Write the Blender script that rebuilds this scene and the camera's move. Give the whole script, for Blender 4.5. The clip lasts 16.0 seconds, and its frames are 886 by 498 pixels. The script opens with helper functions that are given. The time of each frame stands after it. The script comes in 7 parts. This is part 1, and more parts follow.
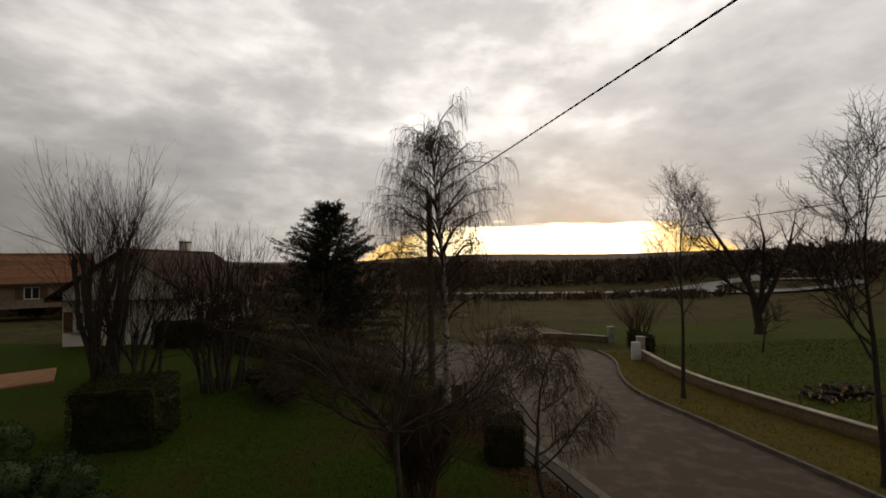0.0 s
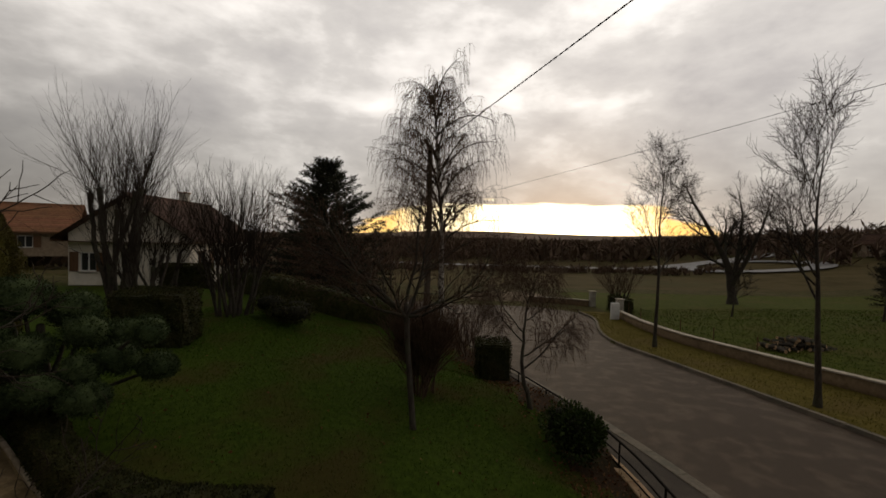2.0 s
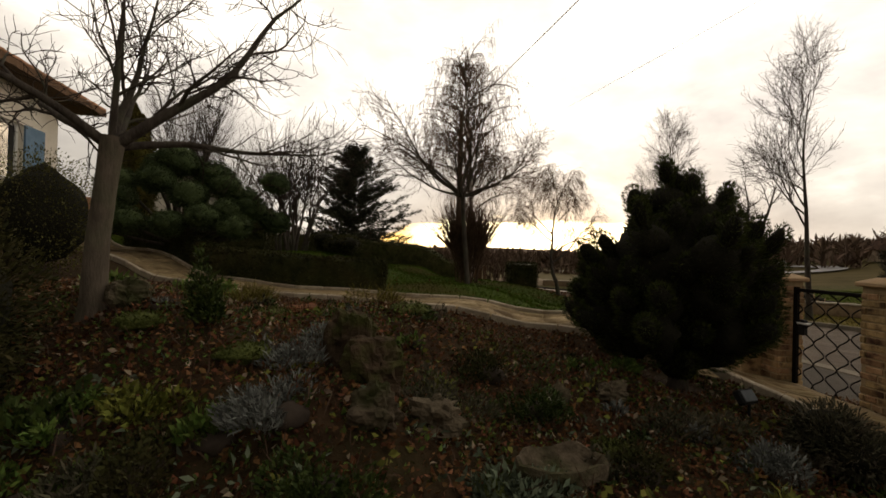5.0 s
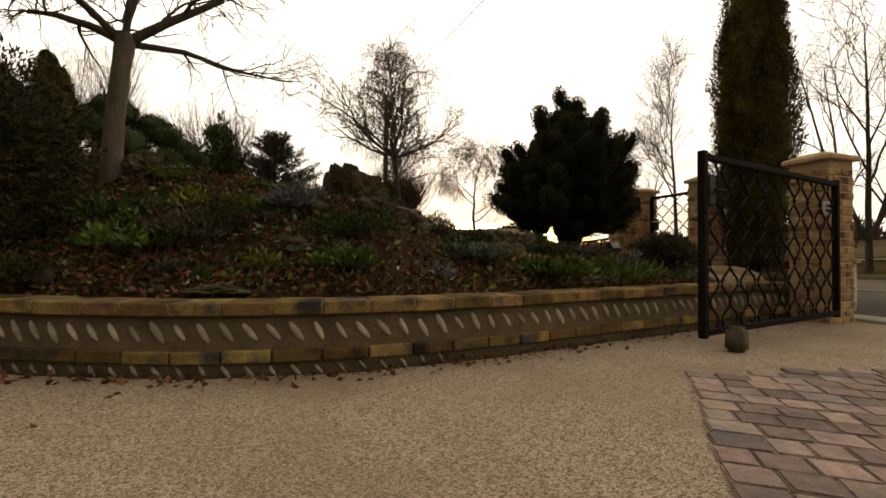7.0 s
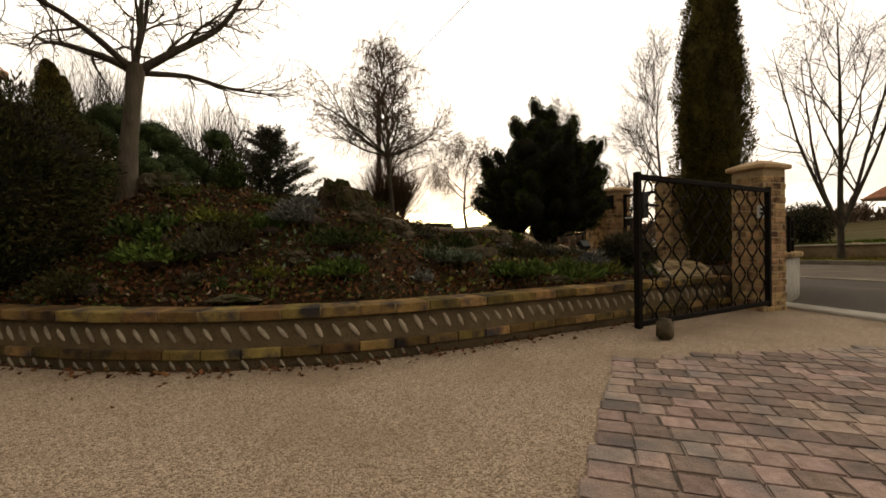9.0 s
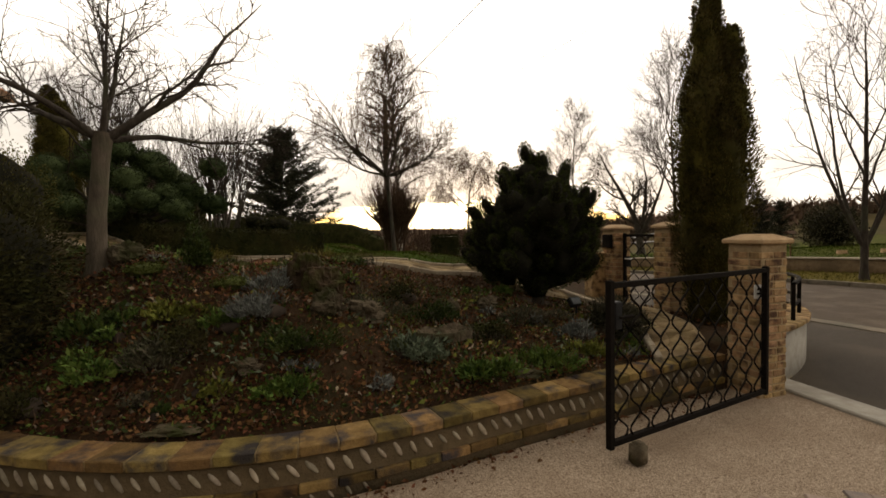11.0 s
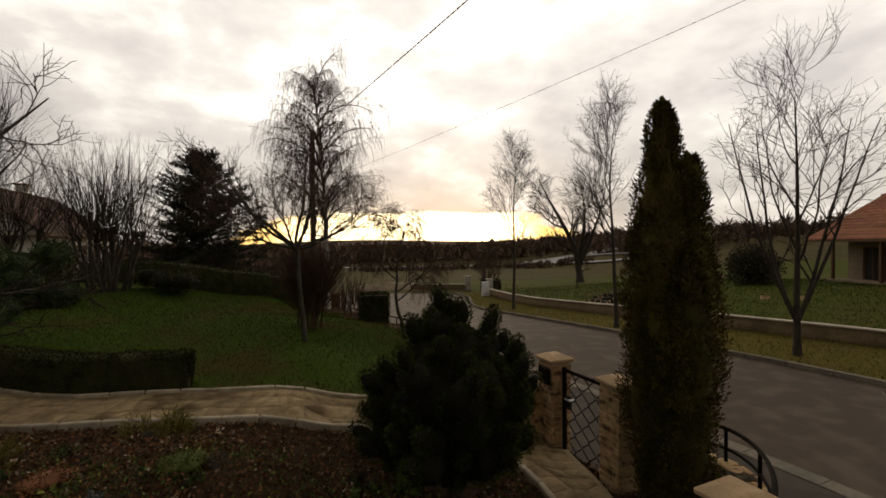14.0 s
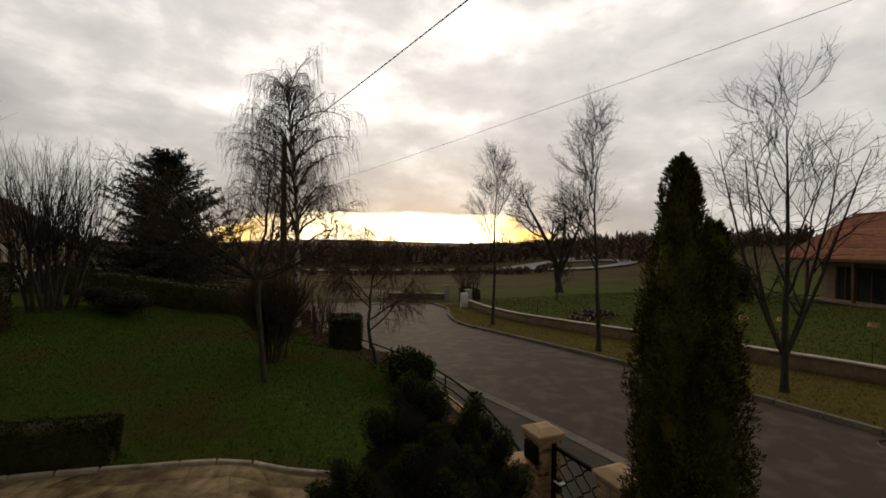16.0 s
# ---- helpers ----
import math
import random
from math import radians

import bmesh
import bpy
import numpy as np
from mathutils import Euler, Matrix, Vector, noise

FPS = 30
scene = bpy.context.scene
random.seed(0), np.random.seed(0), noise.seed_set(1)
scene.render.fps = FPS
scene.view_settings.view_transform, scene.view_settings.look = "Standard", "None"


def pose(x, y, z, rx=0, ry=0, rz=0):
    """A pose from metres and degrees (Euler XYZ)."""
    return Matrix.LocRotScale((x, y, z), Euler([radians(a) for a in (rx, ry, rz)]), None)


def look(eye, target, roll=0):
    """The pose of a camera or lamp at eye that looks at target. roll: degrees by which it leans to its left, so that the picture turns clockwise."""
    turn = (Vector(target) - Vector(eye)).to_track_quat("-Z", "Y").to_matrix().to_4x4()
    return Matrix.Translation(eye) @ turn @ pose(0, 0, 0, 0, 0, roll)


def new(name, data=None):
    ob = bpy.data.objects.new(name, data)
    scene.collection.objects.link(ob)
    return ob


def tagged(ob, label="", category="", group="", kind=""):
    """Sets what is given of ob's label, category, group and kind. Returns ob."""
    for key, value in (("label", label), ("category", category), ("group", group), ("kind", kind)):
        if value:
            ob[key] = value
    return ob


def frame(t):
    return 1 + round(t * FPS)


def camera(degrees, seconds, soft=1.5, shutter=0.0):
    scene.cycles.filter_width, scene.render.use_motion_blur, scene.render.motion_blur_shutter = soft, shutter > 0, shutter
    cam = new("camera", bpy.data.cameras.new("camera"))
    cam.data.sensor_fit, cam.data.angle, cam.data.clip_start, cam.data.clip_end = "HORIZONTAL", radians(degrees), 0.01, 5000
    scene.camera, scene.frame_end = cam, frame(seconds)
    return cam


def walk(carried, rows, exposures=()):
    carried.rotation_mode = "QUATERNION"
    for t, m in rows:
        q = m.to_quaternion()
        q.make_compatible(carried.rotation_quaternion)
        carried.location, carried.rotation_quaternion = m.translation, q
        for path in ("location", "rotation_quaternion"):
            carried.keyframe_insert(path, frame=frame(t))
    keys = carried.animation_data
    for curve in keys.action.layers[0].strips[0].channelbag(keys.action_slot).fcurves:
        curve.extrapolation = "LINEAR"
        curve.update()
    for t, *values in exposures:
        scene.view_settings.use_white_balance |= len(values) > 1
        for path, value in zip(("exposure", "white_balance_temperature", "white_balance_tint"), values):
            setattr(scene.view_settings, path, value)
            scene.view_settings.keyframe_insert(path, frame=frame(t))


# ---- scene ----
LENS = 91.33
cam = camera(LENS, 16.0, soft=1.65)
ROWS = [
    (0.0, 0.000, -0.005, 5.737, -0.001, 1.385, 0.882),
    (0.5, -0.166, -0.733, 5.214, 0.311, 1.476, 2.118),
    (1.0, -0.212, -1.007, 4.937, 1.054, 0.148, -2.201),
    (1.5, -0.195, -1.061, 4.724, -2.133, -0.264, -3.529),
    (2.0, -0.350, -1.216, 4.602, -1.492, -1.793, -1.366),
    (2.5, -0.601, -1.596, 4.424, -1.567, 1.265, -0.109),
    (3.0, -0.762, -2.008, 4.131, -1.121, 1.644, 0.360),
    (3.5, -0.856, -2.248, 3.723, -0.679, 1.292, 1.221),
    (4.0, -1.015, -2.476, 3.199, -0.367, -0.242, 1.281),
    (4.5, -1.077, -2.859, 2.549, 0.426, 0.112, 0.105),
    (5.0, -1.276, -3.299, 1.793, -0.413, 0.428, -1.628),
    (7.5, -1.738, -4.582, 0.523, -12.436, 0.820, 0.555),
    (8.0, -1.752, -4.722, 0.507, -12.338, 0.009, 0.997),
    (8.5, -1.728, -4.847, 0.564, -11.837, 0.277, 1.353),
    (9.0, -1.672, -4.948, 0.701, -11.472, -0.539, 0.809),
    (11.5, -1.003, -4.657, 1.833, -8.845, -1.901, 0.728),
    (12.0, -0.789, -4.414, 2.144, -8.354, -0.725, -0.059),
    (12.5, -0.667, -4.278, 2.442, -7.637, -1.463, -1.326),
    (13.0, -0.499, -4.043, 2.837, -6.765, -2.235, 0.052),
    (13.5, -0.436, -3.750, 3.084, -15.594, -2.789, 0.075),
    (14.0, -0.372, -3.477, 3.162, -16.382, -0.519, 0.374),
    (14.5, -0.221, -3.166, 3.266, -20.316, -1.549, -0.019),
    (15.0, -0.150, -2.975, 3.419, -20.908, -1.551, -0.642),
    (15.5, -0.127, -2.820, 3.602, -19.713, -1.209, -0.687),
    (16.0, -0.099, -2.713, 3.806, -19.095, -0.357, -0.787),
]
EXPOSURES = [(0.0, -0.32), (2.0, -0.30), (3.5, -0.25), (4.5, 0.2), (5.0, 0.45), (7.5, 0.95), (9.0, 0.95), (11.5, 0.95), (12.5, 0.72), (14.0, 0.15), (16.0, -0.15)]
WARMTH = [(0.0, 7000), (3.5, 7050), (5.0, 7650), (7.5, 8350), (9.0, 8250), (11.5, 7700), (13.0, 7450), (16.0, 7050)]
EXPOSURES = [(t, e, float(np.interp(t, [a for a, _ in WARMTH], [b for _, b in WARMTH])), 12) for t, e in EXPOSURES]
walk(cam, [(t, pose(x, y, z, 90 + pitch, roll, yaw)) for t, x, y, z, yaw, pitch, roll in ROWS], EXPOSURES)

# ---- world and sun ----
SUN_AZ = 17.0   # degrees from +y towards +x
SUN_EL = 4.0


def make_world():
    w = bpy.data.worlds.new("world")
    scene.world = w
    w.use_nodes = True
    nt = w.node_tree
    nt.nodes.clear()
    N, L = nt.nodes.new, nt.links.new
    out, bg = N("ShaderNodeOutputWorld"), N("ShaderNodeBackground")
    tc = N("ShaderNodeTexCoord")
    sky = N("ShaderNodeTexSky")
    sky.sky_type, sky.sun_disc = "NISHITA", False
    sky.sun_elevation, sky.sun_rotation = radians(SUN_EL), radians(SUN_AZ)
    sep = N("ShaderNodeSeparateXYZ")
    L(tc.outputs["Generated"], sep.inputs[0])
    # clouds: layered noise, flattened towards the horizon
    mp = N("ShaderNodeMapping")
    mp.inputs["Scale"].default_value = (1.0, 1.0, 2.2)
    L(tc.outputs["Generated"], mp.inputs[0])
    def noise_tex(scale, detail, rough, dist=0.0):
        n = N("ShaderNodeTexNoise")
        n.inputs["Scale"].default_value, n.inputs["Detail"].default_value = scale, detail
        n.inputs["Roughness"].default_value, n.inputs["Distortion"].default_value = rough, dist
        L(mp.outputs[0], n.inputs["Vector"])
        return n
    n1, n2 = noise_tex(2.6, 6, 0.55, 0.1), noise_tex(7.0, 5, 0.55, 0.2)
    mix = N("ShaderNodeMath"); mix.operation = "MULTIPLY_ADD"
    L(n2.outputs["Fac"], mix.inputs[0]); mix.inputs[1].default_value = 0.45; L(n1.outputs["Fac"], mix.inputs[2])
    ramp = N("ShaderNodeValToRGB")
    L(mix.outputs[0], ramp.inputs[0])
    el = ramp.color_ramp.elements
    el[0].position, el[0].color = 0.50, (0.445, 0.440, 0.455, 1)
    el[1].position, el[1].color = 0.92, (1.06, 1.055, 1.05, 1)
    e = el.new(0.72); e.color = (0.645, 0.640, 0.640, 1)
    # thinner, brighter cloud towards the sun's side of the sky
    sd = N("ShaderNodeVectorMath"); sd.operation = "DOT_PRODUCT"
    L(tc.outputs["Generated"], sd.inputs[0])
    sd.inputs[1].default_value = (math.sin(radians(SUN_AZ + 22)) * 0.80, math.cos(radians(SUN_AZ + 22)) * 0.80, 0.60)
    thin = N("ShaderNodeMapRange"); thin.interpolation_type = "SMOOTHSTEP"
    L(sd.outputs["Value"], thin.inputs["Value"])
    thin.inputs["From Min"].default_value, thin.inputs["From Max"].default_value = -0.55, 0.95
    thin.inputs["To Min"].default_value, thin.inputs["To Max"].default_value = 0.22, 1.68
    cl = N("ShaderNodeMix"); cl.data_type, cl.blend_type = "RGBA", "MULTIPLY"
    cl.inputs[0].default_value = 1
    L(ramp.outputs[0], cl.inputs[6]); L(thin.outputs[0], cl.inputs[7])
    deck = N("ShaderNodeMapRange"); deck.interpolation_type = "SMOOTHSTEP"
    L(sep.outputs["Z"], deck.inputs["Value"])
    deck.inputs["From Min"].default_value, deck.inputs["From Max"].default_value = 0.02, 0.34
    deck.inputs["To Min"].default_value, deck.inputs["To Max"].default_value = 0.62, 1.0
    cl2 = N("ShaderNodeMix"); cl2.data_type, cl2.blend_type = "RGBA", "MULTIPLY"
    cl2.inputs[0].default_value = 1
    L(cl.outputs[2], cl2.inputs[6]); L(deck.outputs[0], cl2.inputs[7])
    # the sky overhead, out of view, is dimmed to put less light on the ground
    zenith_dim = N("ShaderNodeMapRange"); zenith_dim.interpolation_type = "SMOOTHSTEP"
    L(sep.outputs["Z"], zenith_dim.inputs["Value"])
    zenith_dim.inputs["From Min"].default_value, zenith_dim.inputs["From Max"].default_value = 0.42, 0.95
    zenith_dim.inputs["To Min"].default_value, zenith_dim.inputs["To Max"].default_value = 1.0, 0.42
    cl3 = N("ShaderNodeMix"); cl3.data_type, cl3.blend_type = "RGBA", "MULTIPLY"
    cl3.inputs[0].default_value = 1
    L(cl2.outputs[2], cl3.inputs[6]); L(zenith_dim.outputs[0], cl3.inputs[7])
    cl = cl3
    # the clear gap under the cloud deck where the sun has just gone: tallest below the sun's azimuth
    dirn = N("ShaderNodeVectorMath"); dirn.operation = "DOT_PRODUCT"
    L(tc.outputs["Generated"], dirn.inputs[0])
    dirn.inputs[1].default_value = (math.sin(radians(SUN_AZ - 5)), math.cos(radians(SUN_AZ - 5)), 0)
    side = N("ShaderNodeMapRange"); side.interpolation_type = "SMOOTHSTEP"
    L(dirn.outputs["Value"], side.inputs["Value"])
    side.inputs["From Min"].default_value, side.inputs["From Max"].default_value = 0.885, 0.978
    side.inputs["To Min"].default_value, side.inputs["To Max"].default_value = -0.03, 0.070
    mps = N("ShaderNodeMapping"); mps.inputs["Scale"].default_value = (1.0, 1.0, 9.0)
    L(tc.outputs["Generated"], mps.inputs[0])
    n3 = N("ShaderNodeTexNoise"); n3.inputs["Scale"].default_value, n3.inputs["Detail"].default_value = 6.0, 5
    L(mps.outputs[0], n3.inputs["Vector"])
    wob = N("ShaderNodeMath"); wob.operation = "MULTIPLY_ADD"
    L(n3.outputs["Fac"], wob.inputs[0]); wob.inputs[1].default_value = 0.085; L(sep.outputs["Z"], wob.inputs[2])
    top = N("ShaderNodeMath"); top.operation = "SUBTRACT"
    L(wob.outputs[0], top.inputs[0]); L(side.outputs[0], top.inputs[1])
    gap = N("ShaderNodeMapRange"); gap.interpolation_type = "SMOOTHSTEP"
    L(top.outputs[0], gap.inputs["Value"])
    gap.inputs["From Min"].default_value, gap.inputs["From Max"].default_value = 0.030, 0.050
    gap.inputs["To Min"].default_value, gap.inputs["To Max"].default_value = 1, 0
    glow = N("ShaderNodeMix"); glow.data_type = "RGBA"
    near = N("ShaderNodeMapRange")
    L(dirn.outputs["Value"], near.inputs["Value"])
    near.inputs["From Min"].default_value, near.inputs["From Max"].default_value = 0.955, 0.985
    L(near.outputs[0], glow.inputs[0])
    glow.inputs[6].default_value, glow.inputs[7].default_value = (2.0, 1.35, 0.48, 1), (5.2, 4.5, 2.9, 1)
    fin = N("ShaderNodeMix"); fin.data_type = "RGBA"
    L(gap.outputs[0], fin.inputs[0]); L(cl.outputs[2], fin.inputs[6]); L(glow.outputs[2], fin.inputs[7])
    add = N("ShaderNodeMix"); add.data_type, add.blend_type = "RGBA", "ADD"
    add.inputs[0].default_value = 0.010
    L(fin.outputs[2], add.inputs[6]); L(sky.outputs[0], add.inputs[7])
    L(add.outputs[2], bg.inputs["Color"])
    bg.inputs["Strength"].default_value = 0.82
    L(bg.outputs[0], out.inputs[0])


make_world()
sun_data = bpy.data.lights.new("sun", "SUN")
sun_data.energy, sun_data.angle, sun_data.color = 0.35, radians(14), (1.0, 0.86, 0.66)
sun = new("sun", sun_data)
sun.matrix_world = look((0, 0, 0), (-math.sin(radians(SUN_AZ)), -math.cos(radians(SUN_AZ)), -math.tan(radians(9))))

# ---- materials ----


def surf(name, c1, c2, scale=8.0, rough=0.85, bump=0.3, bump_scale=60.0, c3=None, c3_scale=1.5, c3_amount=0.5, vary=0.0, island=0.0, stretch=(1, 1, 1), metal=0.0, voronoi=False, spec=0.08):
    """A two-scale surface: grain between c1 and c2, patches of c3, fine relief; vary by object, island by piece."""
    m = bpy.data.materials.new(name)
    m.use_nodes = True
    nt = m.node_tree
    N, L = nt.nodes.new, nt.links.new
    b = nt.nodes["Principled BSDF"]
    tc, mp = N("ShaderNodeTexCoord"), N("ShaderNodeMapping")
    geo = N("ShaderNodeNewGeometry")
    mp.inputs["Scale"].default_value = stretch
    L(geo.outputs["Position"], mp.inputs[0])
    n = N("ShaderNodeTexVoronoi" if voronoi else "ShaderNodeTexNoise")
    n.inputs["Scale"].default_value = scale
    if not voronoi:
        n.inputs["Detail"].default_value, n.inputs["Roughness"].default_value = 6, 0.65
    L(mp.outputs[0], n.inputs["Vector"])
    ramp = N("ShaderNodeMapRange")
    fac = n.outputs["Color"] if voronoi else n.outputs["Fac"]
    if voronoi:
        sp = N("ShaderNodeSeparateColor"); L(fac, sp.inputs[0]); fac = sp.outputs[0]
    L(fac, ramp.inputs["Value"])
    ramp.inputs["From Min"].default_value, ramp.inputs["From Max"].default_value = (0.0, 1.0) if voronoi else (0.32, 0.68)
    mx = N("ShaderNodeMix"); mx.data_type = "RGBA"
    L(ramp.outputs[0], mx.inputs[0])
    mx.inputs[6].default_value, mx.inputs[7].default_value = (*c1, 1), (*c2, 1)
    col = mx.outputs[2]
    if c3:
        n3 = N("ShaderNodeTexNoise"); n3.inputs["Scale"].default_value, n3.inputs["Detail"].default_value = c3_scale, 5
        L(geo.outputs["Position"], n3.inputs["Vector"])
        r3 = N("ShaderNodeMapRange"); r3.inputs["From Min"].default_value, r3.inputs["From Max"].default_value = 0.48, 0.66
        r3.inputs["To Max"].default_value = c3_amount
        L(n3.outputs["Fac"], r3.inputs["Value"])
        m3 = N("ShaderNodeMix"); m3.data_type = "RGBA"
        L(r3.outputs[0], m3.inputs[0]); L(col, m3.inputs[6]); m3.inputs[7].default_value = (*c3, 1)
        col = m3.outputs[2]
    if vary or island:
        hs = N("ShaderNodeHueSaturation")
        src = N("ShaderNodeObjectInfo").outputs["Random"] if vary else geo.outputs["Random Per Island"]
        amt = vary or island
        rv = N("ShaderNodeMapRange"); L(src, rv.inputs["Value"])
        rv.inputs["To Min"].default_value, rv.inputs["To Max"].default_value = 1 - amt, 1 + amt
        L(rv.outputs[0], hs.inputs["Value"])
        rh = N("ShaderNodeMapRange"); mlt = N("ShaderNodeMath"); mlt.operation = "FRACT"
        m7 = N("ShaderNodeMath"); m7.operation = "MULTIPLY"; m7.inputs[1].default_value = 7.31
        L(src, m7.inputs[0]); L(m7.outputs[0], mlt.inputs[0]); L(mlt.outputs[0], rh.inputs["Value"])
        rh.inputs["To Min"].default_value, rh.inputs["To Max"].default_value = 0.5 - 0.035 * amt, 0.5 + 0.035 * amt
        L(rh.outputs[0], hs.inputs["Hue"])
        L(col, hs.inputs["Color"]); col = hs.outputs[0]
    L(col, b.inputs["Base Color"])
    b.inputs["Roughness"].default_value, b.inputs["Metallic"].default_value = rough, metal
    b.inputs["Specular IOR Level"].default_value = spec
    if bump:
        nb = N("ShaderNodeTexNoise"); nb.inputs["Scale"].default_value, nb.inputs["Detail"].default_value = bump_scale, 4
        L(mp.outputs[0], nb.inputs["Vector"])
        bp = N("ShaderNodeBump"); bp.inputs["Strength"].default_value, bp.inputs["Distance"].default_value = bump, 0.02
        if voronoi:
            L(n.outputs["Distance"], bp.inputs["Height"])
            bp.invert = True
        else:
            L(nb.outputs["Fac"], bp.inputs["Height"])
        L(bp.outputs[0], b.inputs["Normal"])
    return m


M_GROUND = surf("rough_grass_ground", (0.036, 0.032, 0.012), (0.090, 0.080, 0.030), 3.0, 0.95, 0.6, 25, (0.10, 0.075, 0.04), 0.35, 0.55, spec=0.02)
M_LAWN = surf("lawn", (0.024, 0.041, 0.005), (0.052, 0.082, 0.010), 9.0, 0.95, 0.7, 60, (0.058, 0.042, 0.014), 0.55, 0.8, spec=0.02)
M_VERGEGROUND = surf("verge_turf", (0.080, 0.066, 0.013), (0.145, 0.112, 0.028), 4.0, 0.95, 0.6, 40, (0.110, 0.075, 0.030), 0.6, 0.5, spec=0.02)
M_MEADOW = surf("meadow_turf", (0.042, 0.052, 0.009), (0.082, 0.095, 0.018), 3.0, 0.95, 0.6, 30, (0.090, 0.072, 0.024), 0.3, 0.5, spec=0.02)
M_SOIL = surf("garden_soil", (0.022, 0.012, 0.006), (0.060, 0.035, 0.018), 14.0, 0.95, 0.8, 40, (0.032, 0.030, 0.012), 2.0, 0.6)
M_FIELD = surf("winter_field", (0.060, 0.047, 0.018), (0.100, 0.076, 0.033), 0.25, 0.95, 0.2, 2, (0.060, 0.060, 0.020), 0.04, 0.7, spec=0.02)
M_ASPHALT = surf("worn_asphalt", (0.056, 0.040, 0.028), (0.096, 0.071, 0.050), 60.0, 0.74, 0.35, 140, (0.126, 0.095, 0.066), 1.9, 0.75, spec=0.08)
M_PATCH = surf("asphalt_pavement", (0.046, 0.038, 0.030), (0.078, 0.064, 0.050), 80.0, 0.8, 0.4, 160, (0.125, 0.100, 0.072), 0.9, 0.5)
M_KERB = surf("kerb_concrete", (0.150, 0.124, 0.092), (0.235, 0.200, 0.152), 14.0, 0.9, 0.4, 90, (0.12, 0.115, 0.09), 2.2, 0.7, vary=0.12)
M_GRAVEL = surf("resin_gravel", (0.160, 0.106, 0.067), (0.63, 0.495, 0.365), 175.0, 0.75, 0.6, 120, (0.27, 0.190, 0.126), 1.3, 0.55, voronoi=True)
M_PAVER = surf("tumbled_paver", (0.235, 0.165, 0.135), (0.385, 0.285, 0.240), 24.0, 0.85, 0.5, 120, (0.165, 0.148, 0.140), 4.5, 0.8, vary=0.36)
M_JOINT = surf("sand_joint", (0.075, 0.060, 0.050), (0.14, 0.115, 0.095), 60.0, 0.95, 0.5, 150)
M_FLAG = surf("flagstone", (0.190, 0.134, 0.068), (0.340, 0.250, 0.135), 12.0, 0.85, 0.5, 60, (0.085, 0.055, 0.025), 2.2, 0.9, vary=0.14)
M_EDGE = surf("pale_edging", (0.320, 0.262, 0.185), (0.470, 0.400, 0.300), 10.0, 0.9, 0.4, 70, (0.20, 0.15, 0.095), 3.0, 0.7, vary=0.15)
M_MORTAR = surf("mortar", (0.160, 0.112, 0.058), (0.260, 0.190, 0.100), 25.0, 0.95, 0.5, 110)
M_RENDER = surf("weathered_render", (0.082, 0.057, 0.031), (0.155, 0.111, 0.063), 10.0, 0.93, 0.6, 70, (0.055, 0.042, 0.026), 2.5, 0.7)
M_PEBBLE = surf("pale_pebble", (0.250, 0.205, 0.145), (0.420, 0.365, 0.280), 20.0, 0.7, 0.3, 60, vary=0.3)
M_WALLBRICK = surf("multi_brick", (0.120, 0.076, 0.028), (0.255, 0.172, 0.066), 12.0, 0.88, 0.5, 80, (0.045, 0.038, 0.036), 7.0, 1.0, vary=0.55)
M_PILLAR = surf("pillar_brick", (0.340, 0.205, 0.100), (0.500, 0.335, 0.180), 14.0, 0.88, 0.5, 80, (0.095, 0.052, 0.034), 9.0, 0.95, vary=0.35)
M_CAP = surf("cap_stone", (0.400, 0.255, 0.140), (0.560, 0.390, 0.235), 10.0, 0.85, 0.4, 70, (0.28, 0.20, 0.13), 5.0, 0.5, vary=0.1)
M_IRON = surf("black_painted_iron", (0.008, 0.006, 0.005), (0.015, 0.012, 0.009), 30.0, 0.75, 0.15, 90, spec=0.04)
M_CONCRETE = surf("pale_concrete", (0.34, 0.31, 0.26), (0.46, 0.43, 0.37), 9.0, 0.92, 0.4, 70, (0.22, 0.20, 0.165), 1.8, 0.5)
M_BEATEN = surf("beaten_path", (0.215, 0.155, 0.090), (0.34, 0.255, 0.155), 22.0, 0.92, 0.5, 90, (0.13, 0.088, 0.048), 1.6, 0.7)
M_PILLARMORTAR = surf("sandy_mortar", (0.33, 0.235, 0.13), (0.46, 0.345, 0.21), 25.0, 0.95, 0.5, 110)
M_GWALL = surf("garden_wall_stone", (0.145, 0.098, 0.055), (0.235, 0.165, 0.098), 7.0, 0.92, 0.5, 45, (0.085, 0.062, 0.036), 1.6, 0.6)
M_WALLCAP = surf("wall_coping", (0.42, 0.36, 0.28), (0.56, 0.49, 0.39), 8.0, 0.9, 0.3, 60, (0.26, 0.22, 0.16), 2.0, 0.5, vary=0.1)
M_BARK = surf("grey_bark", (0.034, 0.027, 0.022), (0.085, 0.070, 0.056), 18.0, 0.95, 0.8, 50, (0.07, 0.075, 0.045), 3.0, 0.5, stretch=(1, 1, 0.25))
M_PALEBARK = surf("pale_bark", (0.066, 0.052, 0.038), (0.128, 0.102, 0.076), 14.0, 0.95, 0.7, 40, (0.10, 0.105, 0.06), 3.0, 0.5, stretch=(1, 1, 0.35))
M_BIRCH = surf("birch_bark", (0.30, 0.26, 0.22), (0.46, 0.42, 0.37), 9.0, 0.85, 0.5, 40, (0.03, 0.026, 0.022), 6.0, 1.0, stretch=(1, 1, 2.2))
M_TWIG = surf("dark_twig", (0.022, 0.016, 0.012), (0.052, 0.039, 0.029), 6.0, 0.9, 0.0)
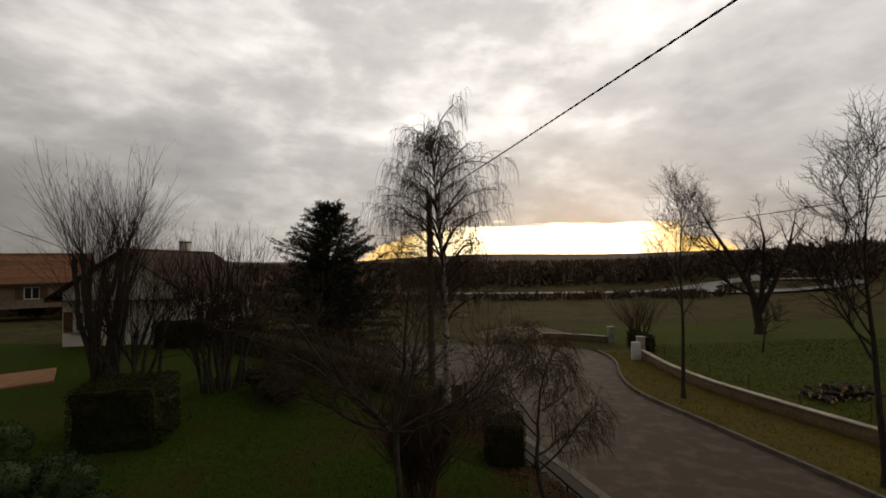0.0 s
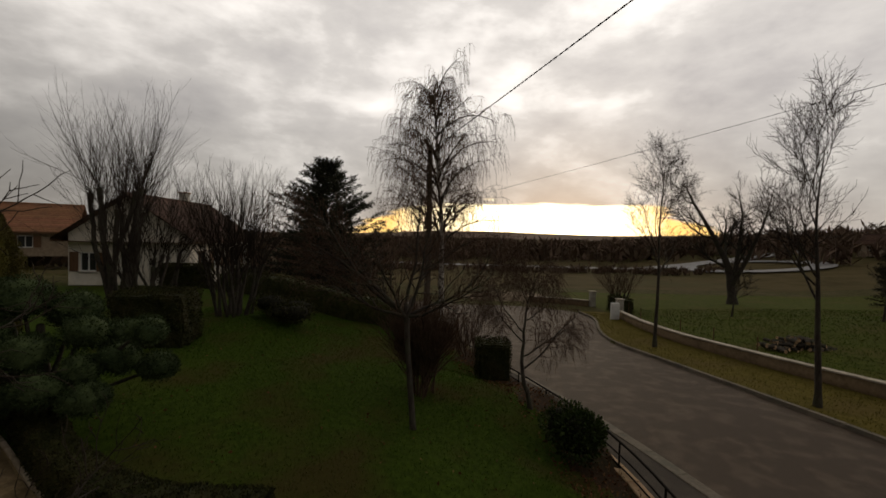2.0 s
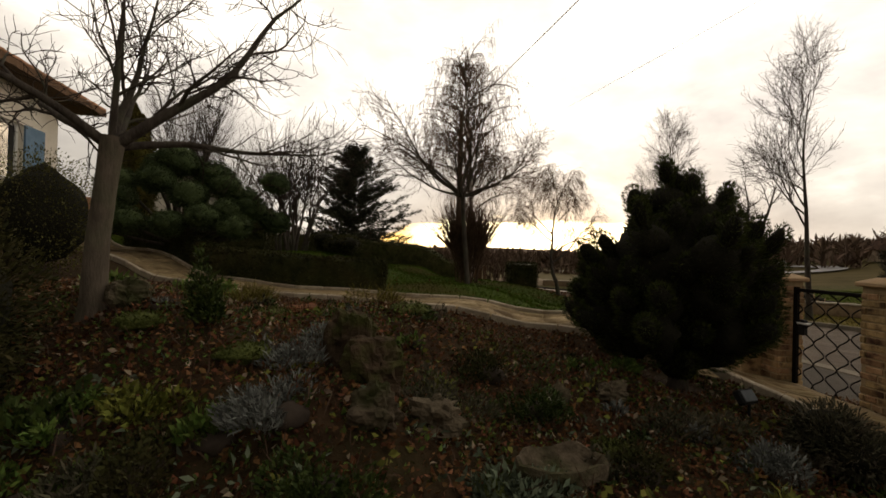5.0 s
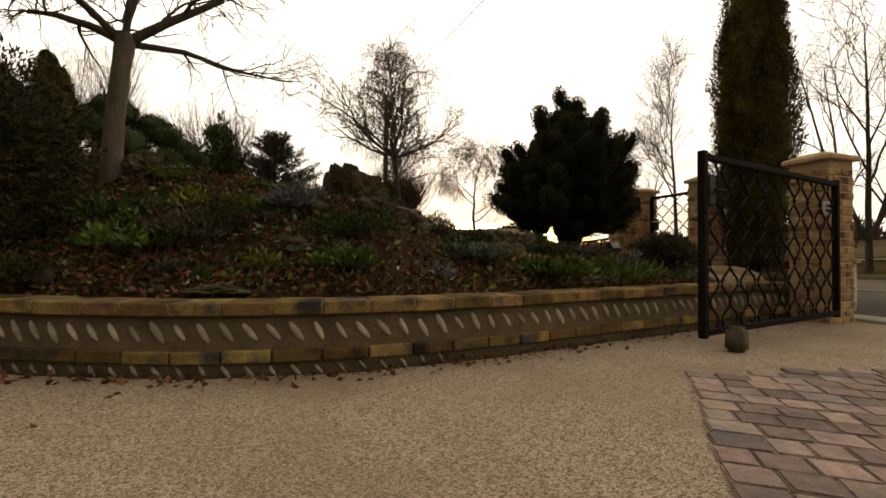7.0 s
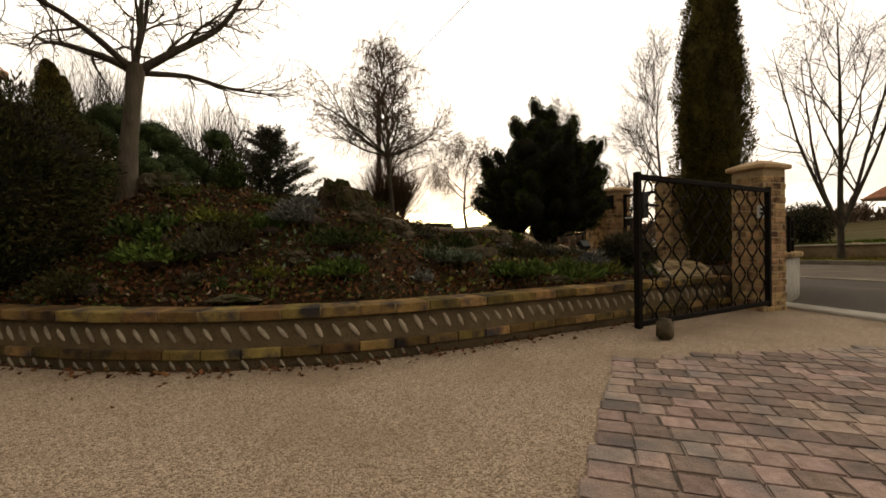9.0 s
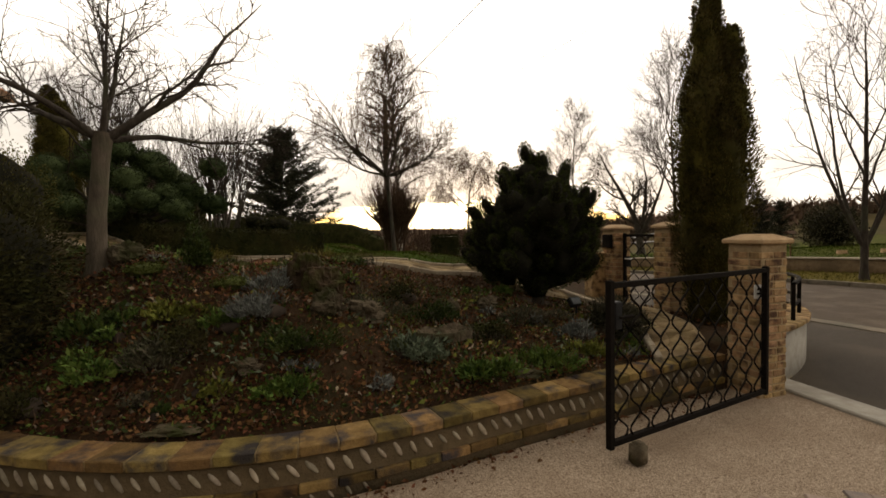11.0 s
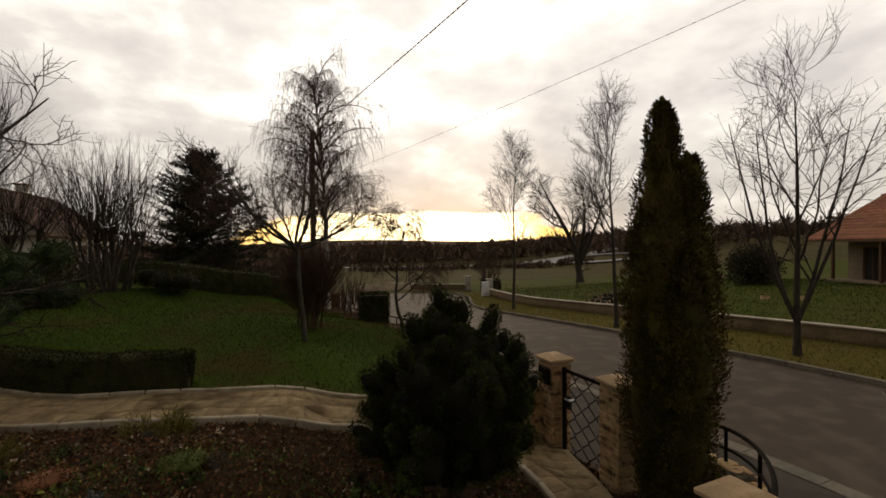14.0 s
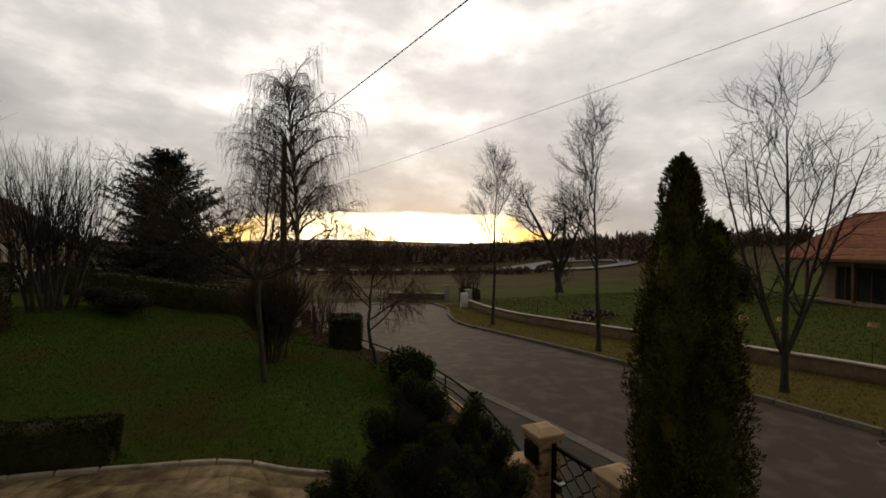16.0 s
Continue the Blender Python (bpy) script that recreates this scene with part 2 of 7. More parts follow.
M_TWIGRED = surf("reddish_twig", (0.060, 0.036, 0.024), (0.115, 0.072, 0.048), 6.0, 0.9, 0.0)
M_POLE = surf("weathered_pole", (0.075, 0.055, 0.040), (0.135, 0.105, 0.08), 8.0, 0.92, 0.5, 40, stretch=(1, 1, 0.1))
M_CABLE = surf("black_cable", (0.012, 0.012, 0.012), (0.02, 0.02, 0.02), 20, 0.6, 0.0)
M_CYPRESS = surf("thuja_foliage", (0.036, 0.034, 0.007), (0.110, 0.088, 0.020), 5.0, 0.8, 0.0, island=0.5, c3=(0.075, 0.058, 0.024), c3_scale=2.5, c3_amount=0.6)
M_PINE = surf("mugo_needles", (0.018, 0.025, 0.006), (0.062, 0.074, 0.018), 7.0, 0.7, 0.0, island=0.45)
# near-black core of pine and round shrubs: shade between leaves put into the colour
M_SHADECORE = surf("shaded_core", (0.010, 0.010, 0.006), (0.022, 0.020, 0.012), 30.0, 0.95, 0.8, 60)
M_NIWAKI = surf("juniper_pads", (0.020, 0.031, 0.012), (0.058, 0.080, 0.030), 6.0, 0.8, 0.0, island=0.28)
M_GOLDEN = surf("golden_foliage", (0.050, 0.052, 0.014), (0.120, 0.112, 0.032), 6.0, 0.8, 0.0, island=0.4)
M_BOX = surf("box_hedge_leaf", (0.016, 0.018, 0.005), (0.044, 0.044, 0.013), 6.0, 0.75, 0.0, island=0.5, c3=(0.06, 0.046, 0.02), c3_scale=2.0, c3_amount=0.5)
M_LAUREL = surf("evergreen_shrub_leaf", (0.020, 0.032, 0.007), (0.054, 0.076, 0.020), 6.0, 0.5, 0.0, island=0.5)
M_FIR = surf("fir_needles", (0.018, 0.021, 0.012), (0.048, 0.048, 0.027), 2.0, 0.8, 0.0, island=0.4)
M_GRASS = surf("grass_blade", (0.027, 0.052, 0.005), (0.068, 0.108, 0.013), 3.0, 0.8, 0.0, island=0.4, c3=(0.075, 0.062, 0.022), c3_scale=0.55, c3_amount=0.7, spec=0.02)
M_VERGE = surf("verge_blade", (0.085, 0.078, 0.016), (0.165, 0.138, 0.036), 2.0, 0.85, 0.0, island=0.4, spec=0.02)
M_LEAF = surf("fallen_leaf", (0.054, 0.022, 0.009), (0.190, 0.090, 0.040), 4.0, 0.85, 0.0, island=0.55)
M_PALELEAF = surf("bleached_leaf", (0.15, 0.11, 0.072), (0.34, 0.265, 0.185), 4.0, 0.85, 0.0, island=0.4)
M_GREY = surf("silver_foliage", (0.080, 0.084, 0.074), (0.185, 0.190, 0.170), 8.0, 0.85, 0.0, island=0.4)
M_SAGE = surf("sage_leaf", (0.058, 0.074, 0.046), (0.145, 0.175, 0.112), 7.0, 0.85, 0.0, island=0.45)
M_LIME = surf("yellow_green_leaf", (0.070, 0.080, 0.014), (0.190, 0.190, 0.040), 6.0, 0.65, 0.0, island=0.5)
M_GREEN = surf("fresh_green_leaf", (0.045, 0.082, 0.016), (0.12, 0.17, 0.038), 6.0, 0.6, 0.0, island=0.5)
M_MOSS = surf("moss_cushion", (0.040, 0.050, 0.012), (0.10, 0.115, 0.03), 30.0, 0.95, 0.8, 90, island=0.0)
M_HEATH = surf("heather_sprig", (0.038, 0.042, 0.020), (0.105, 0.088, 0.060), 6.0, 0.9, 0.0, island=0.5)
M_ROCK = surf("garden_rock", (0.054, 0.042, 0.027), (0.145, 0.114, 0.076), 9.0, 0.93, 0.9, 35, (0.032, 0.036, 0.012), 4.0, 0.95, vary=0.2)
M_TUFA = surf("mossy_tufa", (0.026, 0.017, 0.010), (0.078, 0.053, 0.032), 16.0, 0.95, 1.0, 30, (0.040, 0.046, 0.012), 5.0, 0.9, vary=0.15)
M_TILE = surf("brown_roof_tile", (0.062, 0.036, 0.026), (0.115, 0.068, 0.05), 4.0, 0.85, 0.3, 20, (0.045, 0.035, 0.028), 0.6, 0.5, vary=0.2)
M_TILERED = surf("terracotta_roof_tile", (0.27, 0.105, 0.062), (0.40, 0.175, 0.105), 5.0, 0.85, 0.3, 20, (0.18, 0.09, 0.06), 0.8, 0.5, vary=0.2)
M_TILEORANGE = surf("orange_roof_tile", (0.22, 0.10, 0.055), (0.34, 0.17, 0.095), 5.0, 0.85, 0.3, 20, (0.13, 0.08, 0.05), 0.8, 0.5, vary=0.2)
M_WHITE = surf("cream_render_wall", (0.660, 0.600, 0.500), (0.760, 0.700, 0.600), 4.0, 0.92, 0.3, 60, (0.520, 0.460, 0.370), 0.7, 0.5)
M_BEIGE = surf("beige_render_wall", (0.36, 0.28, 0.20), (0.47, 0.38, 0.28), 4.0, 0.92, 0.3, 60, (0.28, 0.22, 0.16), 0.7, 0.5)
M_TAN = surf("tan_roughcast_wall", (0.20, 0.148, 0.100), (0.29, 0.222, 0.155), 5.0, 0.92, 0.4, 60, (0.15, 0.11, 0.075), 0.7, 0.5)
M_WOOD = surf("brown_wood", (0.085, 0.045, 0.025), (0.16, 0.09, 0.05), 5.0, 0.7, 0.3, 40, stretch=(6, 6, 0.6))
M_PALEWOOD = surf("weathered_picket", (0.26, 0.22, 0.17), (0.40, 0.35, 0.28), 6.0, 0.9, 0.3, 40, stretch=(5, 5, 0.5), vary=0.2)
M_GLASS = surf("dark_window_glass", (0.015, 0.016, 0.018), (0.03, 0.031, 0.033), 1.0, 0.08, 0.0, spec=0.6)
M_PLASTIC = surf("white_plastic", (0.62, 0.61, 0.58), (0.72, 0.71, 0.68), 6.0, 0.5, 0.05, 30)
M_LAMPBODY = surf("black_plastic", (0.014, 0.014, 0.014), (0.024, 0.024, 0.024), 12.0, 0.5, 0.1, 60)
M_LENS = surf("lamp_lens", (0.12, 0.13, 0.135), (0.18, 0.19, 0.195), 8.0, 0.12, 0.0, spec=0.6)
M_LOGEND = surf("cut_log_end", (0.420, 0.270, 0.140), (0.600, 0.420, 0.250), 12.0, 0.85, 0.3, 60, vary=0.2)
M_DIRT = surf("heap_of_earth", (0.13, 0.095, 0.062), (0.23, 0.175, 0.12), 3.0, 0.95, 0.8, 12, (0.09, 0.085, 0.045), 0.8, 0.5)
M_FARROAD = surf("pale_far_road", (0.22, 0.21, 0.20), (0.32, 0.31, 0.30), 0.3, 0.8, 0.0)
M_FARWOOD = surf("far_bare_wood", (0.100, 0.066, 0.045), (0.170, 0.117, 0.081), 0.05, 0.95, 0.0, island=0.35)
M_BLUE = surf("blue_painted_wood", (0.10, 0.18, 0.26), (0.14, 0.23, 0.32), 6.0, 0.6, 0.1, 40)

# ---- building helpers ----


def fast_mesh(name, verts, faces, material=None, smooth=False):
    """A mesh from arrays; every face has the same number of corners."""
    v, f = np.asarray(verts, dtype=np.float32).reshape(-1, 3), np.asarray(faces, dtype=np.int32)
    me = bpy.data.meshes.new(name)
    k = f.shape[1]
    me.vertices.add(len(v)); me.vertices.foreach_set("co", v.ravel())
    me.loops.add(f.size); me.loops.foreach_set("vertex_index", f.ravel())
    me.polygons.add(len(f)); me.polygons.foreach_set("loop_start", np.arange(0, f.size, k, dtype=np.int32))
    if smooth:
        me.polygons.foreach_set("use_smooth", np.ones(len(f), dtype=bool))
    me.update(calc_edges=True)
    me.validate()
    if material:
        me.materials.append(material)
    return me


def part(name, bm, material, parent=None, label="", smooth=False):
    """Links a bmesh, or a ready mesh, as one object under a thing or part."""
    if isinstance(bm, bmesh.types.BMesh):
        me = bpy.data.meshes.new(name)
        bm.to_mesh(me); bm.free()
        if smooth:
            me.polygons.foreach_set("use_smooth", [True] * len(me.polygons))
        me.materials.append(material)
    else:
        me = bm
        if material and not me.materials:
            me.materials.append(material)
    ob = new(name, me)
    if parent:
        ob.parent = parent
        ob.matrix_parent_inverse = parent.matrix_world.inverted() if parent.parent is None else Matrix.Identity(4)
    return tagged(ob, label)


def thing(name, label, category, group="", kind="", at=(0, 0, 0)):
    """An Empty at the foot of a thing, to hold its parts."""
    ob = new(name)
    ob.empty_display_size = 0.1
    ob.location = at
    ob.matrix_world = Matrix.Translation(at)
    return tagged(ob, label, category, group, kind)


def box_bm(sx, sy, sz, bevel=0.0, at=(0, 0, 0), bm=None, seg=1):
    """A box on its base, with bevelled edges."""
    bm = bm or bmesh.new()
    geom = bmesh.ops.create_cube(bm, size=1.0, matrix=Matrix.Translation((at[0], at[1], at[2] + sz / 2)) @ Matrix.Diagonal((sx, sy, sz, 1)))
    if bevel:
        es = list({e for v in geom["verts"] for e in v.link_edges})
        bmesh.ops.bevel(bm, geom=es, offset=bevel, segments=seg, affect="EDGES")
    return bm


class Soup:
    """Quads gathered into one mesh."""
    def __init__(self):
        self.v, self.f, self.n = [], [], 0

    def add(self, v, f):
        v, f = np.asarray(v, dtype=np.float32), np.asarray(f, dtype=np.int32)
        self.v.append(v); self.f.append(f + self.n); self.n += len(v)

    def mesh(self, name, material, smooth=False):
        return fast_mesh(name, np.concatenate(self.v), np.concatenate(self.f), material, smooth)

    def tube(self, pts, radii, sides=5, cap=False):
        p, r = np.asarray(pts, dtype=np.float64), np.asarray(radii, dtype=np.float64)
        n = len(p)
        d = np.gradient(p, axis=0)
        d /= np.linalg.norm(d, axis=1)[:, None] + 1e-9
        ref = np.array((0, 0, 1.0)) if abs(d[0][2]) < 0.9 else np.array((1.0, 0, 0))
        a = np.cross(d, ref); a /= np.linalg.norm(a, axis=1)[:, None] + 1e-9
        b = np.cross(d, a)
        ang = np.arange(sides) * (2 * np.pi / sides)
        ring = p[:, None] + r[:, None, None] * (np.cos(ang)[None, :, None] * a[:, None] + np.sin(ang)[None, :, None] * b[:, None])
        i, j = np.meshgrid(np.arange(n - 1), np.arange(sides), indexing="ij")
        k = (j + 1) % sides
        f = np.stack([i * sides + j, i * sides + k, (i + 1) * sides + k, (i + 1) * sides + j], -1).reshape(-1, 4)
        v = ring.reshape(-1, 3)
        if cap:
            v = np.concatenate([v, p[-1:], p[:1]])
            e, s = n * sides, n * sides + 1
            top = [[(n - 1) * sides + q, (n - 1) * sides + (q + 1) % sides, e, e] for q in range(sides)]
            bot = [[(q + 1) % sides, q, s, s] for q in range(sides)]
            f = np.concatenate([f, top, bot])
        self.add(v, f)


def blades(soup, pts, dirs, length, width, rng, bend=0.3):
    """Small pointed leaves (one folded quad each) at pts along dirs."""
    pts, dirs = np.asarray(pts, float), np.asarray(dirs, float)
    n = len(pts)
    if n == 0:
        return
    dirs = dirs / (np.linalg.norm(dirs, axis=1)[:, None] + 1e-9)
    rnd = rng.normal(size=(n, 3))
    side = np.cross(dirs, rnd); side /= np.linalg.norm(side, axis=1)[:, None] + 1e-9
    up = np.cross(side, dirs)
    le = (length * rng.uniform(0.6, 1.25, n))[:, None] if np.isscalar(length) else np.asarray(length)[:, None]
    wi = le * (width / length if np.isscalar(length) else width)
    mid = pts + dirs * le * 0.5
    v = np.stack([pts, mid + side * wi * 0.5 + up * le * bend * 0.15, pts + dirs * le + up * le * bend * -0.2, mid - side * wi * 0.5 + up * le * bend * 0.15], 1)
    soup.add(v.reshape(-1, 3), np.arange(4 * n).reshape(n, 4))


# ---- ground ----
Z_KNOTS = ([-60, 0, 5, 10, 20, 30, 60, 120, 400, 1500], [0.1, 0.06, 0.0, -0.15, -0.65, -0.95, -1.5, -2.2, -3.0, 4.0])


def road_z(y):
    return np.interp(y, *Z_KNOTS)


KERB_L = [(7.1, -40), (6.7, -15), (6.2, -3), (5.85, 1), (5.2, 4.9), (4.2, 9.8), (2.8, 14.6), (1.3, 19.2), (-1.2, 24), (-3.5, 29.5), (-9, 32.5), (-40, 36)]
KERB_R = [(14.4, -40), (13.2, -15), (12.2, -3), (11.5, 3), (10.75, 7.8), (10.15, 12.2), (9.5, 17.0), (8.95, 20.5), (9.45, 23.6), (11.0, 27.8), (10.9, 31), (9.0, 33.2), (4, 34.4), (-4, 36), (-40, 41)]
WALL_R = [(19.5, -25), (17.5, -8), (16.4, 1), (15.4, 6), (14.2, 10.6), (13.0, 16.3), (12.2, 22.6), (12.9, 28.2)]
BANK = [(-9.5, 0.6), (-6.5, -0.5), (-5.0, -1.15), (-3.9, -1.72), (-3.2, -2.05), (-2.45, -2.26), (-1.7, -2.26), (-1.0, -2.1), (-0.2, -1.82), (0.5, -1.6), (1.1, -1.4), (1.75, -1.2), (2.15, -1.1)]
FENCE = [(2.95, 2.10), (3.40, 4.4), (3.35, 7.3), (2.35, 11.1), (1.0, 15.4)]
GARDEN = [(a, b + 0.26) for a, b in BANK] + [(2.35, -1.1), (3.25, -0.75), (3.8, -0.35), (4.2, 0.15), (4.28, 0.6), (3.9, 0.9), (3.05, 0.8), (2.9, 1.9)] + FENCE + [(-0.5, 18.6), (-3.5, 18.2), (-9, 21), (-16, 24), (-30, 26), (-30, 2)]
CONTROL = [(-3.7, -1.5, 0.42), (-2.4, -2.0, 0.35), (-1.0, -1.9, 0.33), (0.5, -1.45, 0.32), (1.7, -1.0, 0.30), (-0.5, -0.7, 0.55), (-2.0, -0.9, 1.04), (-3.1, -0.4, 1.34), (-4.0, 0.0, 1.46), (-1.8, 0.9, 1.24),
           (0.2, 0.8, 0.78), (1.0, 0.9, 0.55), (1.6, 0.8, 0.45), (2.8, 1.4, 0.36), (2.9, 0.0, 0.40), (0.45, 2.3, 1.0), (-1.0, 2.7, 1.08), (-3.0, 2.8, 1.13), (-5.0, 3.5, 1.20), (-7.5, 6.0, 1.62), (-9.3, 6.1, 2.15), (-10.3, 3.2, 2.2), (-11.0, 8.5, 2.2), (-7.6, 3.0, 1.55), (0.15, 2.2, 0.84),
           (-1.0, 5.0, 1.15), (1.5, 5.0, 0.75), (2.7, 6.0, 0.35), (-0.5, 9.7, 0.98), (1.5, 12.0, 0.38), (-4.0, 9.0, 1.36), (-7.0, 9.0, 1.62), (-3.0, 14.3, 1.20), (-6.2, 13.5, 1.66), (0.2, 15.0, 0.42), (-8.5, 18.0, 1.55)]
CTRL = np.array(CONTROL)


def inside(poly, x, y):
    x, y = np.asarray(x, float), np.asarray(y, float)
    r = np.zeros(x.shape, bool)
    q = np.array(poly)
    j = len(q) - 1
    for i in range(len(q)):
        c = (q[i, 1] > y) != (q[j, 1] > y)
        with np.errstate(divide="ignore", invalid="ignore"):
            xi = (q[j, 0] - q[i, 0]) * (y - q[i, 1]) / (q[j, 1] - q[i, 1]) + q[i, 0]
        r ^= c & (x < xi)
        j = i
    return r


def garden_z(x, y):
    x, y = np.asarray(x, float), np.asarray(y, float)
    d2 = (x[..., None] - CTRL[:, 0]) ** 2 + (y[..., None] - CTRL[:, 1]) ** 2
    w = 1.0 / (d2 + 0.12) ** 1.6
    z = (w * CTRL[:, 2]).sum(-1) / w.sum(-1)
    # the bed slopes down to the back of the wall's coping
    back = y - np.interp(x, [p[0] for p in BANK], [p[1] for p in BANK])
    return np.where(x < 2.2, np.minimum(z, 0.290 + 0.60 * np.clip(back - 0.2, 0, 50)), z)


ROAD_POLY = KERB_L + KERB_R[::-1]


def wall_r_x(y):
    return np.interp(y, [p[1] for p in WALL_R], [p[0] for p in WALL_R])


def ground_z(x, y):
    """Height of the ground sheet."""
    x, y = np.atleast_1d(np.asarray(x, float)), np.atleast_1d(np.asarray(y, float))
    base = road_z(y) + 0.09
    # the lawn across the street climbs to the house
    rise = np.clip((x - wall_r_x(y) - 0.5) / 14, 0, 1) * np.clip((40 - y) / 22, 0, 1)
    base = base + 0.9 * rise
    # slope beyond to the right, and the low far valley
    base = base + np.clip((x - 45) / 80, 0, 1) * 7.0 * np.clip((y + 30) / 60, 0, 1) * np.clip((260 - y) / 140, 0, 1)
    # the neighbours' ground to the left
    base = base + np.clip((-x - 2) / 16, 0, 1) * 1.7 * np.clip((70 - y) / 35, 0, 1) * np.clip((y - 8) / 12, 0, 1)
    drive = (x < 6.6) & (y < 2.4)
    base = np.where(drive, -0.03 + 0 * base, base)
    base = np.where(inside(ROAD_POLY, x, y), road_z(y) - 0.12, base)
    side = (x > 2.2) & (x < 7) & (y >= -60) & (y < 24) & ~inside(ROAD_POLY, x, y)
    base = np.where(side, np.minimum(base, road_z(y) - 0.02), base)
    g = inside(GARDEN, x, y)
    return np.where(g, garden_z(x, y), base)


def gz(x, y):
    return float(ground_z(x, y)[0])


def spaced(lo, hi, step, far_lo, far_hi, grow=1.22):
    c = list(np.arange(lo, hi + step, step))
    s, a = step, c[-1]
    while a < far_hi:
        s *= grow; a += s; c.append(a)
    s, a = step, c[0]
    while a > far_lo:
        s *= grow; a -= s; c.insert(0, a)
    return np.array(c)


def make_ground():
    xs, ys = spaced(-11, 18, 0.16, -1600, 1600), spaced(-7, 24, 0.16, -300, 2500)
    X, Y = np.meshgrid(xs, ys, indexing="ij")
    Z = ground_z(X.ravel(), Y.ravel()).reshape(X.shape)
    rng = np.random.default_rng(3)
    gard = inside(GARDEN, X, Y)
    Z = Z + np.where(gard & (Y < 2.0), rng.uniform(-0.024, 0.010, Z.shape), 0)
    nx, ny = len(xs), len(ys)
    V = np.stack([X, Y, Z], -1).reshape(-1, 3)
    i, j = np.meshgrid(np.arange(nx - 1), np.arange(ny - 1), indexing="ij")
    F = np.stack([i * ny + j, (i + 1) * ny + j, (i + 1) * ny + j + 1, i * ny + j + 1], -1).reshape(-1, 4)
    me = fast_mesh("ground", V, F, M_GROUND, True)
    for m in (M_LAWN, M_SOIL, M_FIELD, M_VERGEGROUND, M_MEADOW):
        me.materials.append(m)
    c = V[F].mean(1)
    idx = np.zeros(len(F), np.int32)
    idx[(np.abs(c[:, 0]) > 90) | (c[:, 1] > 50)] = 3
    wx = wall_r_x(c[:, 1])
    idx[(c[:, 0] > 9) & (c[:, 0] < wx + 0.1) & (c[:, 1] < 31) & (c[:, 1] > -40)] = 4
    idx[(c[:, 0] > wx + 0.1) & (c[:, 0] < 62) & (c[:, 1] < 44) & (c[:, 1] > -40)] = 5
    g = inside(GARDEN, c[:, 0], c[:, 1])
    idx[g] = 1
    soil = g & ((c[:, 1] < path_mid_y(c[:, 0])) | (c[:, 0] > fence_x(c[:, 1]) - 0.9 - 0.25 * np.sin(c[:, 1] * 3)))
    idx[soil] = 2
    rim = inside(GARDEN, V[:, 0], V[:, 1])[F].any(1) & (c[:, 1] < 2.5) & (c[:, 0] < 2.4)
    idx[rim] = 2
    me.polygons.foreach_set("material_index", idx)
    return tagged(new("ground", me), "rough winter grass, garden lawn and bare planted soil", "ground", kind="structure")


PATH_FAR = [(-10.5, 6.9), (-9.0, 6.25), (-7.6, 5.6), (-6.2, 4.9), (-5.0, 4.1), (-4.0, 3.46), (-3.0, 3.30), (-2.0, 3.34), (-1.1, 3.26), (-0.4, 3.06), (0.3, 2.80), (0.9, 2.42), (1.3, 2.2), (1.8, 2.05)]
PATH_SIDE_A = [(1.70, 1.90), (1.92, 1.45), (2.0, 0.7), (1.86, -0.15), (1.62, -0.72), (1.42, -1.16)]
PATH_SIDE_B = [(2.84, 1.75), (2.80, 1.2), (2.66, 0.5), (2.52, -0.15), (2.32, -0.62), (2.12, -0.95)]
PATH_NEAR = [(-11.0, 6.0), (-9.4, 5.3), (-7.8, 4.6), (-6.3, 3.85), (-5.2, 3.2), (-4.1, 2.50), (-3.1, 2.30), (-2.2, 2.25), (-1.2, 2.18), (-0.5, 2.08), (0.1, 1.95), (0.8, 1.62), (1.3, 1.4), (1.75, 1.3)]


def path_mid_y(x):
    return np.interp(x, [p[0] for p in PATH_FAR], [p[1] for p in PATH_FAR])


def fence_x(y):
    return np.interp(y, [p[1] for p in FENCE], [p[0] for p in FENCE])


make_ground()


def resample(line, step):
    p = np.array(line, float)
    s = np.concatenate([[0], np.cumsum(np.linalg.norm(np.diff(p, axis=0), axis=1))])
    n = max(2, int(round(s[-1] / step)) + 1)
    q = np.linspace(0, s[-1], n)
    return np.stack([np.interp(q, s, p[:, k]) for k in range(p.shape[1])], 1)


def smooth_line(line, rounds=2):
    p = np.array(line, float)
    for _ in range(rounds):
        q = np.empty((2 * len(p) - 2, p.shape[1]))
        q[0::2] = 0.75 * p[:-1] + 0.25 * p[1:]
        q[1::2] = 0.25 * p[:-1] + 0.75 * p[1:]
        p = np.concatenate([p[:1], q, p[-1:]])
    return p


def strip_mesh(name, a, b, zf, material, n=160, cross=8, lift=0.0):
    """A sheet between two lines, following a height function."""
    a, b = smooth_line(a), smooth_line(b)
    def at(l):
        s = np.concatenate([[0], np.cumsum(np.linalg.norm(np.diff(l, axis=0), axis=1))]); s /= s[-1]
        return np.stack([np.interp(np.linspace(0, 1, n), s, l[:, k]) for k in (0, 1)], 1)
    A, B = at(a), at(b)
    w = np.linspace(0, 1, cross)[None, :, None]
    P = A[:, None] * (1 - w) + B[:, None] * w
    Z = zf(P[..., 0].ravel(), P[..., 1].ravel()).reshape(P.shape[:2]) + lift
    V = np.concatenate([P, Z[..., None]], -1).reshape(-1, 3)
    i, j = np.meshgrid(np.arange(n - 1), np.arange(cross - 1), indexing="ij")
    F = np.stack([i * cross + j, i * cross + j + 1, (i + 1) * cross + j + 1, (i + 1) * cross + j], -1).reshape(-1, 4)
    return fast_mesh(name, V, F, material, True)


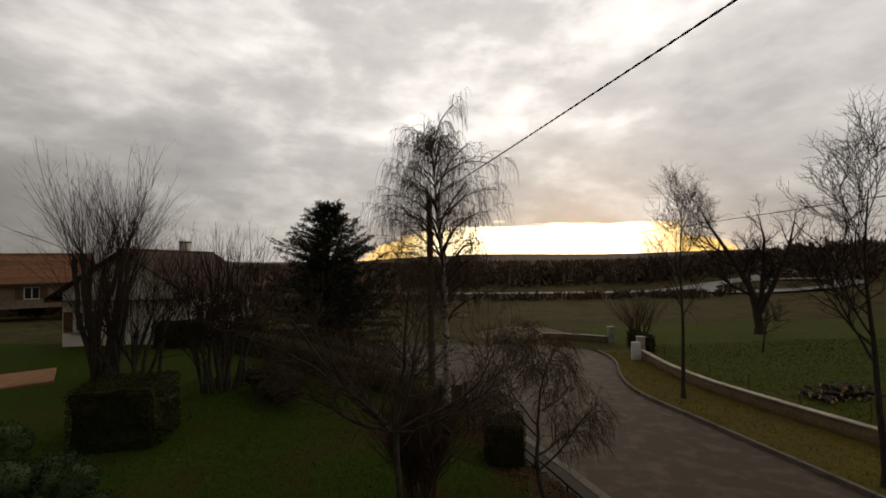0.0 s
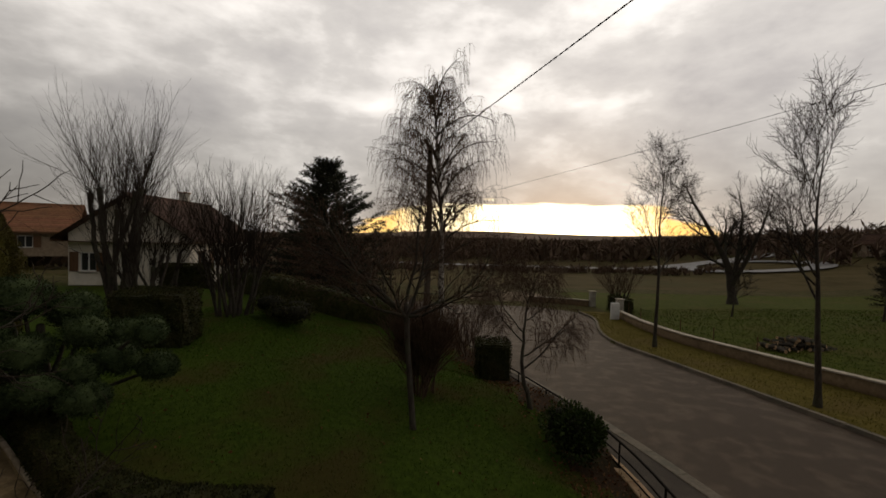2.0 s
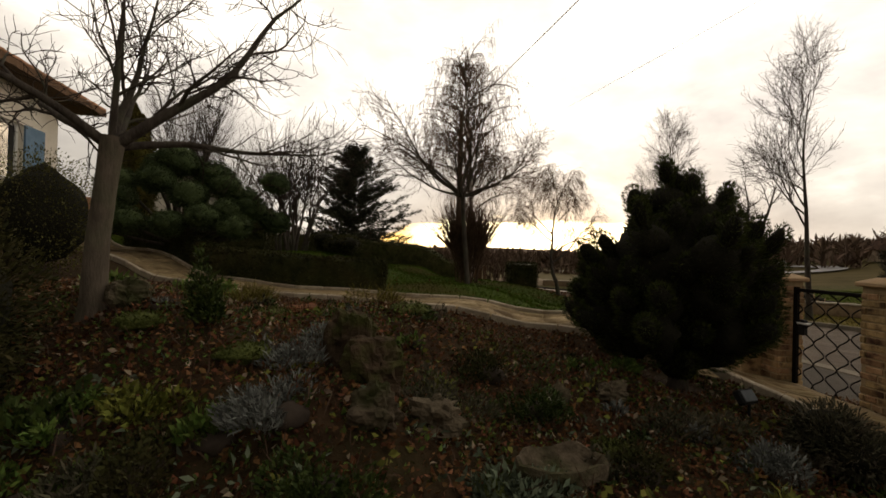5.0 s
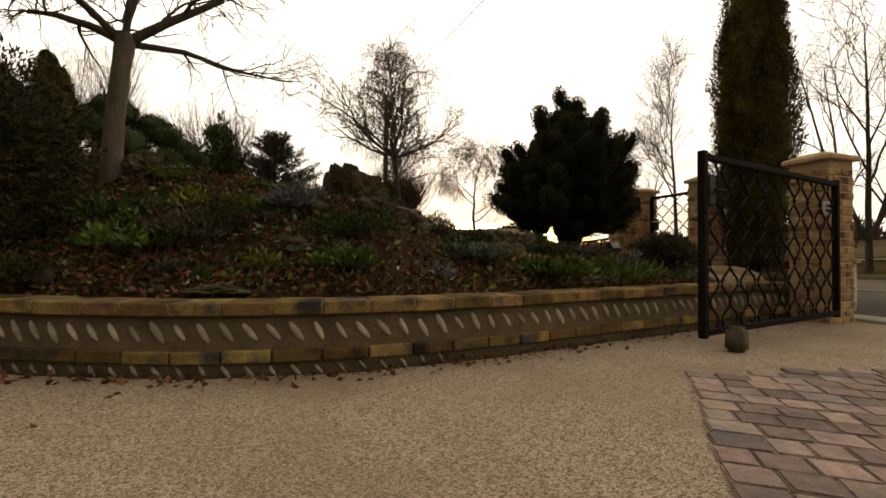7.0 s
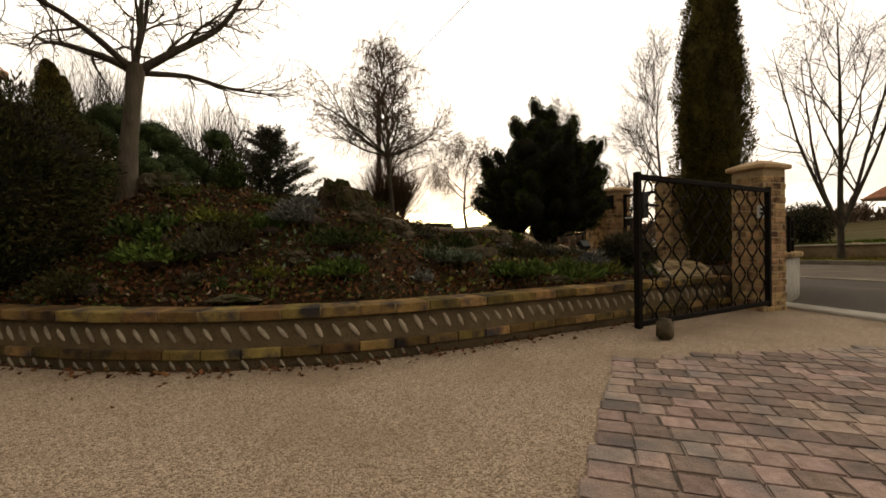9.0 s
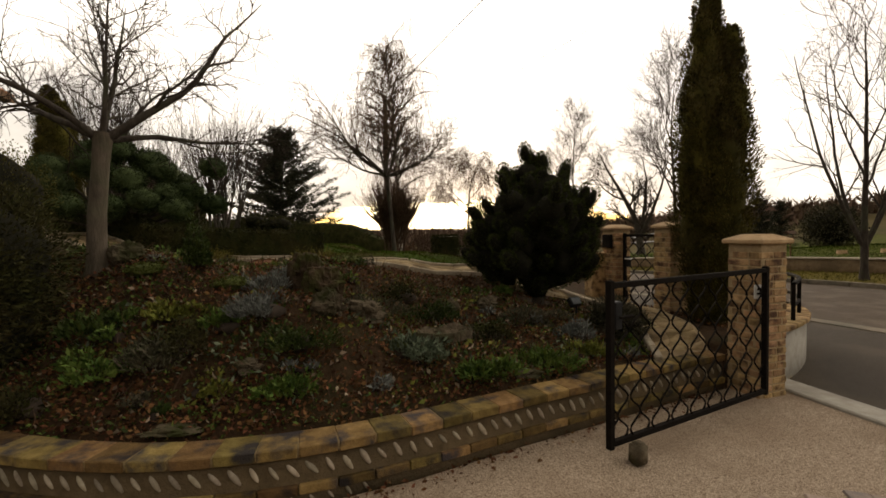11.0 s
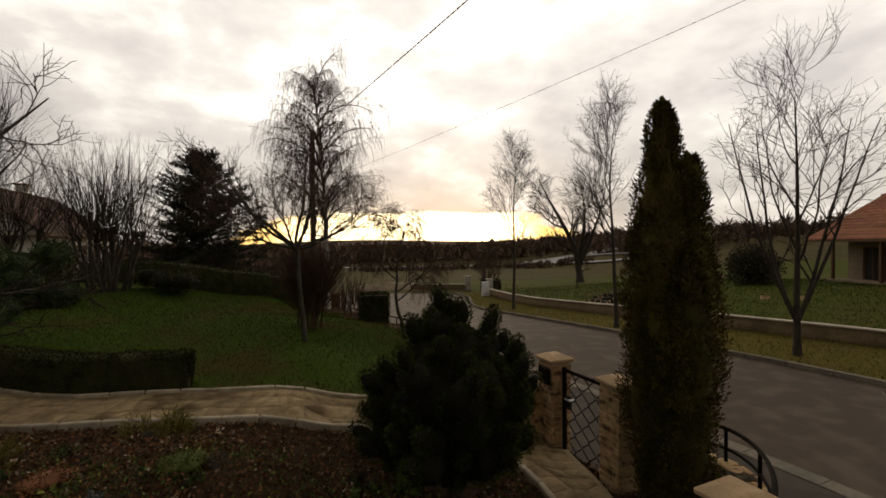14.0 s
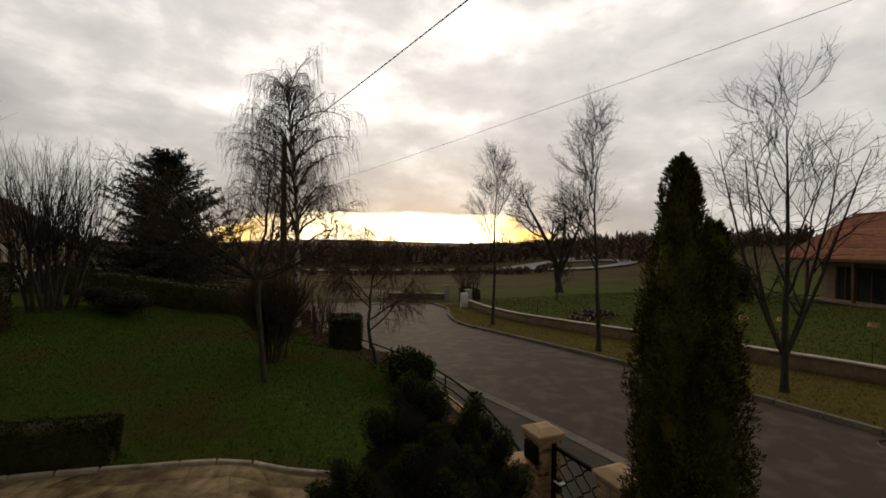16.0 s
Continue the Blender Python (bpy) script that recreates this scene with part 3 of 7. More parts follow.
tagged(new("road", strip_mesh("road", KERB_L, KERB_R, lambda x, y: road_z(y), M_ASPHALT)), "worn grey asphalt street curving away at the bend", "road", kind="structure")
PAVE_IN = [(3.0, -40), (3.0, -15), (3.0, -3), (3.0, 1), (3.35, 4.9), (2.9, 9.4), (1.6, 13.6), (-0.6, 18.3)]
PAVE_OUT = [(7.05, -40), (6.6, -15), (6.05, -3), (5.7, 1), (5.05, 4.9), (4.05, 9.8), (2.65, 14.6), (1.1, 19.2)]
tagged(new("pavement", strip_mesh("pavement", PAVE_IN, PAVE_OUT, lambda x, y: road_z(y) - 0.085 * np.clip((4.2 - x) / 1.2, 0, 1) * np.clip((2.0 - y) / 1.5, 0, 1), M_PATCH, 120, 14, 0.012)), "patched asphalt footway between fence and street", "pavement", kind="structure")


def stone_row(name, line, w, h, step, zf, material, parent, gap=0.012, bevel=0.012, limit=300, stuff_name="far_kerb"):
    """Kerb stones or copings laid end to end along a line: single pieces sharing one mesh, the far rest joined."""
    p = resample(smooth_line(line), step)
    bm = box_bm(step - gap, w, h, bevel)
    me = bpy.data.meshes.new(name); bm.to_mesh(me); bm.free(); me.materials.append(material)
    n = 0
    for a, b in zip(p[:-1], p[1:]):
        m = (a + b) / 2
        if n >= limit:
            break
        d = b - a
        za, zb = zf(a), zf(b)
        ob = new(name, me)
        ob.parent = parent
        ob.matrix_basis = Matrix.Translation((m[0], m[1], (za + zb) / 2)) @ Matrix.Rotation(math.atan2(d[1], d[0]), 4, "Z") @ Matrix.Rotation(-math.atan2(zb - za, np.linalg.norm(d)), 4, "Y")
        n += 1


kerb_r = thing("kerb_verge_side", "weathered concrete kerb along the grass verge", "kerb", kind="structure")
kerb_l = thing("kerb_house_side", "low weathered concrete gutter kerb along the footway", "kerb", kind="structure")

# driveway of resin-bound gravel
DRIVE_IN = [(-12, 0.6), (-6.5, -0.55), (-5.0, -1.2), (-3.9, -1.78), (-3.2, -2.1), (-2.45, -2.3), (-1.7, -2.3), (-1.0, -2.14), (-0.2, -1.86), (0.5, -1.64), (1.1, -1.44), (1.75, -1.24), (2.2, -1.12), (2.74, -1.1)]
DRIVE_OUT = [(-14, -9), (-9, -9), (-6.5, -9), (-5, -9), (-3.9, -9), (-3.2, -9), (-2.4, -9), (-1.7, -9), (-1, -9), (-0.2, -9), (0.5, -9), (1.1, -9), (1.9, -9), (2.9, -9)]


def flat_strip(name, a, b, z, material, cross=14):
    a, b = np.array(a, float), np.array(b, float)
    w = np.linspace(0, 1, cross)[None, :, None]
    P = a[:, None] * (1 - w) + b[:, None] * w
    n = len(a)
    V = np.concatenate([P, np.full((n, cross, 1), z)], -1).reshape(-1, 3)
    i, j = np.meshgrid(np.arange(n - 1), np.arange(cross - 1), indexing="ij")
    F = np.stack([i * cross + j, (i + 1) * cross + j, (i + 1) * cross + j + 1, i * cross + j + 1], -1).reshape(-1, 4)[:, ::-1]
    return fast_mesh(name, V, F, material)


drive = tagged(new("driveway", flat_strip("driveway", DRIVE_IN, DRIVE_OUT, 0.0, M_GRAVEL)), "driveway of fine beige gravel with fallen leaves at the wall", "driveway", kind="structure")
bm = box_bm(0.30, 4.9, 0.10, 0.012, (0, 0, -0.07))
sill = part("threshold_kerb", bm, M_CONCRETE, None)
sill.matrix_world = pose(2.90, -3.5, 0.0, 0, 0, 3)
tagged(sill, "pale concrete threshold strip across the driveway entrance", "kerb", kind="structure")

# ---- garden retaining wall ----
retaining = thing("retaining_wall", "low curved retaining wall of brick courses and render set with leaning pale pebbles", "garden wall", kind="structure")


def ribbon(line, z0, z1, depth, material, name, parent, back=True):
    """A wall along a line: front, top and back faces."""
    p = resample(smooth_line(line), 0.12)
    t = np.gradient(p, axis=0); t /= np.linalg.norm(t, axis=1)[:, None]
    nrm = np.stack([-t[:, 1], t[:, 0]], 1)
    q = p + nrm * depth
    n = len(p)
    V = np.concatenate([np.c_[p, np.full(n, z0)], np.c_[p, np.full(n, z1)], np.c_[q, np.full(n, z1)], np.c_[q, np.full(n, z0)]])
    i = np.arange(n - 1)
    F = np.concatenate([np.stack([k * n + i, k * n + i + 1, ((k + 1) % 4) * n + i + 1, ((k + 1) % 4) * n + i], 1) for k in range(4)])
    F = np.concatenate([F, [[0, n, 2 * n, 3 * n], [n - 1, 4 * n - 1, 3 * n - 1, 2 * n - 1]]])
    return part(name, fast_mesh(name, V, F, material), None, parent)


ribbon(BANK, -0.25, 0.275, 0.185, M_RENDER, "rendered_face", retaining)


def offset_line(line, d):
    p = resample(smooth_line(line), 0.1)
    t = np.gradient(p, axis=0); t /= np.linalg.norm(t, axis=1)[:, None]
    return p + np.stack([-t[:, 1], t[:, 0]], 1) * d


def bed_z(x, y):
    """The planted soil just behind the wall's coping."""
    d = np.asarray(y) - np.interp(x, [p[0] for p in BANK], [p[1] for p in BANK])
    return np.minimum(garden_z(x, y) - 0.006, 0.285 + 0.55 * np.clip(d - 0.2, 0, 9))


tagged(new("planting_bed", strip_mesh("planting_bed", offset_line(BANK, 0.18), offset_line(BANK, 0.85), bed_z, M_SOIL, 160, 9)), "dark soil of the planting bed behind the coping", "soil", kind="structure")


def make_wall_pieces():
    rng = random.Random(5)
    ribbon(offset_line(BANK, -0.022), 0.278, 0.333, 0.205, M_MORTAR, "mortar_bed", retaining)
    # coping bricks and the lower brick course
    for nm, z, w, h, off in (("coping_brick", 0.277, 0.23, 0.062, 0.085), ("course_brick", 0.055, 0.12, 0.058, 0.032)):
        line = resample(offset_line(BANK, off), 0.222)
        bm = box_bm(0.216, w, h, 0.006)
        me = bpy.data.meshes.new(nm); bm.to_mesh(me); bm.free(); me.materials.append(M_WALLBRICK)
        for a, b in zip(line[:-1], line[1:]):
            m, d = (a + b) / 2, b - a
            ob = new(nm, me); ob.parent = retaining
            ob.matrix_basis = Matrix.Translation((m[0], m[1], z + rng.uniform(-0.002, 0.003))) @ Matrix.Rotation(math.atan2(d[1], d[0]) + rng.uniform(-0.015, 0.015), 4, "Z")
    # leaning pebbles pressed into the render
    bm = bmesh.new()
    bmesh.ops.create_icosphere(bm, subdivisions=2, radius=1.0)
    for v in bm.verts:
        v.co *= 1 + 0.1 * noise.noise(v.co * 1.7)
    me = bpy.data.meshes.new("pebble"); bm.to_mesh(me); bm.free(); me.materials.append(M_PEBBLE)
    me.polygons.foreach_set("use_smooth", [True] * len(me.polygons))
    for z, size in ((0.195, 1.0), (0.018, 0.62)):
        line = resample(offset_line(BANK, 0.004), 0.104)
        for k, (a, b) in enumerate(zip(line[:-1], line[1:])):
            m, d = (a + b) / 2, b - a
            if m[0] < -5.2 or (size < 1 and m[0] > -1.2):
                continue
            ob = new("pebble", me); ob.parent = retaining
            s = size * rng.uniform(0.8, 1.12)
            ob.matrix_basis = Matrix.Translation((m[0], m[1], z + rng.uniform(-0.007, 0.007))) @ Matrix.Rotation(math.atan2(d[1], d[0]), 4, "Z") @ Matrix.Rotation(radians(-33 + rng.uniform(-9, 9)), 4, "Y") @ Matrix.Diagonal((0.018 * s, 0.017, 0.058 * s, 1))


# ---- brick gate pillars ----
def pillar(at, w, h, name_label, turn):
    root = thing("gate_pillar", name_label, "pillar", "brick gate pillars", at=at)
    core = part("mortar_core", box_bm(w - 0.010, w - 0.010, h, 0.004), M_PILLARMORTAR, None)
    core.parent = root
    rng = random.Random(int(at[0] * 100))
    ch = 0.068
    bl = {}
    for ln in (0.21, 0.10, 0.15):
        bm = box_bm(ln, 0.05, ch - 0.012, 0.006)
        me = bpy.data.meshes.new("brick"); bm.to_mesh(me); bm.free(); me.materials.append(M_PILLAR)
        bl[ln] = me
    rows = int((h - 0.01) / ch)
    for r in range(rows):
        for side in range(4):
            x = -w / 2 + (0.0 if (r + side) % 2 else 0.05)
            while x < w / 2 - 0.04:
                ln = rng.choice((0.21, 0.15, 0.10, 0.21))
                if x + ln > w / 2 + 0.005:
                    ln = 0.15 if x + 0.15 <= w / 2 + 0.005 else 0.10
                    if x + ln > w / 2 + 0.012:
                        break
                ob = new("brick", bl[ln]); ob.parent = root
                ob.matrix_basis = Matrix.Rotation(side * math.pi / 2, 4, "Z") @ Matrix.Translation((x + ln / 2, -w / 2 + 0.024 + rng.uniform(-0.003, 0.002), r * ch + 0.006))
                x += ln + 0.011
    bm = box_bm(w + 0.075, w + 0.075, 0.045, 0.01)
    cap = part("cap_slab", bm, M_CAP, None); cap.parent = root; cap.location = (0, 0, h)
    bm = bmesh.new()
    o = (w + 0.055) / 2
    q = [(-o, -o, 0), (o, -o, 0), (o, o, 0), (-o, o, 0)]
    vs = [bm.verts.new(c) for c in q] + [bm.verts.new((c[0] * 0.45, c[1] * 0.45, 0.045)) for c in q]
    for k in range(4):
        bm.faces.new((vs[k], vs[(k + 1) % 4], vs[4 + (k + 1) % 4], vs[4 + k]))
    bm.faces.new(vs[4:])
    top = part("cap_crown", bm, M_CAP, None); top.parent = root; top.location = (0, 0, h + 0.045)
    root.rotation_euler[2] = radians(turn)
    return root


pillar((2.78, 1.82, 0.30), 0.31, 1.27, "tall square brick pillar with stone cap beside the small gate", 4)
pillar((2.92, 0.66, 0.30), 0.31, 1.28, "tall square brick pillar with stone cap between small gate and cypress", 4)
pillar((2.38, -1.24, -0.02), 0.33, 1.43, "square brick pillar with pale stone cap carrying the driveway gate", 8)
plate = thing("plaque", "small pale enamel plaque on the driveway pillar", "plaque", at=(2.22, -1.425, 0.92))
o = part("plate", box_bm(0.115, 0.012, 0.125, 0.003), M_PLASTIC, None); o.parent = plate
for z, w in ((0.035, 0.075), (0.075, 0.06)):
    o = part("bar", box_bm(w, 0.003, 0.020, 0, (0, -0.0078, z)), M_IRON, None); o.parent = plate
plate.rotation_euler[2] = radians(8)
# low brick shoulder beside the first pillar
root = thing("pillar_shoulder", "short brick pier with a letter box beside the small gate", "pier", at=(2.54, 2.02, 0.3))
core = part("mortar_core", box_bm(0.3, 0.26, 0.86, 0.008), M_PILLAR, None); core.parent = root
cap = part("cap_slab", box_bm(0.34, 0.30, 0.04, 0.008), M_CAP, None); cap.parent = root; cap.location = (0, 0, 0.862)
lb = thing("letter_box", "black metal letter box fixed to the brick pillar", "letter box", at=(2.59, 1.76, 1.28))
o = part("box", box_bm(0.05, 0.26, 0.22, 0.01), M_IRON, None); o.parent = lb
o = part("flap", box_bm(0.01, 0.2, 0.035, 0.003, (-0.031, 0, 0.15)), M_IRON, None); o.parent = lb


# ---- wrought gates ----
def gate(name, label, width, height, at, yaw, pitch_cell=0.115, frame_w=0.040):
    """A framed leaf filled with wavy upright bars that touch like scales."""
    root = thing(name, label, "gate", at=at)
    fr = frame_w
    for nm, sx, sz, x, z in (("bottom_rail", width, fr, width / 2, 0), ("top_rail", width, fr, width / 2, height - fr)):
        o = part(nm, box_bm(sx, fr, sz, 0.004, (x, 0, z)), M_IRON, None); o.parent = root
    for nm, x in (("hinge_stile", fr / 2), ("lock_stile", width - fr / 2)):
        o = part(nm, box_bm(fr * 1.15, fr * 1.15, height + 0.03, 0.005, (x, 0, -0.015)), M_IRON, None); o.parent = root
    n = int(round((width - 2 * fr) / pitch_cell))
    cell = (width - 2 * fr) / n
    zz = np.linspace(fr * 0.5, height - fr * 0.5, 40)
    for k in range(n + 1):
        s = Soup()
        ph = 1 if k % 2 else -1
        x = fr + k * cell + ph * 0.46 * cell * np.sin((zz - zz[0]) / 0.118 * math.pi)
        x = np.clip(x, fr * 0.6, width - fr * 0.6)
        s.tube(np.stack([x, np.full_like(x, 0.006 * ph), zz], 1), np.full_like(x, 0.0078), 5)
        o = part("wavy_bar", s.mesh("wavy_bar", M_IRON, True), None); o.parent = root
    root.rotation_euler[2] = radians(yaw)
    return root


g1 = gate("driveway_gate", "open black iron driveway gate filled with wavy scale-pattern bars", 2.02, 1.12, (0.34, -2.13, 0.08), 19.0)
o = part("lock_case", box_bm(0.075, 0.06, 0.19, 0.008, (0.075, 0, 0.80)), M_LAMPBODY, None); o.parent = g1
o = part("handle", box_bm(0.14, 0.02, 0.02, 0.006, (0.12, -0.055, 0.88)), M_IRON, None); o.parent = g1
g2 = gate("garden_gate", "closed black iron garden gate with wavy bars between brick pillars", 0.82, 1.14, (2.81, 1.64, 0.36), -82.0)
o = part("lock_case", box_bm(0.07, 0.06, 0.17, 0.008, (0.10, 0, 0.62)), M_LAMPBODY, None); o.parent = g2
o = part("handle", box_bm(0.12, 0.09, 0.02, 0.006, (0.12, 0, 0.74)), M_PLASTIC, None); o.parent = g2
# cobble that holds the open gate
bm = box_bm(0.105, 0.10, 0.15, 0.022, seg=2)
for v in bm.verts:
    v.co += Vector((noise.noise(v.co * 9), noise.noise(v.co * 9 + Vector((3, 1, 2))), 0)) * 0.008
st = part("granite_sett", bm, M_ROCK, None, smooth=True); st.matrix_world = pose(0.50, -2.22, -0.002, 0, 0, 14)
tagged(st, "rough grey granite sett standing against the open gate", "stone")

# ---- curved low wall with rail at the entrance ----
CURVE = [(2.55, -1.2), (3.3, -0.88), (3.9, -0.45), (4.33, 0.1), (4.42, 0.65), (4.0, 1.02), (3.15, 0.86)]
entry = thing("entrance_wall", "curved low rendered wall with brick coping and black tube rail", "garden wall", kind="structure")
ribbon(CURVE, -0.2, 0.50, 0.16, M_CONCRETE, "rendered_face", entry)


def rail(root, line, zf, heights, radius, post_step, foot):
    """Round top rails on posts along a line."""
    p = resample(smooth_line(line), 0.12)
    z = np.array([zf(a) for a in p])
    for h, r in heights:
        s = Soup(); s.tube(np.c_[p, z + h], np.full(len(p), r), 8, True)
        o = part("rail", s.mesh("rail", M_IRON, True), None); o.parent = root
    q = resample(smooth_line(line), post_step)
    for a in q:
        z0 = zf(a)
        s = Soup(); s.tube([(a[0], a[1], z0 + foot), (a[0], a[1], z0 + heights[0][0])], [radius, radius], 8, True)
        o = part("post", s.mesh("post", M_IRON, True), None); o.parent = root


rl = thing("entrance_rail", "black tube handrail curving along the entrance wall", "railing")
rail(rl, offset_line(CURVE[1:-1], 0.07), lambda a: 0.55, ((0.40, 0.024), (0.16, 0.018)), 0.02, 0.55, -0.02)

# ---- street fence: low wall with rail ----
street = thing("street_fence_wall", "low brick garden wall along the street", "garden wall", kind="structure")


def sloped_wall(line, ztop, zbot, depth, material, name, parent):
    p = resample(smooth_line(line), 0.3)
    t = np.gradient(p, axis=0); t /= np.linalg.norm(t, axis=1)[:, None]
    q = p + np.stack([-t[:, 1], t[:, 0]], 1) * depth
    n = len(p)
    zt, zb = np.array([ztop(a) for a in p]), np.array([zbot(a) for a in p])
    V = np.concatenate([np.c_[p, zb], np.c_[p, zt], np.c_[q, zt], np.c_[q, zb]])
    i = np.arange(n - 1)
    F = np.concatenate([np.stack([k * n + i, k * n + i + 1, ((k + 1) % 4) * n + i + 1, ((k + 1) % 4) * n + i], 1) for k in range(4)] + [np.array([[0, n, 2 * n, 3 * n], [n - 1, 4 * n - 1, 3 * n - 1, 2 * n - 1]])])
    return part(name, fast_mesh(name, V, F, material), None, parent)


def fence_top(a):
    return float(np.interp(a[1], [2, 5, 8, 12, 16], [0.42, 0.36, 0.30, 0.16, -0.02]))


sloped_wall(FENCE, fence_top, lambda a: road_z(a[1]) - 0.2, 0.2, M_GWALL, "wall_face", street)
sf = thing("street_fence", "black tube rail fence standing on the low street wall", "railing")
rail(sf, offset_line(FENCE, 0.1), fence_top, ((0.52, 0.022), (0.28, 0.016), (0.08, 0.016)), 0.018, 1.5, 0.0)

# ---- wall across the street ----
wr = thing("verge_wall", "long low stone garden wall with pale coping across the street", "garden wall", kind="structure")
vz = lambda a: road_z(a[1]) + 0.09
sloped_wall(WALL_R, lambda a: vz(a) + 0.46, lambda a: vz(a) - 0.3, 0.22, M_GWALL, "wall_face", wr)
WALL_FAR = [(12.7, 33.9), (10.9, 35.2), (8.2, 36.1)]
sloped_wall(WALL_FAR, lambda a: vz(a) + 0.46, lambda a: vz(a) - 0.3, 0.22, M_GWALL, "wall_face", wr)
for x, y in ((12.95, 28.7), (12.9, 33.7)):
    z = road_z(y)
    root = thing("verge_pillar", "pale rendered gate pillar with flat cap on the verge wall", "pillar", "field gate pillars", at=(x, y, z))
    o = part("shaft", box_bm(0.42, 0.42, 1.30, 0.015), M_CONCRETE, None); o.parent = root
    o = part("cap", box_bm(0.52, 0.52, 0.07, 0.012, (0, 0, 1.302)), M_WALLCAP, None); o.parent = root
sg = thing("meter_cabinet", "white plastic meter cabinet standing beside the verge wall", "cabinet", at=(12.15, 27.6, road_z(27.6) + 0.05))
o = part("body", box_bm(0.55, 0.22, 1.15, 0.015), M_PLASTIC, None); o.parent = sg
o = part("door", box_bm(0.46, 0.012, 0.8, 0.004, (0, -0.118, 0.28)), M_PLASTIC, None); o.parent = sg
# wire fence along the wall
wf = thing("wire_fence", "thin dark wire fence on slim posts behind the verge wall", "fence")
q = resample(offset_line(WALL_R, -0.45), 2.3)
s = Soup()
for a in q:
    z0 = gz(a[0], a[1])
    pst = Soup(); pst.tube([(a[0], a[1], z0 - 0.05), (a[0], a[1], z0 + 1.05)], [0.022, 0.02], 6, True)
    o = part("post", pst.mesh("post", M_WOOD, True), None); o.parent = wf
for h in (0.35, 0.65, 0.98):
    s.tube([(a[0], a[1], gz(a[0], a[1]) + h) for a in q], np.full(len(q), 0.004), 3)
o = part("wires", s.mesh("wires", M_IRON), None); o.parent = wf

# ---- trees and shrubs ----


def unit(v):
    return v / (np.linalg.norm(v) + 1e-9)


def branch(rng, start, direction, length, r0, r1, segs, wander, lift):
    """A wandering line: points, radii and the directions along it."""
    p, d = [np.array(start, float)], unit(np.array(direction, float))
    for k in range(segs):
        d = unit(d + rng.normal(size=3) * wander + np.array((0, 0, lift)))
        p.append(p[-1] + d * length / segs)
    return np.array(p), np.linspace(r0, r1, segs + 1)


def sprout(rng, pts, radii, count, lo, hi, angle, length, ratio, segs, wander, lift, min_r=0.003, taper_len=True):
    """Children that leave a branch between lo and hi of its length."""
    out = []
    n = len(pts) - 1
    for k in range(count):
        u = lo + (hi - lo) * (k + rng.uniform(0.1, 0.9)) / count
        f = u * n
        i = min(int(f), n - 1)
        s = pts[i] + (pts[i + 1] - pts[i]) * (f - i)
        d = unit(pts[i + 1] - pts[i])
        side = unit(np.cross(d, rng.normal(size=3)))
        a = radians(angle * rng.uniform(0.7, 1.3))
        dirn = d * math.cos(a) + side * math.sin(a)
        ln = length * rng.uniform(0.65, 1.15) * ((1.15 - 0.6 * u) if taper_len else 1.0)
        r = max(min_r, radii[i] * ratio)
        out.append(branch(rng, s, dirn, ln, r, max(min_r * 0.6, r * 0.25), segs, wander, lift))
    return out


def bare_tree(label, at, height, trunk_r, seed, bark=None, twig=None, trunk_len=0.45, limbs=7, spread=38, droop=0.0, density=1.0, lean=(0, 0), category="tree", name="bare_tree", crook=0.05, group="", limb_len=0.55, twig_r=0.0045, forks=1):
    """A leafless tree: tapered trunk with limbs, and a crown of fine twigs."""
    rng = np.random.default_rng(seed)
    root = thing(name, label, category, group, at=(at[0], at[1], at[2]))
    wood, limb, fine = Soup(), Soup(), Soup()
    tp, tr = branch(rng, (0, 0, -0.1), (lean[0], lean[1], 1), height * 0.93, trunk_r, trunk_r * 0.12, 14, crook, 0.05)
    flare = tr.copy(); flare[0] *= 1.45
    wood.tube(tp, flare, 9)
    first = []
    for k in range(forks - 1):
        i = int(14 * trunk_len * 0.6)
        first.append(branch(rng, tp[i], unit(rng.normal(size=3) * np.array((1, 1, 0.1))) * 0.45 + np.array((0, 0, 1)), height * (0.9 - i / 14), tr[i] * 0.75, 0.01, 10, crook * 1.4, 0.12))
    first += sprout(rng, tp, tr, limbs, trunk_len, 0.95, spread, height * limb_len, 0.55, 9, 0.11, 0.10 - droop * 0.05)
    second, third = [], []
    for p, r in first:
        limb.tube(p, r, 6)
        second += sprout(rng, p, r, int(8 * density), 0.18, 0.98, 42, height * limb_len * 0.5, 0.55, 7, 0.14, 0.09 - droop * 0.16, twig_r * 1.5)
    for p, r in second:
        (limb if r[0] > 0.014 else fine).tube(p, r, 4)
        third += sprout(rng, p, r, int(7 * density), 0.12, 1.0, 40, height * limb_len * 0.27, 0.6, 5, 0.15, 0.05 - droop * 0.45, twig_r)
    tips = []
    for p, r in third:
        fine.tube(p, r, 3)
        tips += sprout(rng, p, r, int(3 * density), 0.2, 1.0, 38, height * limb_len * (0.15 + 0.14 * droop), 0.7, 4, 0.14, 0.02 - droop * 0.55, twig_r * 0.75)
    for p, r in tips:
        fine.tube(p, r, 3)
    o = part("trunk", wood.mesh("trunk", bark or M_BARK, True), None); o.parent = root
    o = part("scaffold", limb.mesh("scaffold", M_BARK, True), None); o.parent = root
    o = part("crown", fine.mesh("crown", twig or M_TWIG), None, label="fine bare twigs"); o.parent = root
    return root


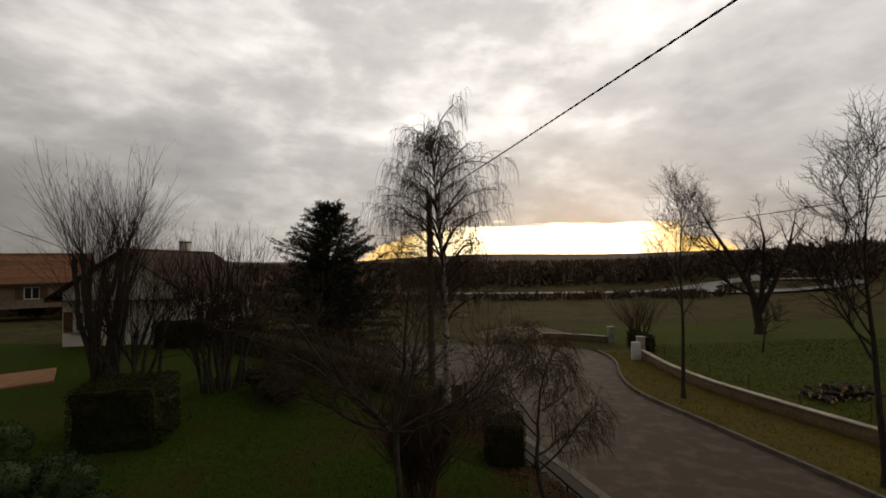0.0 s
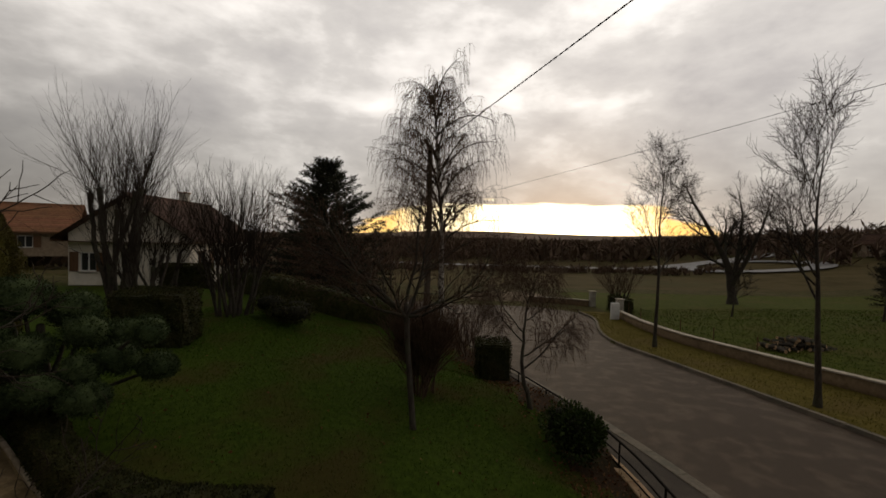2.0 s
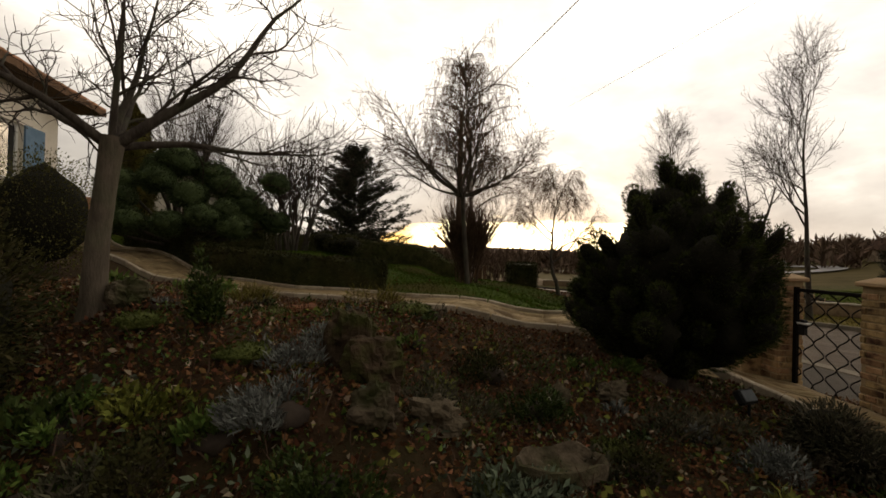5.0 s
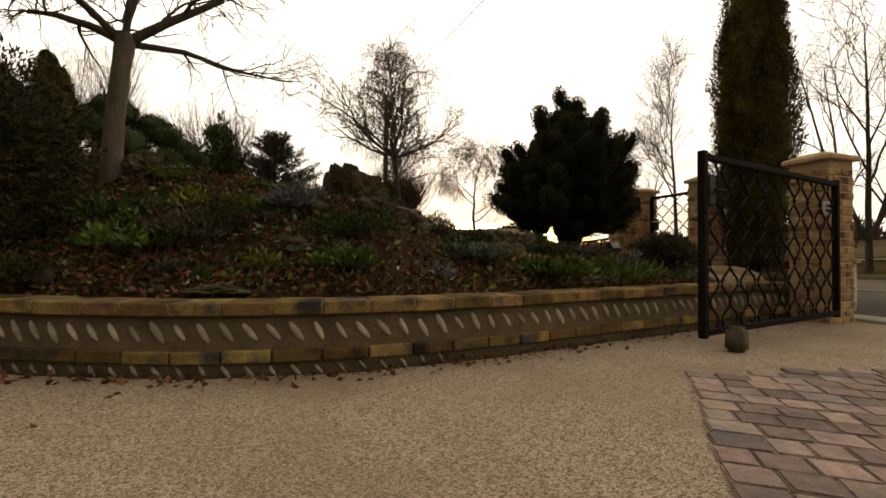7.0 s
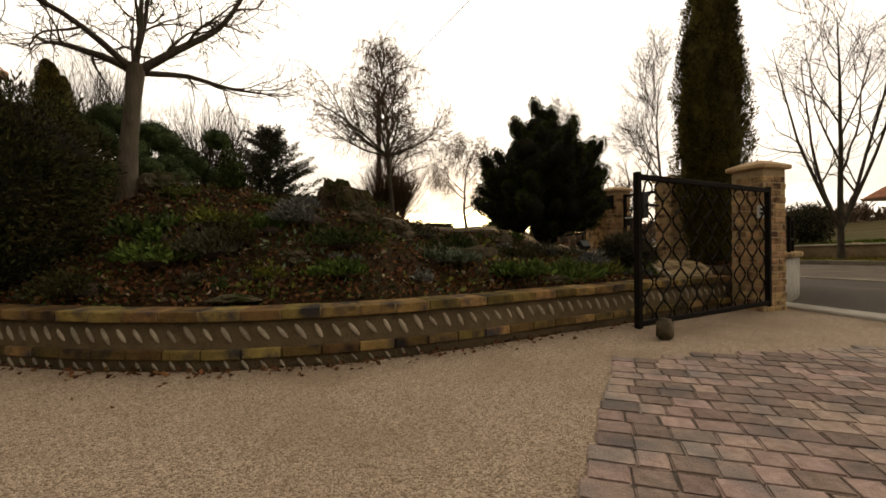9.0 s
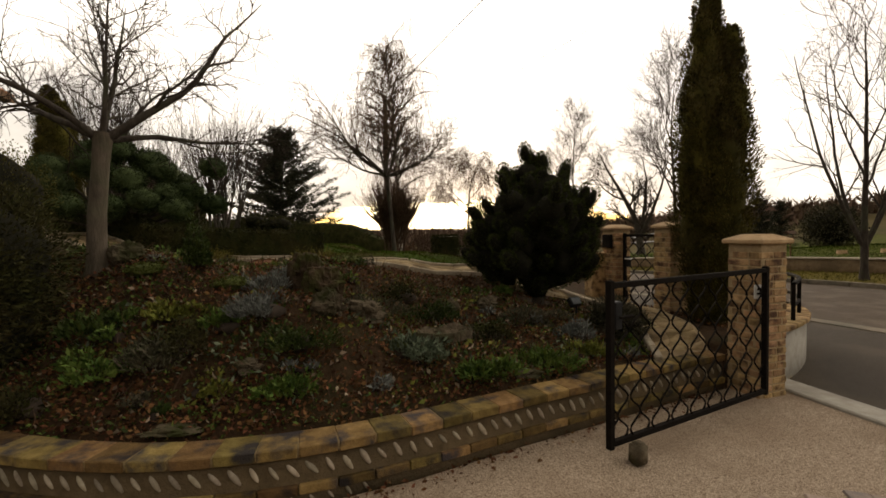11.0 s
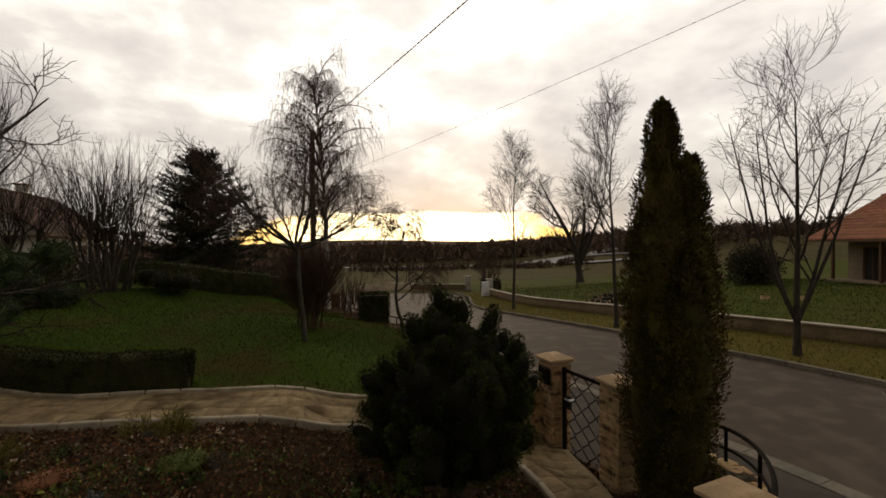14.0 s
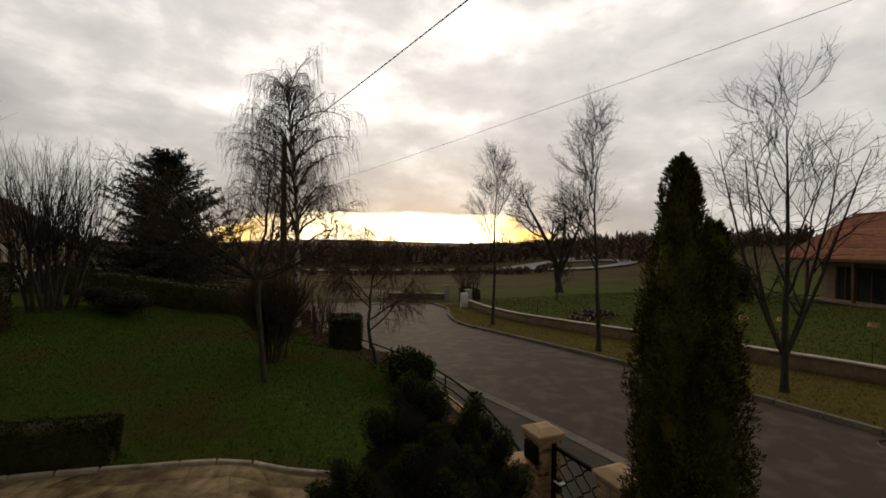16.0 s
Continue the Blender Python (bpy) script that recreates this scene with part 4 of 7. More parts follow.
def stems(label, at, height, n, spread, seed, base_r=0.25, stem_r=0.05, shoots=9, name="multi_stem_shrub", category="shrub", knob=0.45, bark=None, twig=None):
    """A coppiced shrub: several stems cut to knobs, with long straight shoots."""
    rng = np.random.default_rng(seed)
    root = thing(name, label, category, at=at)
    wood, fine = Soup(), Soup()
    for k in range(n):
        a = 2 * math.pi * (k + rng.uniform(-0.3, 0.3)) / n
        out = spread * rng.uniform(0.4, 1.0)
        d = (math.cos(a) * out, math.sin(a) * out, 1)
        p, r = branch(rng, (math.cos(a) * base_r * rng.uniform(0.2, 1), math.sin(a) * base_r * rng.uniform(0.2, 1), -0.1), d, height * knob * rng.uniform(0.85, 1.15), stem_r * rng.uniform(0.7, 1.2), stem_r * 0.6, 7, 0.08, 0.03)
        r[-1] *= 1.5
        wood.tube(p, r, 6)
        sh = []
        for q in range(shoots):
            b = unit(np.array((math.cos(a), math.sin(a), 0)) * rng.uniform(-0.25, 0.65) + rng.normal(size=3) * 0.28 + np.array((0, 0, 1)))
            st = p[-1] if rng.uniform() < 0.7 else p[rng.integers(3, 7)]
            sh.append(branch(rng, st, b, height * (1 - knob) * rng.uniform(0.7, 1.15), 0.013, 0.003, 7, 0.05, 0.03))
        for pp, rr in sh:
            fine.tube(pp, rr, 4)
            for pq, rq in sprout(rng, pp, rr, 7, 0.15, 0.95, 28, height * 0.17, 0.6, 4, 0.09, 0.06, 0.003):
                fine.tube(pq, rq, 3)
    o = part("stool", wood.mesh("stool", bark or M_BARK, True), None); o.parent = root
    o = part("crown", fine.mesh("crown", twig or M_TWIG), None); o.parent = root
    return root


def lump(rng, radius, squash=1.0, sub=3, rough=0.16):
    """A lumpy ball as arrays (verts, triangle faces as quads)."""
    bm = bmesh.new()
    bmesh.ops.create_icosphere(bm, subdivisions=sub, radius=1.0)
    off = Vector(rng.uniform(-20, 20, 3))
    v = []
    for w in bm.verts:
        k = 1 + rough * noise.noise(w.co * 1.6 + off) + rough * 0.6 * noise.noise(w.co * 4.1 + off)
        v.append((w.co.x * radius * k, w.co.y * radius * k, w.co.z * radius * k * squash))
    f = [[a.index for a in p.verts] + [p.verts[-1].index] for p in bm.faces]
    bm.free()
    return np.array(v), np.array([[q[0], q[1], q[2], q[2]] for q in f])


def tri_mesh(name, v, f, material, smooth=True):
    return fast_mesh(name, v, np.asarray(f)[:, :3], material, smooth)


def shell_points(rng, n):
    d = rng.normal(size=(n, 3)); d /= np.linalg.norm(d, axis=1)[:, None]
    return d


def leafy_block(label, at, size, seed, material, count, leaf=0.03, name="clipped_hedge", category="hedge", turn=0.0, rough=0.03, aspect=0.55, rootname=None):
    """A clipped block: dark twiggy core under a skin of small leaves."""
    rng = np.random.default_rng(seed)
    sx, sy, sz = size
    root = thing(name, label, category, at=at)
    bm = box_bm(sx * 0.94, sy * 0.94, sz * 0.96, 0.05, seg=2)
    bmesh.ops.subdivide_edges(bm, edges=bm.edges[:], cuts=5, use_grid_fill=True)
    for v in bm.verts:
        v.co += Vector((noise.noise(v.co * 3), noise.noise(v.co * 3 + Vector((5, 0, 0))), noise.noise(v.co * 3 + Vector((0, 7, 0))))) * rough
    o = part("inner_foliage", bm, material, None); o.parent = root
    s = Soup()
    areas = np.array([sy * sz, sy * sz, sx * sz, sx * sz, sx * sy])
    face = rng.choice(5, count, p=areas / areas.sum())
    u, w = rng.uniform(-0.5, 0.5, count), rng.uniform(-0.5, 0.5, count)
    P, Nn = np.zeros((count, 3)), np.zeros((count, 3))
    for k, (ax, sg) in enumerate(((0, -1), (0, 1), (1, -1), (1, 1), (2, 1))):
        m = face == k
        if ax == 0:
            P[m] = np.stack([np.full(m.sum(), sg * sx / 2), u[m] * sy, (w[m] + 0.5) * sz], 1); Nn[m] = (sg, 0, 0)
        elif ax == 1:
            P[m] = np.stack([u[m] * sx, np.full(m.sum(), sg * sy / 2), (w[m] + 0.5) * sz], 1); Nn[m] = (0, sg, 0)
        else:
            P[m] = np.stack([u[m] * sx, w[m] * sy, np.full(m.sum(), sz)], 1); Nn[m] = (0, 0, 1)
    P -= Nn * rng.uniform(-0.02, 0.05, count)[:, None]
    blades(s, P, Nn + rng.normal(size=(count, 3)) * 0.7 + np.array((0, 0, 0.25)), leaf, leaf * aspect, rng)
    o = part("foliage", s.mesh("foliage", material), None); o.parent = root
    root.rotation_euler[2] = radians(turn)
    return root


def leafy_ball(label, at, radius, seed, material, count, leaf=0.04, squash=0.9, name="evergreen_shrub", category="shrub", lumps=1, spread=0.5, aspect=0.5, lift=0.85, group=""):
    """A rounded shrub: one or more lumpy cores with leaves standing out of them."""
    rng = np.random.default_rng(seed)
    root = thing(name, label, category, group, at=at)
    cores, s = Soup(), Soup()
    for k in range(lumps):
        c = np.array((0, 0, radius * squash * lift)) if k == 0 else np.array((*(rng.uniform(-1, 1, 2) * radius * spread), radius * squash * rng.uniform(0.6, 1.35)))
        r = radius * (1.0 if lumps == 1 else rng.uniform(0.5, 0.8))
        v, f = lump(rng, r * 0.74, squash)
        cores.add(v + c, f)
        d = shell_points(rng, count // lumps)
        wob = np.array([1 + 0.16 * noise.noise(Vector(q) * 2.2 + Vector((k * 3.1, seed, 0))) for q in d])
        P = d * r * wob[:, None] * rng.uniform(0.70, 1.06, len(d))[:, None] * np.array((1, 1, squash)) + c
        blades(s, P, d + rng.normal(size=d.shape) * 0.55 + np.array((0, 0, 0.3)), leaf, leaf * aspect, rng)
    # the cores' near-black colour stands in for shade deep in the shrub
    o = part("inner_foliage", tri_mesh("inner_foliage", np.concatenate(cores.v), np.concatenate(cores.f), M_SHADECORE), None); o.parent = root
    o = part("foliage", s.mesh("foliage", material), None); o.parent = root
    return root


def thuja(label, at, height, radius, seed, lean=0.0):
    """A columnar conifer: upright sprays round a spindle, split into a few leaders."""
    rng = np.random.default_rng(seed)
    root = thing("columnar_cypress", label, "cypress tree", at=at)
    t = Soup(); t.tube([(0, 0, -0.1), (0.02, 0, height * 0.5), (0, 0, height * 0.9)], [0.09, 0.06, 0.02], 8)
    o = part("trunk", t.mesh("trunk", M_BARK, True), None); o.parent = root
    core, s = Soup(), Soup()
    leaders = [((-0.10, 0), 1.0, 0.72), ((-0.01, 0.02), 0.975, 0.60), ((0.22, -0.06), 0.88, 0.66), ((-0.14, 0.12), 0.78, 0.72), ((0.10, 0.18), 0.80, 0.70), ((0.02, -0.2), 0.66, 0.72), ((0.24, 0.08), 0.60, 0.62)]
    for k, (off, hh, rr) in enumerate(leaders):
        H, Rr = height * hh, radius * rr
        off = (off[0] * radius / 0.4 + lean, off[1] * radius / 0.4)
        zs = np.linspace(0.02, 1, 22)
        prof = lambda u: np.clip(np.minimum(0.66 + u * 0.9, 1.0) * np.clip((1 - u) / 0.30, 0, 1) ** 0.50, 0.02, 1)
        core.tube([(off[0] * min(1, 0.2 + u * 1.6) + 0.02 * rng.normal(), off[1] * min(1, 0.5 + u) + 0.02 * rng.normal(), u * H) for u in zs], [max(0.015, Rr * 0.70 * prof(u) * rng.uniform(0.85, 1.08)) for u in zs], 10)
        n = int(34000 * hh * rr)
        u = rng.uniform(0.005, 0.995, n) ** 0.9
        a = rng.uniform(0, 2 * np.pi, n)
        gap = np.array([noise.noise(Vector((math.cos(b) * 1.9, math.sin(b) * 1.9, w * 12 + k * 7))) for b, w in zip(a, u)])
        r = Rr * prof(u) * (0.90 + 0.68 * gap) * rng.uniform(0.72, 1.06, n)
        P = np.stack([off[0] * np.minimum(1, 0.2 + u * 1.6) + np.cos(a) * r, off[1] * np.minimum(1, 0.5 + u) + np.sin(a) * r, u * H - 0.04], 1)
        D = np.stack([np.cos(a) * 0.65, np.sin(a) * 0.65, np.full(n, 0.9)], 1) + rng.normal(size=(n, 3)) * 0.42
        blades(s, P, D, 0.046, 0.013, rng, 0.6)
    o = part("inner_foliage", core.mesh("inner_foliage", M_CYPRESS, True), None); o.parent = root
    o = part("foliage", s.mesh("foliage", M_CYPRESS), None); o.parent = root
    return root


def mugo(label, at, radius, height, seed):
    """A bushy pine: a short bare stem and a broad crown of upright fingers packed with needles."""
    rng = np.random.default_rng(seed)
    root = thing("mountain_pine", label, "pine bush", at=at)
    wood, s, core = Soup(), Soup(), Soup()
    wood.tube([(0, 0, -0.1), (0.03, 0, 0.2), (0.0, 0.02, 0.5), (-0.02, 0, 1.0)], [0.105, 0.085, 0.075, 0.05], 8)
    mid = np.array((0.0, 0.0, height * 0.55))
    tips = []
    for k in range(110):
        c = 1 - 2 * (k + 0.5) / 110
        if c < -0.90:
            continue
        a = k * 2.39996 + rng.uniform(-0.25, 0.25)
        w = math.sqrt(1 - c * c)
        out = rng.uniform(0.62, 1.06) * (1 + 0.34 * noise.noise(Vector((math.cos(a) * 1.5, math.sin(a) * 1.5, c * 2.1 + seed))))
        out = min(out, 1.14)
        z = c * (0.40 if c > 0 else 0.42) * height
        tips.append(mid + np.array((math.cos(a) * w * radius * out, math.sin(a) * w * radius * out, z * out)))
    tips += [np.array(q) * np.array((radius, radius, height)) for q in ((-0.16, 0.0, 1.06), (-0.02, 0.06, 1.01), (0.10, -0.05, 1.0), (0.40, -0.10, 0.92), (0.50, 0.0, 0.95), (-0.48, 0.0, 0.93), (-0.40, 0.1, 0.90), (0.76, -0.1, 0.80), (0.84, 0.05, 0.74), (-0.76, 0.1, 0.72), (-0.9, -0.1, 0.56), (0.98, -0.1, 0.60), (1.0, 0.1, 0.44), (-1.0, 0.0, 0.36))]
    for tip in tips:
        rel = tip - mid
        ax = unit(unit(rel) * 0.62 + np.array((0, 0, 0.72)))
        lo = np.array((0, 0, 0.62)) + rel * np.array((0.3, 0.3, 0.25))
        wood.tube([(0, 0, 0.42), lo, tip - ax * 0.3 - rel * 0.10, tip], [0.036, 0.026, 0.018, 0.006], 4)
        rr, ln = rng.uniform(0.075, 0.115), rng.uniform(0.24, 0.38)
        v, f = lump(rng, rr * 0.78, 1.0, 2, 0.2)
        q = Vector(ax).to_track_quat("Z", "Y").to_matrix()
        core.add((v * np.array((1, 1, ln / rr * 0.55))) @ np.array(q).T + tip - ax * ln * 0.5, f)
        # the older growth behind each finger
        v, f = lump(rng, 0.16 * rng.uniform(0.8, 1.2), 1.0, 2, 0.3)
        core.add(v + tip - ax * ln - rel * 0.14, f)
        n = 620
        u, b = rng.uniform(0, 1, n), rng.uniform(0, 2 * np.pi, n)
        ring = rr * np.sqrt(np.clip(1.0 - np.abs(2 * u - 0.9) ** 2.6, 0.02, 1)) * rng.uniform(0.75, 1.02, n)
        side, up = np.array(q)[:, 0], np.array(q)[:, 1]
        rad = np.cos(b)[:, None] * side + np.sin(b)[:, None] * up
        P = tip - ax * ln + ax * (u * ln)[:, None] + rad * ring[:, None]
        blades(s, P, rad * 0.8 + ax * 0.75 + rng.normal(size=(n, 3)) * 0.25, 0.046, 0.0075, rng, 0.1)
        n = 260
        d = shell_points(rng, n)
        P = tip - ax * ln * 1.05 - rel * 0.13 + d * 0.165 * rng.uniform(0.8, 1.05, n)[:, None]
        blades(s, P, d * 0.8 + ax * 0.5, 0.05, 0.0075, rng, 0.1)
    # one big lump fills the crown, coloured near black as its inner shade
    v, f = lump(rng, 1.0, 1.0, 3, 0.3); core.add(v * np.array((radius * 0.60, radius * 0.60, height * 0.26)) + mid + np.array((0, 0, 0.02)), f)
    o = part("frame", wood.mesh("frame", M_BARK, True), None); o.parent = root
    o = part("shade_lumps", tri_mesh("shade_lumps", np.concatenate(core.v), np.concatenate(core.f), M_SHADECORE), None); o.parent = root
    o = part("foliage", s.mesh("foliage", M_PINE), None); o.parent = root
    return root


def niwaki(label, at, seed, pads):
    """A cloud-pruned juniper: leaning limbs that each carry a clipped pad."""
    rng = np.random.default_rng(seed)
    root = thing("cloud_pruned_juniper", label, "topiary tree", at=at)
    wood = Soup()
    wood.tube([(0, 0, -0.1), (0.08, 0, 0.5), (-0.05, 0.05, 1.0), (0.0, 0.0, 1.5)], [0.13, 0.11, 0.09, 0.05], 8)
    for (x, y, z, r) in pads:
        lm = Soup()
        lm.tube([(0.05, 0, min(0.35, z * 0.3)), (x * 0.5, y * 0.5, z * 0.55), (x * 0.9, y * 0.9, z - r * 0.3)], [0.05, 0.034, 0.022], 6)
        o = part("limb", lm.mesh("limb", M_BARK, True), None); o.parent = root
        core, s = Soup(), Soup()
        for q in range(5):
            a = rng.uniform(0, 2 * np.pi)
            c = np.array((math.cos(a) * r * 0.42, math.sin(a) * r * 0.42, rng.uniform(-0.12, 0.12) * r)) if q else np.zeros(3)
            rr = r * (0.80 if q == 0 else rng.uniform(0.45, 0.62))
            v, f = lump(rng, rr * 0.92, 0.86, 3, 0.20)
            core.add(v + c, f)
            n = int(2600 * (rr / 0.4) ** 2)
            d = shell_points(rng, n)
            P = d * rr * np.array((1, 1, 0.90)) * rng.uniform(0.84, 1.10, n)[:, None] + c
            blades(s, P, d + np.array((0, 0, 0.3)) + rng.normal(size=d.shape) * 0.6, 0.042, 0.018, rng)
        pad = part("pad", tri_mesh("pad", np.concatenate(core.v), np.concatenate(core.f), M_NIWAKI), None, None); pad.parent = root; pad.location = (x, y, z)
        lf = part("foliage", s.mesh("foliage", M_NIWAKI), None, None); lf.parent = pad
    o = part("trunk", wood.mesh("trunk", M_BARK, True), None); o.parent = root
    return root


def fir(label, at, height, radius, seed, name="fir_tree"):
    """A conifer: whorls of drooping boughs with needle sprays."""
    rng = np.random.default_rng(seed)
    root = thing(name, label, "fir tree", at=at)
    wood, s = Soup(), Soup()
    wood.tube([(0, 0, -0.2), (0, 0, height * 0.5), (0, 0, height)], [height * 0.022, height * 0.013, 0.02], 8)
    for k in range(int(height * 26)):
        u = rng.uniform(0.02, 1.0) ** 1.1
        a = rng.uniform(0, 2 * np.pi)
        shape = 1 + 0.30 * noise.noise(Vector((math.cos(a) * 1.3, math.sin(a) * 1.3, u * 3.0 + seed)))
        ln = radius * (1 - u) ** 0.62 * shape * rng.uniform(0.45, 1.22) + 0.25
        d = np.array((math.cos(a), math.sin(a), 0.75 * u - 0.02))
        p, r = branch(rng, (0, 0, u * height * 0.95), d, ln, 0.04, 0.008, 6, 0.09, 0.02)
        wood.tube(p, r, 3)
        n = int(70 * ln + 14)
        f = rng.uniform(0.15, 1.0, n) * 6
        i = np.minimum(f.astype(int), 5)
        P = p[i] + (p[i + 1] - p[i]) * (f - i)[:, None] + rng.normal(size=(n, 3)) * np.array((0.10, 0.10, 0.05)) * min(1.0, ln)
        D = unit(d) * 0.6 + rng.normal(size=(n, 3)) * np.array((0.8, 0.8, 0.5)) + np.array((0, 0, 0.1))
        blades(s, P, D, 0.26 * min(1.0, height / 9), 0.055 * min(1.0, height / 9), rng, 0.7)
    o = part("trunk", wood.mesh("trunk", M_BARK, True), None); o.parent = root
    o = part("crown", s.mesh("crown", M_FIR), None); o.parent = root
    return root


# -- garden trees
def weeping_birch(label, at, height, seed):
    """A birch with arching limbs, widest low down and again near the top, hung with long thin twigs."""
    rng = np.random.default_rng(seed)
    root = thing("weeping_birch", label, "tree", at=at)
    wood, limb, fine = Soup(), Soup(), Soup()
    tp, tr = branch(rng, (0, 0, -0.15), (0.01, 0, 1), height * 0.95, 0.15, 0.02, 16, 0.025, 0.05)
    tr[0] *= 1.4
    wood.tube(tp, tr, 10)

    def arch(start, az, elev0, elev1, length, r0, segs=10):
        p, e = [np.array(start, float)], np.linspace(elev0, elev1, segs)
        for k in range(segs):
            az += rng.normal() * 0.10
            a = radians(e[k] + rng.normal() * 5)
            p.append(p[-1] + np.array((math.cos(az) * math.cos(a), math.sin(az) * math.cos(a), math.sin(a))) * length / segs)
        return np.array(p), np.linspace(r0, max(0.004, r0 * 0.18), segs + 1), az

    def strands(p, count, lo, longest):
        n = len(p) - 1
        for f in rng.uniform(lo, 1.0, count) * n:
            i = min(int(f), n - 1)
            q = p[i] + (p[i + 1] - p[i]) * (f - i)
            d = unit(p[i + 1] - p[i]) * 0.5 + rng.normal(size=3) * np.array((0.35, 0.35, 0.15))
            ln, pts = longest * rng.uniform(0.35, 1.0), [q]
            for k in range(5):
                d = unit(d * (0.62 - 0.08 * k) + np.array((0, 0, -0.42)) + rng.normal(size=3) * 0.10)
                pts.append(pts[-1] + d * ln / 5)
            fine.tube(pts, np.linspace(0.0048, 0.0030, 6), 3)

    for k in range(46):
        u = 0.30 + 0.68 * (k + rng.uniform(-0.6, 1.6)) / 46
        u = min(max(u, 0.29), 0.985)
        i = min(int(u * 16), 15)
        s = tp[i] + (tp[i + 1] - tp[i]) * (u * 16 - i)
        ln = float(np.interp(u, [0.3, 0.38, 0.52, 0.62, 0.78, 0.90, 1.0], [2.8, 3.8, 3.4, 3.2, 3.1, 2.8, 2.0])) * rng.uniform(0.55, 1.15)
        p, r, _ = arch(s, k * 2.39996 + rng.uniform(-0.3, 0.3), rng.uniform(46, 76) + 14 * max(0.0, u - 0.75) / 0.25, rng.uniform(-22, 38), ln, 0.008 + 0.011 * ln)
        limb.tube(p, r, 6)
        strands(p, int(9 * ln), 0.30, 1.3)
        for f in np.linspace(0.18, 0.92, 9) + rng.uniform(-0.03, 0.03, 9):
            j = int(f * 10)
            g = p[j + 1] - p[j]
            q, rr, _ = arch(p[j], math.atan2(g[1], g[0]) + rng.choice((-1, 1)) * rng.uniform(0.4, 1.1), rng.uniform(30, 60), rng.uniform(-35, 0), ln * rng.uniform(0.25, 0.45), r[j] * 0.55, 7)
            limb.tube(q, rr, 4)
            strands(q, 9, 0.10, 1.2)
    o = part("trunk", wood.mesh("trunk", M_BIRCH, True), None); o.parent = root
    o = part("scaffold", limb.mesh("scaffold", M_BARK, True), None); o.parent = root
    o = part("crown", fine.mesh("crown", M_TWIGRED), None, label="fine hanging bare twigs"); o.parent = root
    return root


weeping_birch("tall weeping birch with hanging bare twigs behind the lawn", (0.08, 15.9, 0.35), 10.7, 11)


def spreading_tree(name, label, at, seed, stem, radii, arms, bark, shoot=0.95, twig_mat=None, wander=0.10, shoots=8):
    """A tree whose stem forks low into a few long limbs."""
    rng = np.random.default_rng(seed)
    root = thing(name, label, "tree", at=at)
    wood, limb, fine = Soup(), Soup(), Soup()
    wood.tube(stem, radii, 12)
    second, third, tips = [], [], []
    fork = np.array(stem[-1]) - np.array((0.01, 0, 0.08))
    for d, ln, r in arms:
        p, rr = branch(rng, fork, d, ln, r, 0.005, 11, wander, 0.03)
        limb.tube(p, rr, 7)
        second += sprout(rng, p, rr, shoots, 0.22, 0.97, 46, shoot, 0.5, 8, 0.15, 0.04, 0.006)
    for p, r in second:
        limb.tube(p, r, 5)
        third += sprout(rng, p, r, 6, 0.12, 1.0, 44, shoot * 0.58, 0.55, 6, 0.17, 0.03, 0.0042)
    for p, r in third:
        fine.tube(p, r, 4)
        tips += sprout(rng, p, r, 3, 0.2, 1.0, 42, shoot * 0.25, 0.7, 4, 0.16, 0.04, 0.0034)
    for p, r in tips:
        fine.tube(p, r, 3)
    o = part("trunk", wood.mesh("trunk", bark, True), None); o.parent = root
    o = part("scaffold", limb.mesh("scaffold", M_BARK, True), None); o.parent = root
    o = part("crown", fine.mesh("crown", twig_mat or M_TWIG), None, label="fine bare twigs"); o.parent = root


spreading_tree("walnut_tree", "bare walnut tree with spreading limbs above the rockery", (-3.98, 0.1, gz(-3.98, 0.1) - 0.03), 27,
               [(0, 0, -0.15), (0.01, 0, 0.1), (0.03, 0, 0.6), (0.07, 0.02, 1.1), (0.10, 0.03, 1.42)], [0.13, 0.092, 0.080, 0.076, 0.086],
               (((0.80, 0.05, 0.55), 2.5, 0.048), ((0.95, 0.10, 0.55), 1.3, 0.020), ((0.55, 0.75, 0.35), 2.1, 0.036), ((-0.85, 0.25, 0.45), 2.3, 0.045), ((-0.6, -0.55, 0.5), 1.9, 0.038), ((0.25, -0.3, 1.0), 1.5, 0.032), ((-0.1, 0.35, 1.0), 1.7, 0.036), ((-0.4, 0.8, 0.4), 2.0, 0.034)), M_PALEBARK)
spreading_tree("apple_tree", "bare apple tree with long spreading limbs on the lawn", (-0.60, 6.7, gz(-0.60, 6.7) - 0.03), 19,
               [(0, 0, -0.15), (-0.02, 0, 0.1), (-0.08, 0, 0.8), (-0.15, 0.02, 1.6), (-0.18, 0.03, 2.2)], [0.085, 0.060, 0.052, 0.048, 0.055],
               (((-0.80, 0.0, 0.62), 2.9, 0.040), ((-0.55, 0.15, 0.85), 2.9, 0.042), ((-0.95, -0.1, 0.22), 2.3, 0.032), ((-0.22, 0.25, 1.0), 2.7, 0.038), ((0.85, 0.1, 0.42), 2.2, 0.034), ((0.45, -0.1, 0.85), 2.3, 0.034), ((0.1, 0.85, 0.5), 2.3, 0.032), ((-0.3, -0.7, 0.4), 1.8, 0.030), ((0.95, -0.2, 0.12), 1.9, 0.028), ((-0.7, 0.6, 0.45), 2.5, 0.032)), M_BARK, 1.0, M_TWIGRED, 0.13, 14)
